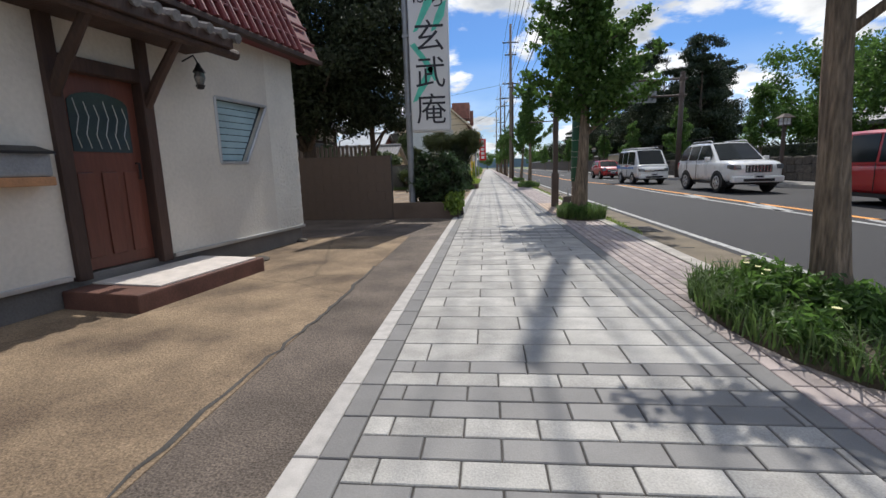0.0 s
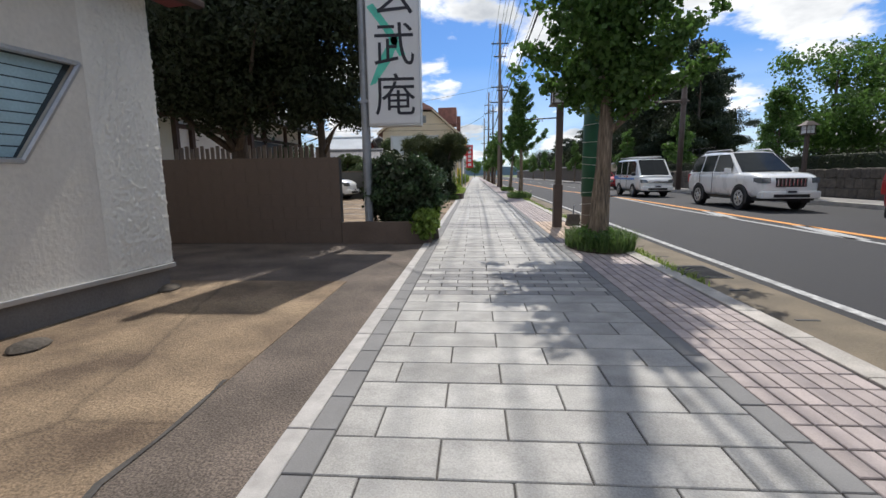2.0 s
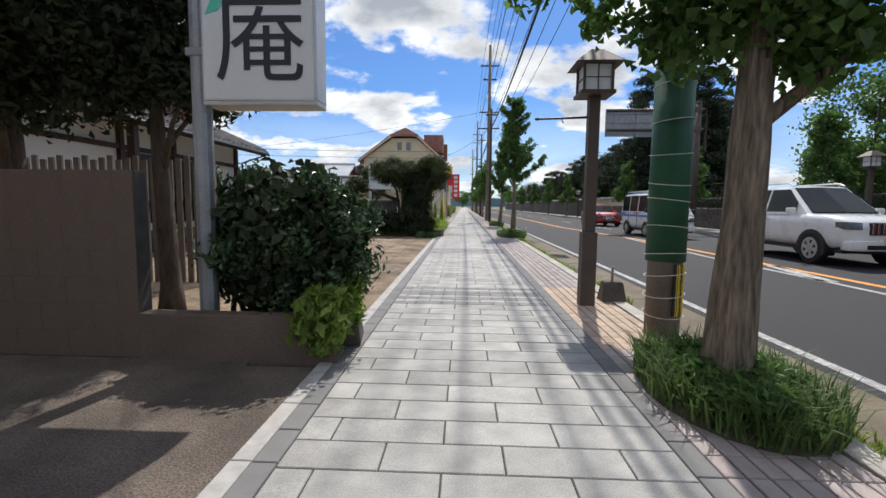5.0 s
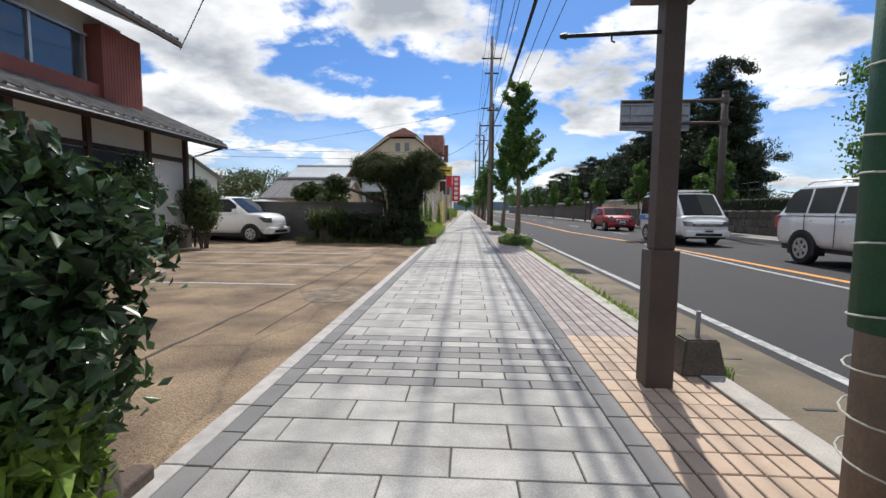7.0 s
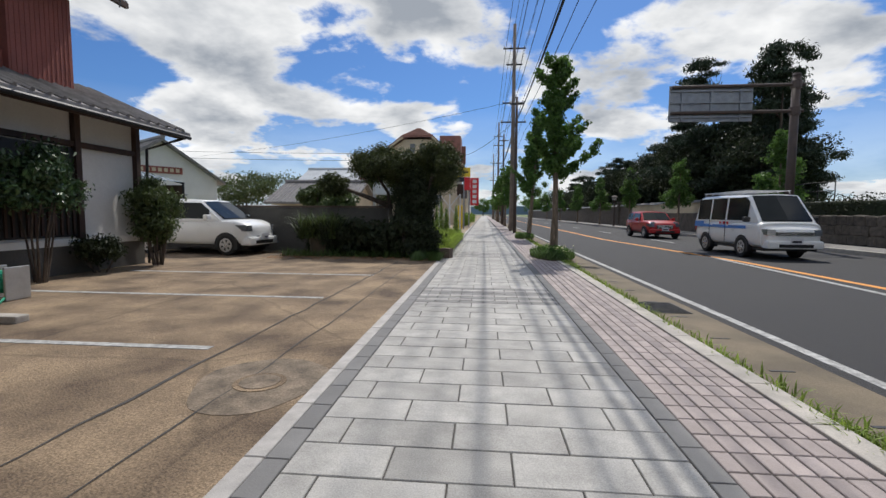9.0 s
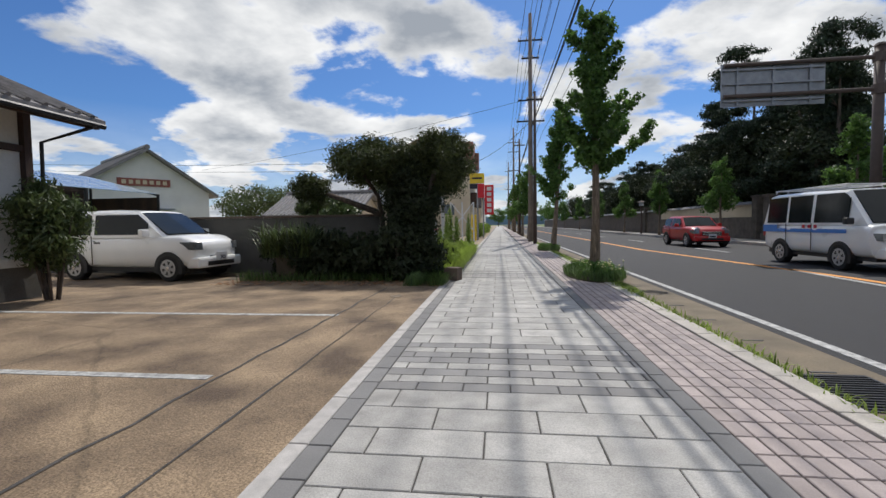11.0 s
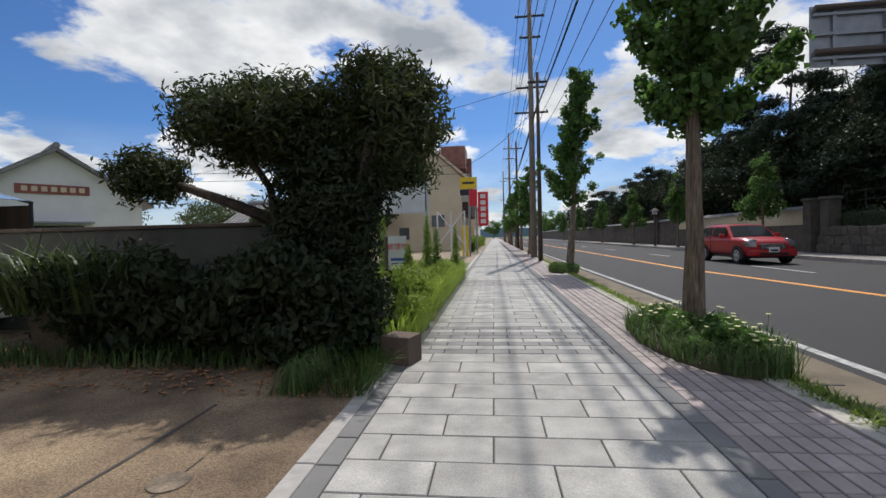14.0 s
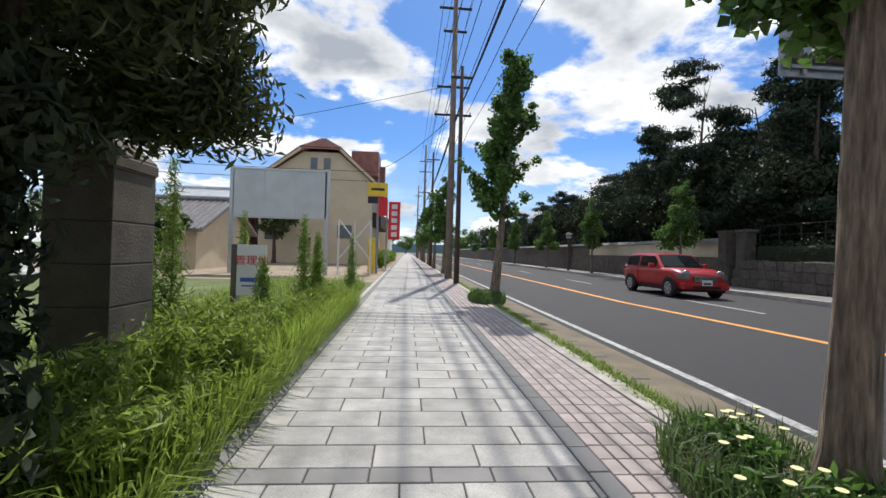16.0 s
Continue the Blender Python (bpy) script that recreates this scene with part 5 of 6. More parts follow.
    for xa in P["axles"]:
        for s in (-1, 1):
            arch = part("wheel_arch", prism([(xa + (R + 0.06) * math.cos(a), R + (R + 0.06) * math.sin(a)) for a in np.linspace(-0.35, 3.49, 20)], "y", s * W * 0.5 - 0.25 * s, s * (W * 0.5 + 0.004)), M["black"] if not P.get("flare") else P["flare"], t)
            wh = part("wheel", tube([(xa, s * (W * 0.5 - 0.2), R), (xa, s * (W * 0.5 - 0.18), R), (xa, s * (W * 0.5 - 0.02), R), (xa, s * (W * 0.5 + 0.006), R)], [R * 0.9, R, R, R * 0.92], 28), M["rubber"], t)
            part("rim", tube([(xa, s * (W * 0.5 - 0.05), R), (xa, s * (W * 0.5 + 0.008), R)], [R * 0.62, R * 0.66], 24), M["alu"], wh)
            part("hub", tube([(xa, s * (W * 0.5 - 0.02), R), (xa, s * (W * 0.5 + 0.02), R)], [R * 0.2, R * 0.16], 12), M["chrome"], wh)
            for k in range(6):
                a = k * math.pi / 3 + 0.3
                part("rim_opening", prism([(xa + R * 0.52 * math.cos(a + q) * g, R + R * 0.52 * math.sin(a + q) * g) for q, g in ((-0.16, 0.55), (0.16, 0.55), (0.24, 1), (-0.24, 1))], "y", s * (W * 0.5 + 0.006), s * (W * 0.5 + 0.0105)), M["black"], wh)
    return t


suv_p = dict(L=4.6, W=1.85, H=1.84, sill=0.36, belt=1.16, hood=1.15, nose=1.04, wind=1.12, roof0=0.25, roof1=-1.72, rear=-2.2, taper=0.77, windows=((-1.95, -1.25), (-1.17, -0.38), (-0.3, 0.72)), doors=(-1.22, -0.33), grille=(0.85, 0.72, 0.98), bars=8, upright=True, wheel=0.37, axles=(1.35, -1.28))
suv = car("car", "pearl white sport utility vehicle with chrome grille on the road", pose(9.05, 20.1, ROAD, 0, 0, -90), suv_p, M["paint_pearl"])
for s in (-0.62, 0.62):
    part("roof_rail", tube([(-1.6, s, 1.84), (-1.4, s, 1.9), (0.1, s, 1.9), (0.25, s, 1.83)], 0.018, 6), M["alu"], suv)
van_p = dict(L=4.2, W=1.62, H=1.86, sill=0.3, belt=1.06, hood=1.0, nose=0.9, wind=1.72, roof0=1.05, roof1=-1.9, rear=-2.05, taper=0.86, windows=((-1.85, -1.0), (-0.9, -0.02), (0.1, 1.2)), doors=(-0.95, 0.05), grille=(1.0, 0.68, 0.78), bars=2, wheel=0.3, axles=(1.0, -1.2), bumper=None, mirror=None)
van_p = {k: v for k, v in van_p.items() if v is not None}
van_p["mirror"] = M["black"]
van = car("van", "white work van with blue stripe and roof rack", pose(8.6, 28.5, ROAD, 0, 0, -90), van_p, M["paint_white"])
for s in (-1, 1):
    part("stripe", solid(-2.0, 1.2, s * 0.812 - 0.004, s * 0.812 + 0.004, 0.84, 0.93), M["paint_blue"], van, "blue side stripe")
    part("stripe", solid(-2.0, -1.35, s * 0.812 - 0.004, s * 0.812 + 0.004, 0.93, 1.03), M["paint_blue"], van)
    for k in range(3):
        part("lettering_bar", solid(0.1 + k * 0.22 - 0.4, 0.2 + k * 0.22 - 0.4, s * 0.812 - 0.004, s * 0.812 + 0.005, 0.95, 1.03), M["red_ink"], van)
    part("rack_rail", tube([(-1.9, s * 0.55, 1.96), (0.9, s * 0.55, 1.96)], 0.018, 6), M["alu"], van)
for k in range(6):
    x = -1.8 + k * 0.52
    part("rack_bar", tube([(x, -0.6, 1.88), (x, -0.55, 1.96), (x, 0.55, 1.96), (x, 0.6, 1.88)], 0.014, 6), M["alu"], van)
mini_p = dict(L=3.75, W=1.68, H=1.4, sill=0.26, belt=0.93, hood=0.93, nose=0.82, wind=0.75, roof0=0.2, roof1=-1.45, rear=-1.82, taper=0.8, windows=((-1.55, -0.72), (-0.62, 0.42)), doors=(-0.67,), grille=(0.8, 0.52, 0.7), bars=4, wheel=0.3, axles=(1.25, -1.22), flare=M["black"])
mini = car("car", "small red hatchback with black wheel arches on the road", pose(9.35, 39.2, ROAD, 0, 0, -90), mini_p, M["paint_red"])
for s in (-1, 1):
    part("spot_lamp", tube([(1.86, s * 0.3, 0.42), (1.9, s * 0.3, 0.42)], 0.06, 12), M["lamp_glass"], mini)
    lamp_ = part("round_headlight", tube([(1.55, s * 0.56, 0.74), (1.76, s * 0.55, 0.74), (1.79, s * 0.55, 0.74)], [0.135, 0.13, 0.09], 18), M["lamp_glass"], mini, "round headlight with chrome ring", smooth=True)
    part("lamp_ring", tube([(1.735, s * 0.55, 0.74), (1.765, s * 0.55, 0.74)], [0.142, 0.136], 18, caps=False), M["chrome"], lamp_)
red_p = dict(L=3.5, W=1.5, H=1.75, sill=0.26, belt=1.0, hood=0.98, nose=0.88, wind=1.3, roof0=0.75, roof1=-1.6, rear=-1.72, taper=0.86, windows=((-1.55, -0.85), (-0.75, 0.08), (0.16, 0.9)), doors=(-0.8, 0.12), grille=(0.8, 0.6, 0.72), bars=2, wheel=0.28, axles=(1.25, -1.2))
car("car", "tall red minicar on the road", pose(9.35, 12.6, ROAD, 0, 0, -90), red_p, M["paint_red"])
kei_p = dict(L=3.4, W=1.45, H=1.46, sill=0.24, belt=0.93, hood=0.93, nose=0.84, wind=0.98, roof0=0.3, roof1=-1.3, rear=-1.62, taper=0.84, windows=((-1.42, -0.82), (-0.72, 0.6),), doors=(-0.77,), grille=(0.5, 0.44, 0.5), bars=2, wheel=0.27, axles=(1.1, -1.25), plate="202", handle=M["black"])
car("car", "parked small white hatchback on the concrete car park", pose(-7.45, 25.32, -0.006, 0, 0, -6), kei_p, M["paint_white"])
car("car", "silver white parked car seen over the wall", pose(-9.5, 34, -0.01, 0, 0, 0), kei_p | {"plate": ""}, M["paint_white"])

# ---- shrubs and tree at the boundary wall ----
tb = clumps((-0.28, 0, 2.45), (0.95, 0.75, 0.46), 56, 0.25, 71, 1.0) + clumps((1.1, -0.2, 2.42), (0.75, 0.7, 0.5), 46, 0.24, 72, 1.0) + clumps((0.45, 0.95, 2.15), (0.95, 0.7, 0.42), 50, 0.24, 75, 1.0) + clumps((-1.85, 0.1, 1.9), (0.5, 0.45, 0.3), 26, 0.18, 73)
mt = thing("podocarpus_tree", "spreading pruned tree with dark narrow leaves at the wall", "tree", pose(-2.2, 26.0, 0))
for k, pts in enumerate((((-0.1, 0.0, 0), (-0.2, 0, 1.0), (-0.3, 0, 1.7), (-0.7, 0, 2.3)), ((-0.1, 0, 0.9), (0.05, 0, 1.6), (-0.1, 0, 2.2)), ((-0.2, 0, 1.3), (-1.0, 0.1, 1.6), (-1.7, 0.1, 1.85)), ((0.1, 0, 0.0), (0.5, -0.1, 1.0), (0.9, -0.2, 1.9), (1.2, -0.2, 2.4)), ((0.4, -0.3, 0), (0.5, -0.3, 0.9), (0.9, -0.3, 1.9)), ((0.65, -0.5, 0.0), (0.7, -0.5, 1.0), (1.0, -0.3, 2.2)))):
    part("trunk" if k == 0 else "limb", tube(pts, [0.075 * (1 - 0.22 * j) for j in range(len(pts))], 9, wob=0.15), M["bark_dark"], mt, smooth=True)
part("crown", blob_leaves("crown", tb, 56000, 0.1, 0.027, M["leaf_podo"], 71, 0.25), None, mt)
# leaves beneath the crown take a darker colour to stand for its shade
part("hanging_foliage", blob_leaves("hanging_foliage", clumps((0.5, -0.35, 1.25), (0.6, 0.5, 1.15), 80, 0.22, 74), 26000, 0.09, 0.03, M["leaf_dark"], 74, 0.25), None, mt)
# shrubs coloured dark for the shade of the tree above them
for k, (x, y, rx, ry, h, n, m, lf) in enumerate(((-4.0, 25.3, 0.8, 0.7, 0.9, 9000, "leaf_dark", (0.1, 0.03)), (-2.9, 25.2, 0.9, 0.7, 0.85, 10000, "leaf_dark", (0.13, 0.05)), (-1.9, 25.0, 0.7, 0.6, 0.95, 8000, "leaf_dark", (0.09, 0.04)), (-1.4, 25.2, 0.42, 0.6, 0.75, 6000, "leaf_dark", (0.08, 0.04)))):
    shrub("wild_shrub", "dense overgrown shrub against the boundary wall, leaf colour darkened for canopy shade", x, y, clumps((0, 0, h * 0.55), (rx, ry, h * 0.55), 60, 0.2, 80 + k, 1.0), n, lf, m, 80 + k, 6, h)
pl_ = thing("strap_leaf_plant", "clump of long arching strap leaves", "plant", pose(-4.1, 24.95, 0.0))
part("leaves", blades("leaves", spots(-0.55, 0.55, -0.35, 0.35, 600, 91, 0.45, True), 0.75, 0.03, M["leaf_olive"], 91, 1.4), None, pl_)
part("root", tube([(0, 0, -0.02), (0, 0, 0.5)], [0.25, 0.3], 10, wob=0.2), M["earth"], pl_)
box_ = thing("clay_planter", "square brown clay planter block at the pavement", "planter", pose(-0.75, 24.82, 0, 0, 0, -18))
part("block", solid(-0.14, 0.14, -0.12, 0.12, -0.02, 0.24, 0.012), M["block_wall"], box_)
tagged(part("wooden_post", tube([(-1.85, 24.85, 0), (-1.83, 24.86, 0.95)], 0.05, 9, wob=0.1), M["pole"]), "weathered grey wooden post among the shrubs", "post")

# gate pillar and weeds
gpil = thing("gate_pillar", "weathered concrete block gate pillar with sloped cap", "pillar", pose(-2.15, 27.75, 0) @ Matrix.Diagonal((0.82, 1, 0.92, 1)))
z = 0.0
for k, h in enumerate((0.34, 0.34, 0.34, 0.34, 0.42)):
    part("block", solid(-0.29, 0.29, -0.28, 0.28, z + 0.003, z + h - 0.003, 0.01), M["gate_stone"], gpil)
    z += h
part("core", solid(-0.28, 0.28, -0.27, 0.27, 0, z), M["joint"], gpil)
capb = bmesh.new()
prism([(-0.31, z), (0.31, z), (0.31, z + 0.12), (0.02, z + 0.34), (-0.31, z + 0.4)], "y", -0.3, 0.3, bm=capb)
bmesh.ops.bevel(capb, geom=capb.edges[:], offset=0.02, segments=2, affect="EDGES")
part("cap", capb, M["gate_stone"], gpil)
tagged(part("timber_offcut", solid(-0.18, 0.18, -0.1, 0.1, 0.0, 0.12, 0.01, m=pose(-1.75, 26.35, 0.1, 12, 6, 20)), M["gate_stone"]), "broken block lying among weeds", "block")
wd = thing("weeds", "bright green tall weeds along the vacant lot", "weeds", kind="stuff")
part("grass_blades", blades("grass_blades", np.concatenate([spots(-1.75, -0.72, 25.4, 33.5, 9000, 101), spots(-3.6, -1.0, 28.4, 38.0, 9000, 102)]), 0.36, 0.013, M["leaf_weed"], 101, 1.0), None, wd)
part("low_leaves", blob_leaves("low_leaves", clumps((-1.32, 27.0, 0.28), (0.5, 2.3, 0.34), 110, 0.15, 103, 1.0) + clumps((-1.3, 31.5, 0.18), (0.4, 3.0, 0.24), 90, 0.14, 104, 1.0), 34000, 0.075, 0.017, M["leaf_weed"], 103, 0.2), None, wd)
for k, (x, y, h) in enumerate(((-2.25, 29.0, 1.95), (-2.6, 29.2, 1.4), (-2.45, 28.8, 1.1), (-1.55, 32.0, 1.6), (-1.35, 32.2, 1.3), (-2.9, 33, 1.7), (-1.15, 35.5, 1.4), (-2.2, 36.5, 1.5), (-1.7, 30.3, 0.9))):
    t = thing("tall_weed", "tall upright green weed with narrow leaves", "weed", pose(x, y, -0.01), "tall weeds")
    part("stem", tube([(0, 0, -0.02), (0.02, 0, h * 0.5), (0.0, 0.02, h)], [0.012, 0.009, 0.004], 6), M["grass"], t)
    part("foliage", blob_leaves("foliage", [(0, 0, h * f, 0.16 * (1.15 - f) + 0.03, 0.16 * (1.15 - f) + 0.03, 0.1) for f in np.linspace(0.15, 1, 16)], 1300, 0.11, 0.016, M["leaf_light"], 110 + k, 0.1), None, t)
kw = thing("kerb_weeds", "low green weeds growing along the kerb", "weeds", kind="stuff")
ks = np.concatenate([spots(2.05, 2.25, y, y + d, n, 120 + i) for i, (y, d, n) in enumerate(((8.4, 2.0, 500), (13.5, 2.5, 700), (15.5, 4, 500), (19.5, 4.5, 700), (23.0, 2.6, 900), (23.2, 1.6, 1200), (26.8, 8.0, 6500), (37, 8, 2500)))])
ks[:, 2] = -0.06
part("grass_blades", blades("grass_blades", ks, 0.11, 0.014, M["leaf_weed"], 121, 1.1), None, kw)

fs = thing("lot_sign", "white notice board with red lettering among weeds", "sign", pose(-2.1, 31.0, -0.17, 0, 0, 10))
part("post", solid(-0.27, -0.19, 0.0, 0.35, -0.02, 1.3, 0.01), M["gate_stone"], fs)
bd = part("board", solid(-0.19, 0.22, 0.0, 0.04, 0.55, 1.3, 0.004), M["panel_white"], fs)
lettering("red_lettering", "管理地", 0.155, pose(0.015, -0.003, 1.06, 90, 0, 0), M["red_ink"], bd)
part("text_bar", solid(-0.14, 0.18, -0.003, 0.0, 0.75, 0.81), M["blue_ink"], bd)
part("text_bar", solid(-0.12, 0.15, -0.003, 0.0, 0.68, 0.7), M["blue_ink"], bd)

lit = thing("leaf_litter", "dry brown fallen leaves on the ground by the shrubs", "leaf litter", kind="stuff")
ls = spots(-5.2, -0.95, 23.9, 25.2, 900, 131)
part("dry_leaves", leaf_mesh("dry_leaves", ls + np.array([0, 0, 0.008]), np.tile([0.0, 0.0, 1.0], (len(ls), 1)), 0.06, 0.025, M["terra"], np.random.RandomState(5)), None, lit)
bw = thing("border_weeds", "scattered weeds at the shrub edge", "weeds", kind="stuff")
part("grass_blades", blades("grass_blades", np.concatenate([spots(-1.6, -0.8, 23.9, 25.3, 1500, 132), spots(-5.0, -1.2, 24.5, 25.0, 1200, 133)]), 0.22, 0.012, M["grass_dark"], 132, 1.0), None, bw)

# ---- billboard and far house ----
bb_ = thing("billboard", "large blank pale grey billboard on steel posts", "billboard", pose(0, 44, 0) @ Matrix.Diagonal((0.9, 1, 0.82, 1)))
for k in range(3):
    part("sheet", solid(-8.0 + k * 1.45, -6.56 + k * 1.45, 0, 0.06, 2.95, 5.35, 0.008), M["panel_grey"], bb_)
part("frame", solid(-8.1, -3.6, -0.02, 0.1, 5.35, 5.45, 0.01), M["alu"], bb_)
part("frame", solid(-8.1, -3.6, -0.02, 0.1, 2.86, 2.95, 0.01), M["alu"], bb_)
for x in (-8.05, -3.65):
    part("post", solid(x - 0.1, x + 0.1, 0.0, 0.2, -0.05, 5.5, 0.01), M["alu"], bb_)
for p in (((-3.2, 0.8), (-1.6, 3.0)), ((-1.6, 0.8), (-3.2, 3.0))):
    part("lattice_brace", tube([(p[0][0], 1.0, p[0][1]), (p[1][0], 1.0, p[1][1])], 0.035, 6), M["panel_white"], bb_)
for x in (-3.2, -2.4, -1.6):
    part("lattice_post", tube([(x, 1.0, -0.05), (x, 1.0, 3.0)], 0.05, 6), M["panel_white"], bb_)

fh = thing("ivory_house", "large ivory rendered house with brown tiled gambrel roof", "house", Matrix.Translation((0, 12.0, -0.3)) @ Matrix.Diagonal((1.24, 1.0, 1.27, 1)))
GY = 48.0
fw = bmesh.new()
prism([(-9.0, -0.1), (-2.1, -0.1), (-2.1, 5.2), (-2.5, 5.6), (-4.2, 7.0), (-6.4, 7.0), (-8.5, 5.6), (-9.0, 5.2)], "y", GY, GY + 12, bm=fw)
part("wall", fw, M["ivory_wall"], fh)
rb = bmesh.new()
for s in ((-1.6, 4.9, -4.1, 7.1), (-9.5, 4.9, -6.5, 7.1)):
    prism([(s[0], s[1]), (s[2], s[3]), (s[2], s[3] + 0.22), (s[0], s[1] + 0.2)], "y", GY - 0.45, GY + 12.3, bm=rb)
prism([(-4.05, 7.08), (-5.3, 7.75), (-6.55, 7.08), (-6.55, 7.3), (-5.3, 7.95), (-4.05, 7.3)], "y", GY + 0.6, GY + 12.3, bm=rb)
rfh = part("roof", rb, M["roof_brown"], fh)
hp = bmesh.new()
v = [hp.verts.new(p) for p in ((-6.6, GY - 0.45, 7.12), (-4.0, GY - 0.45, 7.12), (-5.3, GY + 0.8, 7.95), (-6.6, GY - 0.3, 7.3), (-4.0, GY - 0.3, 7.3))]
hp.faces.new((v[0], v[1], v[4], v[3]))
hp.faces.new((v[3], v[4], v[2]))
part("hipped_end", hp, M["roof_brown"], rfh)
for k in range(9):
    y = 7.16 + k * 0.08
    ww = 1.25 * (1 - k / 9.5)
    part("tile_course", tube([(-5.3 - ww, GY - 0.36 + k * 0.125, y + 0.12), (-5.3 + ww, GY - 0.36 + k * 0.125, y + 0.12)], 0.05, 6), M["roof_brown"], rfh)
part("dormer", solid(-3.7, -1.9, GY + 2.5, GY + 6, 6.0, 7.6), M["roof_brown"], fh)
part("chimney", solid(-1.95, -1.55, GY + 5, GY + 6, 5.5, 7.0), M["roof_brown"], fh)
for x in (-5.95, -5.15):
    wdw = part("window", solid(x, x + 0.42, GY - 0.03, GY + 0.02, 5.95, 6.65), M["winglass"], fh)
    part("window_frame", solid(x - 0.06, x + 0.48, GY - 0.05, GY - 0.005, 5.88, 5.95), M["ivory_wall"], wdw)
for x, z0, z1, w in ((-8.6, 1.6, 2.3, 0.5), (-4.2, 1.8, 2.6, 0.9), (-6.5, 1.0, 1.8, 0.7)):
    part("window", solid(x, x + w, GY - 0.03, GY + 0.02, z0, z1), M["winglass"], fh)
part("verge_board", tube([(-9.5, GY - 0.42, 4.95), (-6.5, GY - 0.42, 7.12)], 0.09, 6), M["ivory_wall"], fh)
part("verge_board", tube([(-1.6, GY - 0.42, 4.95), (-4.1, GY - 0.42, 7.12)], 0.09, 6), M["ivory_wall"], fh)
for k in range(4):
    part("balcony", solid(-2.1, -1.55, GY + 1 + k * 2.8, GY + 3 + k * 2.8, 2.6, 3.5, 0.02), M["timber"], fh)
ps = thing("parking_sign", "yellow and red roadside sign boards on a pole", "sign", pose(-1.25, 46.5, 0))
part("pole", tube([(0, 0, -0.1), (0, 0, 4.6)], 0.06, 8), M["metal_grey"], ps)
yb = part("yellow_board", solid(-0.5, 0.45, -0.08, 0.08, 3.75, 4.4, 0.02), M["yellow"], ps)
part("text_bar", solid(-0.35, 0.3, -0.085, -0.08, 4.02, 4.14), M["ink"], yb)
bk = part("black_board", solid(-0.5, 0.0, -0.08, 0.08, 3.4, 3.72, 0.02), M["ink"], ps)
part("red_board", solid(0.02, 0.45, -0.08, 0.08, 2.8, 3.72, 0.02), M["red_ink"], ps)
part("yellow_gate", solid(-0.45, -0.1, 0.2, 0.35, -0.1, 1.7, 0.02), M["yellow"], ps)
bn = thing("banner_sign", "tall red banner sign with white lettering bars", "sign", pose(-0.95, 52, 0))
part("pole", tube([(-0.1, 0, -0.1), (-0.1, 0, 4.2)], 0.05, 8), M["metal_grey"], bn)
rb2 = part("banner", solid(0.0, 0.7, -0.05, 0.05, 1.8, 4.1, 0.02), M["red_ink"], bn)
for k in range(5):
    part("text_bar", solid(0.18, 0.52, -0.055, -0.05, 1.98 + k * 0.42, 2.26 + k * 0.42), M["panel_white"], rb2)

# houses behind the boundary wall


def gable_house(name, label, x0, x1, y0, y1, h, rise, wall, roofm, along="x", over=0.4):
    """A plain house with a tiled gable roof; the ridge runs along the named axis."""
    t = thing(name, label, "house")
    b = bmesh.new()
    if along == "x":
        m = (y0 + y1) / 2
        prism([(y0, -0.15), (y1, -0.15), (y1, h), (m, h + rise), (y0, h)], "x", x0, x1, bm=b)
    else:
        m = (x0 + x1) / 2
        prism([(x0, -0.15), (x1, -0.15), (x1, h), (m, h + rise), (x0, h)], "y", y0, y1, bm=b)
    part("wall", b, wall, t)
    r, rows = bmesh.new(), []
    half = ((y1 - y0) if along == "x" else (x1 - x0)) / 2
    sl = rise / half
    for s in (-1, 1):
        pr = [(m + s * (half + over), h - over * sl), (m, h + rise), (m, h + rise + 0.14), (m + s * (half + over), h - over * sl + 0.14)]
        a, c = (x0, x1) if along == "x" else (y0, y1)
        prism(pr, along, a - over, c + over, bm=r)
        q = a - over + 0.15
        while q < c + over:
            e, g = (m + s * (half + over), h - over * sl + 0.16), (m, h + rise + 0.16)
            rows.append(tube([(q, *e) if along == "x" else (e[0], q, e[1]), (q, *g) if along == "x" else (g[0], q, g[1])], 0.05, 5))
            q += 0.3
    rr = part("roof", r, roofm, t)
    for row in rows:
        part("tile_roll", row, roofm, rr)
    part("ridge", tube([(x0 - over, m, h + rise + 0.22), (x1 + over, m, h + rise + 0.22)] if along == "x" else [(m, y0 - over, h + rise + 0.22), (m, y1 + over, h + rise + 0.22)], 0.14, 8), roofm, rr)
    return t


wh = gable_house("white_shop_house", "white plastered shop with grey tiled gable roof", -3.2, 3.2, 0, 8, 3.1, 2.1, M["white_wall"], M["kawara"], "y")
wh.matrix_basis = pose(-18.7, 38.8, 0, 0, 0, 56)
sb = part("name_board", solid(-1.35, 1.15, -0.06, -0.004, 3.35, 3.75, 0.01), M["red_board"], wh)
for k in range(7):
    part("text_bar", solid(-1.15 + k * 0.32, -0.95 + k * 0.32, -0.068, -0.06, 3.45, 3.66), M["ivory_wall"], sb)
part("window", solid(-2.2, 0.9, -0.05, 0.02, 0.9, 2.0), M["winglass"], wh)
part("awning", solid(-2.5, 1.2, -0.5, 0.0, 2.08, 2.16), M["metal_grey"], wh)
gable_house("low_house", "low brown house with grey tiled roof", -15.5, -9.5, 46, 53, 1.9, 1.5, M["ivory_wall"], M["kawara"], "x")
gable_house("far_house", "distant house with pale metal roof", -20, -14, 62, 70, 4.2, 1.8, M["red_board"], M["panel_grey"], "x")
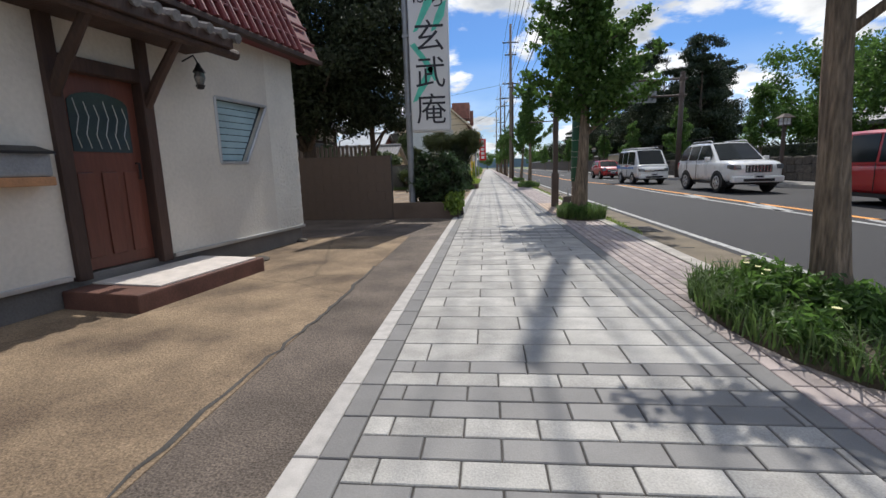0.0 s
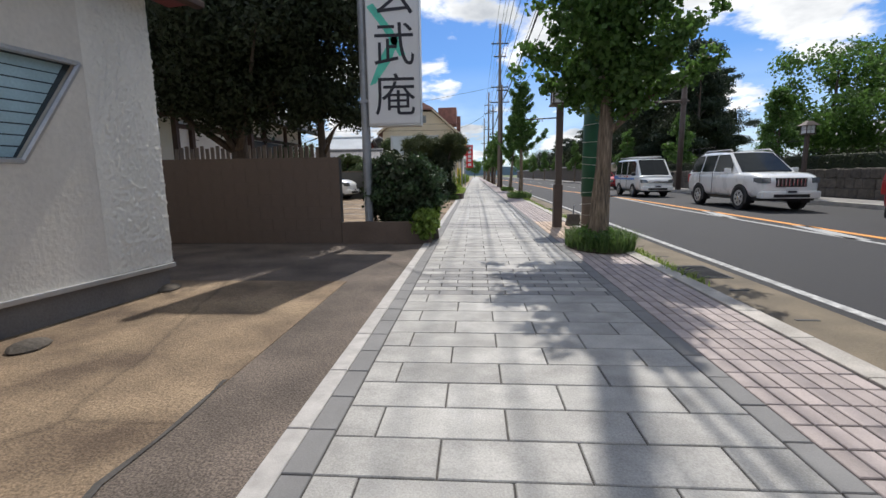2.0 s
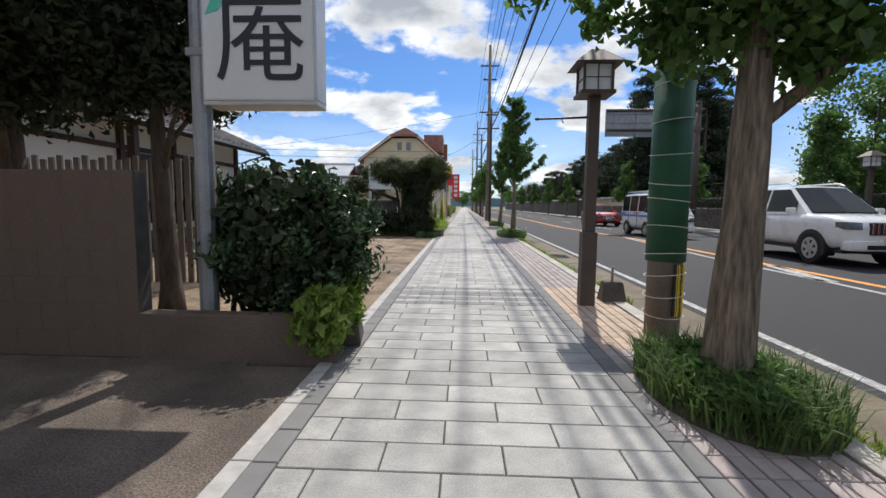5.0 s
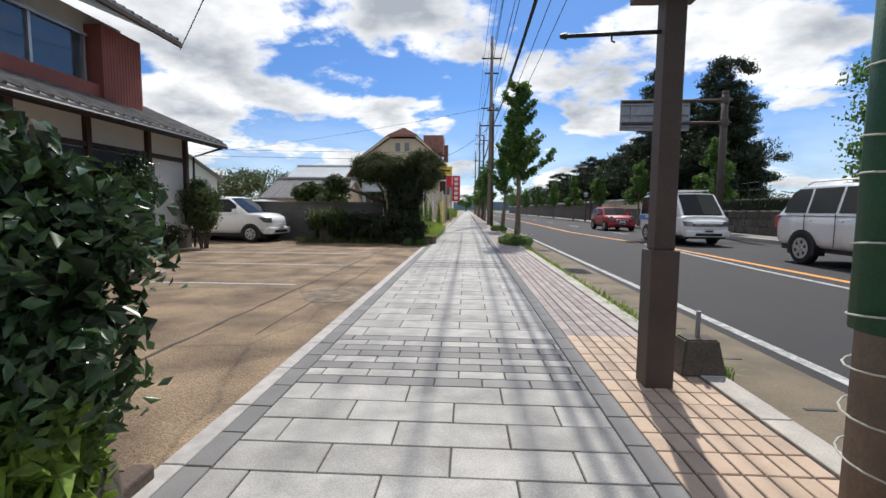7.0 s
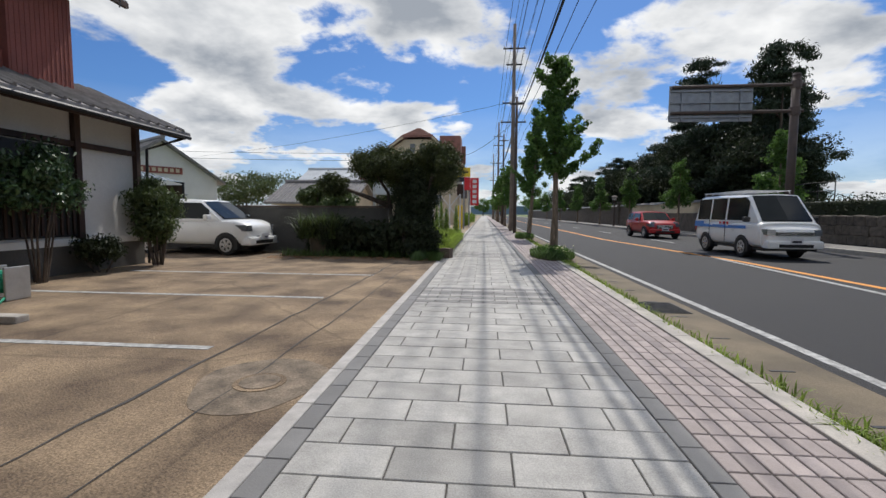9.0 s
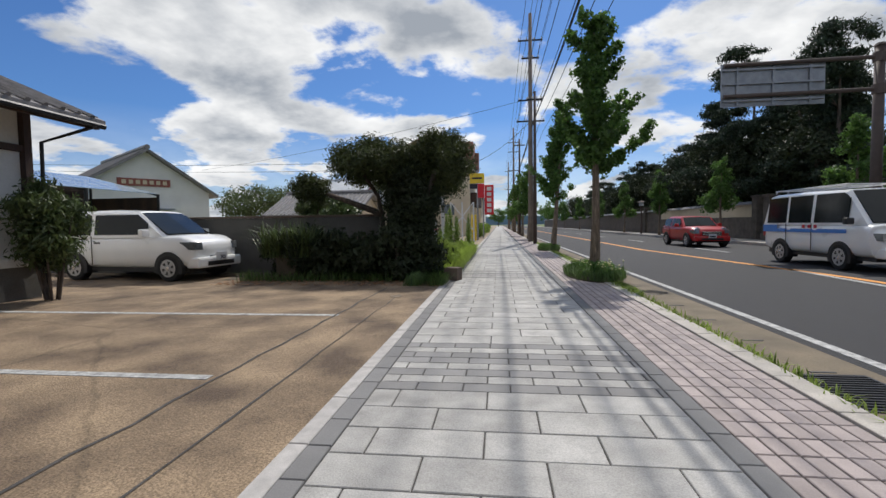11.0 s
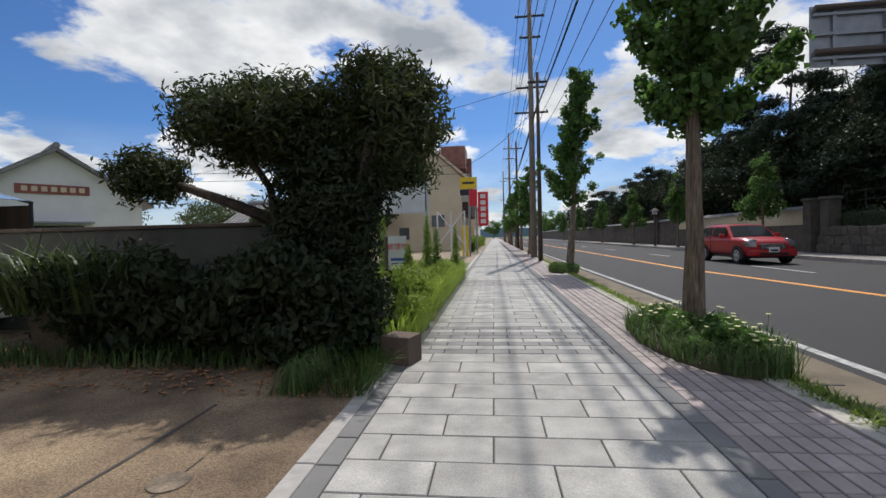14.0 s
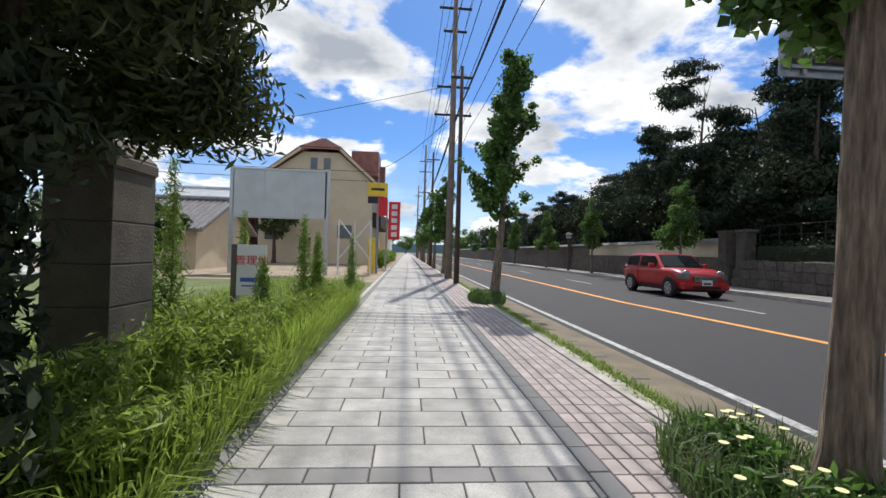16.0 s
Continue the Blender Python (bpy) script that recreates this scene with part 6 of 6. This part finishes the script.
gable_house("far_house", "distant grey two-storey house", -16, -10.5, 68, 78, 5.0, 1.2, M["grey_wall"], M["kawara"], "y")
gable_house("far_house", "distant ochre house on the roadside", -9, -2.2, 75, 84, 4.6, 1.5, M["ivory_wall"], M["roof_brown"], "y")
gable_house("far_house", "distant white house on the roadside", -9, -2.2, 88, 99, 5.0, 1.6, M["white_wall"], M["kawara"], "y")
for k, (x, y, r, h) in enumerate(((-26, 62, 3.4, 5.2), (-21, 76, 3.0, 6), (-11.2, 44, 1.2, 3.0), (-9.4, 58, 1.6, 5.4), (-30, 80, 4, 7), (-36, 60, 4, 7), (-8.5, 40.5, 1.0, 2.4))):
    crown_tree("yard_tree", "round green tree among the distant houses", x, y, h, 0.15, clumps((0, 0, h * 0.68), (r, r, h * 0.34), 50, r * 0.24, 130 + k, 1.0), 5000, (0.22, 0.16), "leaf_olive", 130 + k, bark="bark_dark", limbs=5)
for k in range(5):
    shrub("roadside_shrub", "green shrub growing beside the pavement", -1.5, 54 + k * 6, clumps((0, 0, 0.6), (0.5, 1.8, 0.5), 24, 0.3, 140 + k), 1600, (0.16, 0.08), "leaf_light", 140 + k, 3, 0.6)

# ---- across the road ----
fwall = thing("stone_wall", "low rough stone retaining wall under a hedge", "wall", kind="structure")
part("core", solid(14.02, 14.4, -40, 42, -0.2, 1.1), M["joint"], fwall)
rsw = np.random.RandomState(17)
shapes = []
for k in range(6):
    b = bmesh.new()
    bmesh.ops.create_cube(b, size=1)
    bmesh.ops.bevel(b, geom=b.edges[:], offset=0.12, segments=1, affect="EDGES")
    for v in b.verts:
        v.co += Vector((rsw.uniform(-0.05, 0.05), rsw.uniform(-0.07, 0.07), rsw.uniform(-0.07, 0.07)))
    me = bpy.data.meshes.new("stone")
    b.to_mesh(me)
    b.free()
    me.materials.append(M["stone"])
    shapes.append(me)
cnt = 0
for row in range(3):
    y = 13.0
    while y < 42:
        w = rsw.uniform(0.3, 0.62)
        ob = part("stone", shapes[rsw.randint(6)], None, fwall, at=pose(14.05, y + w / 2, 0.03 + 0.19 + row * 0.37, rsw.uniform(-6, 6)) @ Matrix.Diagonal((0.22, w * 1.03, 0.38, 1)))
        y += w
part("hedge_top", blob_leaves("hedge_top", [(14.7, y, 1.5, 0.5, 0.9, 0.42) for y in np.arange(-30, 41.5, 0.8)], 30000, 0.11, 0.06, M["leaf_dark"], 151, 0.75), None, fwall, "clipped dark green hedge above the stones")
part("hedge_body", solid(14.35, 15.05, -40, 41.5, 0.9, 1.72, 0.1), M["leaf_dark"], fwall)
cw = tagged(part("temple_wall", solid(14.1, 14.4, 43, 160, -0.2, 1.25, 0.01), M["stone"]), "brown stone base of the long boundary wall", "wall", kind="structure")
tagged(part("temple_wall_dark", solid(14.16, 14.34, 58, 160, 1.254, 1.95, 0.01), M["gate_stone"]), "brown weathered upper part of the boundary wall", "wall", kind="structure")
tagged(part("temple_wall_upper", solid(14.16, 14.34, 43, 58, 1.254, 1.95, 0.01), M["ivory_wall"]), "ivory rendered upper part of the boundary wall", "wall", kind="structure")
tagged(part("temple_wall_cap", prism([(14.0, 1.95), (14.5, 1.95), (14.3, 2.12), (14.2, 2.12)], "y", 43, 160), M["kawara"]), "dark tiled cap on the boundary wall", "coping", kind="structure")
for y in (41.9, 43.0, 62):
    g = thing("gate_post", "square stone gate post in the boundary wall", "gate post", pose(14.2, y, 0))
    part("shaft", solid(-0.25, 0.25, -0.25, 0.25, 0, 2.3, 0.02), M["stone"], g)
    part("cap", solid(-0.3, 0.3, -0.3, 0.3, 2.3, 2.42, 0.02), M["stone"], g)
fence2 = thing("wire_fence", "thin dark metal fence above the wall", "fence", pose(14.9, 0, 0))
for k in range(9):
    part("post", tube([(0, 34 + k * 1.0, 0.0), (0, 34 + k * 1.0, 2.6)], 0.025, 6), M["metal_dark"], fence2)
for z in (2.2, 2.58):
    part("rail", tube([(0, 34, z), (0, 42, z)], 0.018, 6), M["metal_dark"], fence2)

rsn = thing("road_sign", "back of a grey overhead road sign on brown post", "road sign", pose(12.1, 32.4, 0))
part("post", tube([(0, 0, -0.1), (0, 0, 6.5)], [0.16, 0.14], 16), M["post_brown"], rsn, smooth=True)
part("post_cap", tube([(0, 0, 6.5), (0, 0, 6.58)], [0.17, 0.12], 16), M["post_brown"], rsn)
for z in (6.1, 5.1):
    part("arm", tube([(0.3, 0, z + 0.06), (-4.6, 0, z + 0.02)], 0.065, 10), M["post_brown"], rsn)
    part("collar", tube([(0, 0, z - 0.1), (0, 0, z + 0.2)], 0.185, 14), M["post_brown"], rsn)
pnl = part("panel", solid(-4.65, -1.5, 0.1, 0.14, 4.8, 6.2, 0.006), M["metal_grey"], rsn)
for x in (-4.2, -3.1, -2.0):
    part("panel_rib", solid(x, x + 0.08, 0.04, 0.1, 4.85, 6.15), M["metal_grey"], pnl)
for z in (4.95, 5.5, 5.95):
    part("panel_rail", solid(-4.6, -1.55, 0.02, 0.1, z, z + 0.06), M["metal_grey"], pnl)


def pine(x, y, h, seed, spread=2.6, z0=1.0):
    """A black pine: leaning trunk, level limbs and flat pads of needles."""
    rs = np.random.RandomState(seed)
    pads = []
    for k in range(22):
        f = 0.25 + 0.75 * k / 21
        a = rs.uniform(0, 6.283)
        q = spread * (1.15 - f) * rs.uniform(0.4, 1.1) + 0.25
        c = (q * math.cos(a), q * math.sin(a), h * f)
        for j in range(5):
            s = rs.uniform(0.45, 0.9) * (1.25 - 0.5 * f)
            pads.append((c[0] + rs.normal() * 0.45, c[1] + rs.normal() * 0.45, c[2] + rs.normal() * 0.16, s, s, s * 0.42))
    return crown_tree("pine_tree", "tall dark green pine behind the wall across the road", x, y, h, 0.2, pads, 24000, (0.28, 0.075), "needle", seed, bark="bark_dark", lean=(rs.normal() * 0.5, rs.normal() * 0.4), fork=h * 0.3, limbs=18, z0=0.0, shell=0.1)


for k, (x, y, h) in enumerate(((18.6, 45, 9.6), (17.5, 42.5, 10.6), (16.4, 49, 12.0), (17, 57, 8.0), (19, 64, 8.2), (17, 72, 7.6), (18, 82, 7.4), (17.5, 94, 7.4), (18, 108, 7), (22, 49, 10.0), (17, 53, 9.5))):
    pine(x, y, h, 200 + k, 4.0 if k == 2 else 3.2 if k == 1 else 2.6)
for k, (x, y, h, r) in enumerate(((17.5, 28.3, 7.4, 2.9), (17, 15, 7.2, 3.0), (18, 6, 7, 3), (17.6, 22, 6.8, 2.6), (16.5, 47, 6.6, 2.6), (16.8, 53, 6.8, 2.8), (16.8, 61, 6.6, 2.8), (16.8, 69, 6.4, 3), (16.8, 78, 5, 2.6), (16.8, 88, 5, 3), (16.8, 100, 5, 3), (16.8, 115, 6, 4), (17.0, 43, 6.6, 2.5), (16.8, 46, 5.6, 2.3), (16.4, 49.5, 6.5, 2.4), (19.5, 47, 8.5, 3.2), (20, 53, 8.5, 3.2), (19.5, 60, 8, 3.2), (19.5, 67, 7.5, 3.2), (20, 75, 7, 3.2), (20, 85, 7, 3.4), (18, 56, 7, 3), (23, 20, 7, 3.4), (24, 10, 7, 3.4))):
    crown_tree("broadleaf_tree", "dense green broadleaf tree behind the wall across the road", x, y, h, 0.17, clumps((0, 0, h * 0.62), (r, r, h * 0.4), 70, r * 0.24, 230 + k, 1.0), 13000, (0.18, 0.12), "leaf_dark" if k > 3 else "leaf", 230 + k, bark="bark_dark", limbs=9, shell=0.2, fork=h * 0.3)
for k in range(16):
    y = 44.5 + k * 4.2
    shrub("undergrowth", "dark evergreen undergrowth behind the boundary wall", 16.0, y, clumps((0, 0, 1.7), (1.1, 2.3, 1.6), 40, 0.5, 300 + k, 1.0), 5200, (0.2, 0.13), "leaf_dark", 300 + k, 4, 1.6)
pav = thing("tiled_pavilion", "distant dark tiled low hall roof behind the hedge", "building", pose(0, 0, 0))
part("roof", prism([(21, 3.0), (27, 4.6), (33, 3.0), (33, 2.8), (21, 2.8)], "y", 22, 36), M["kawara"], pav)
part("wall", solid(22, 32, 22.5, 35.5, -0.15, 2.8), M["timber"], pav)
tagged(part("distant_hill", prism([(-260, -2), (-150, 9), (-60, 7), (10, 12), (90, 10), (200, 14), (320, -2)], "y", 620, 640), M["backdrop"]), "hazy blue hills at the horizon", "backdrop", kind="structure")
for k, (x, y) in enumerate(((-14, 130), (-6, 150), (0, 210), (-9, 180), (8, 230), (16, 150), (17, 180), (-18, 120), (-28, 110))):
    crown_tree("far_tree", "distant green tree beside the road", x, y, 7.5, 0.2, clumps((0, 0, 4.6), (3.4, 3.4, 2.8), 40, 0.9, 260 + k, 1.0), 2600, (0.4, 0.3), "leaf", 260 + k, bark="bark_dark", limbs=3)

# ---- paving pieces ----
structure("pavement_bed", solid(-0.9, 2.12, -60, 300, -0.3, -0.009), M["joint"], "grey mortar bed of the pavement", "pavement")


def slab_mesh(w, d, material, cache={}, h=0.03, c=0.004):
    key = (round(w, 3), round(d, 3), material.name, h)
    if key not in cache:
        w, d = key[0], key[1]
        v = [(0, 0, -h), (w, 0, -h), (w, d, -h), (0, d, -h), (0, 0, -c), (w, 0, -c), (w, d, -c), (0, d, -c), (c, c, 0), (w - c, c, 0), (w - c, d - c, 0), (c, d - c, 0)]
        f = [(0, 1, 5, 4), (1, 2, 6, 5), (2, 3, 7, 6), (3, 0, 4, 7), (4, 5, 9, 8), (5, 6, 10, 9), (6, 7, 11, 10), (7, 4, 8, 11), (8, 9, 10, 11)]
        cache[key] = mesh_of("slab", v, f, material)
    return cache[key]


def lay(name, label, pieces, piece_name, near):
    """pieces: (x, y, z, w, d, material). The nearest become parts; the others stay joined geometry."""
    t = thing(name, label, "paving", kind="structure")
    rest = {}
    rs = np.random.RandomState(len(pieces))
    order = sorted(range(len(pieces)), key=lambda i: 0 if near[0] <= pieces[i][1] <= near[1] else 1)
    for rank, i in enumerate(order):
        x, y, z, w, d, m = pieces[i]
        z += rs.uniform(-0.0012, 0.0012)
        if rank < 295 and near[0] <= y <= near[1]:
            part(piece_name, slab_mesh(w, d, m), None, t, at=pose(x, y, z))
        else:
            rest.setdefault(m.name, (m, []))[1].append((x, y, z, w, d))
    for m, list_ in rest.values():
        V, F = [], []
        for x, y, z, w, d in list_:
            o, c, h = len(V), 0.004, 0.03
            V += [(x, y, z - h), (x + w, y, z - h), (x + w, y + d, z - h), (x, y + d, z - h), (x, y, z - c), (x + w, y, z - c), (x + w, y + d, z - c), (x, y + d, z - c), (x + c, y + c, z), (x + w - c, y + c, z), (x + w - c, y + d - c, z), (x + c, y + d - c, z)]
            F += [tuple(o + q for q in f) for f in ((0, 1, 5, 4), (1, 2, 6, 5), (2, 3, 7, 6), (3, 0, 4, 7), (4, 5, 9, 8), (5, 6, 10, 9), (6, 7, 11, 10), (7, 4, 8, 11), (8, 9, 10, 11))]
        ob = part("paving_rest", mesh_of("paving_rest", V, F, m), None, t)
        ob["kind"] = "stuff"
    return t


XL, XR, G = -0.68, 1.15, 0.008
BANDS = [(-3.5, -2.3), (2.32, 3.49), (7.87, 9.03), (13.15, 14.25), (18.97, 20.14), (25.1, 26.36), (31.0, 32.2), (36.7, 37.9), (42.4, 43.6), (48, 49.2)]
big_, small_ = [], []
PATTERN = "dldlddld"
for (a, b), nxt in zip(BANDS, BANDS[1:] + [(54, 55)]):
    d = (b - a) / 8
    for r in range(8):
        y = a + r * d
        x = XL - (0.15 if r % 2 else 0.0) - 0.04
        while x < XR:
            x0, x1 = max(x, XL), min(x + 0.305, XR)
            if x1 - x0 > 0.03:
                small_.append((x0 + G / 2, y + G / 2, 0.0, x1 - x0 - G, d - G, M["slab_dark"] if PATTERN[r] == "d" else M["slab"]))
            x += 0.305
    n = 17
    d = (nxt[0] - b) / n
    for r in range(n):
        y = b + r * d
        x = -1.063 + (0.281 if r % 2 else 0.0)
        while x < XR:
            x0, x1 = max(x, XL), min(x + 0.557, XR)
            if x1 - x0 > 0.03:
                big_.append((x0 + G / 2, y + G / 2, 0.0, x1 - x0 - G, d - G, M["slab"]))
            x += 0.557
lay("slab_pavement", "pale grey stone slab pavement in running bond", big_, "slab", (2, 24))
lay("band_pavement", "cross bands of small dark and pale pavers", small_, "paver", (2, 27))
edge, bord, tiles, kerbs = [], [], [], []
y = -4.0
while y < 54:
    edge.append((-0.905 + G / 2, y, 0.004, 0.1, 0.592, M["granite"]))
    kerbs.append((1.955, y, 0.012, 0.16, 0.592, M["kerb"]))
    y += 0.6
y = -4.0
while y < 54:
    bord.append((-0.80, y, 0.0, 0.116, 0.292, M["border"]))
    bord.append((XR + 0.004, y, 0.0, 0.116, 0.292, M["border"]))
    y += 0.3
y = -4.0
while y < 54:
    for c in range(7):
        tiles.append((1.277 + c * 0.0965, y, 0.0, 0.0865, 0.168, M["tile_tan"] if 11.4 < y < 14.3 else M["tile"]))
    y += 0.177
lay("granite_edging", "speckled pale granite edging stones", edge, "edging_stone", (0, 54))
lay("border_course", "dark grey border stones along the slabs", bord, "border_stone", (1, 30))
lay("tile_strip", "pinkish brick tiles along the kerb", tiles, "tile", (5.2, 13))
lay("kerb_course", "pale concrete kerb stones", kerbs, "kerb_stone", (0, 54))
for nm, x0, x1, m in (("far_slabs", XL, XR, "slab"), ("far_tiles", 1.27, 1.95, "tile"), ("far_border", -0.9, XL, "border"), ("far_kerb_stone", 1.95, 2.12, "kerb")):
    structure(nm, solid(x0, x1, 54.2, 300, -0.1, 0.0), M[m], "far stretch of the paved footway", "pavement")
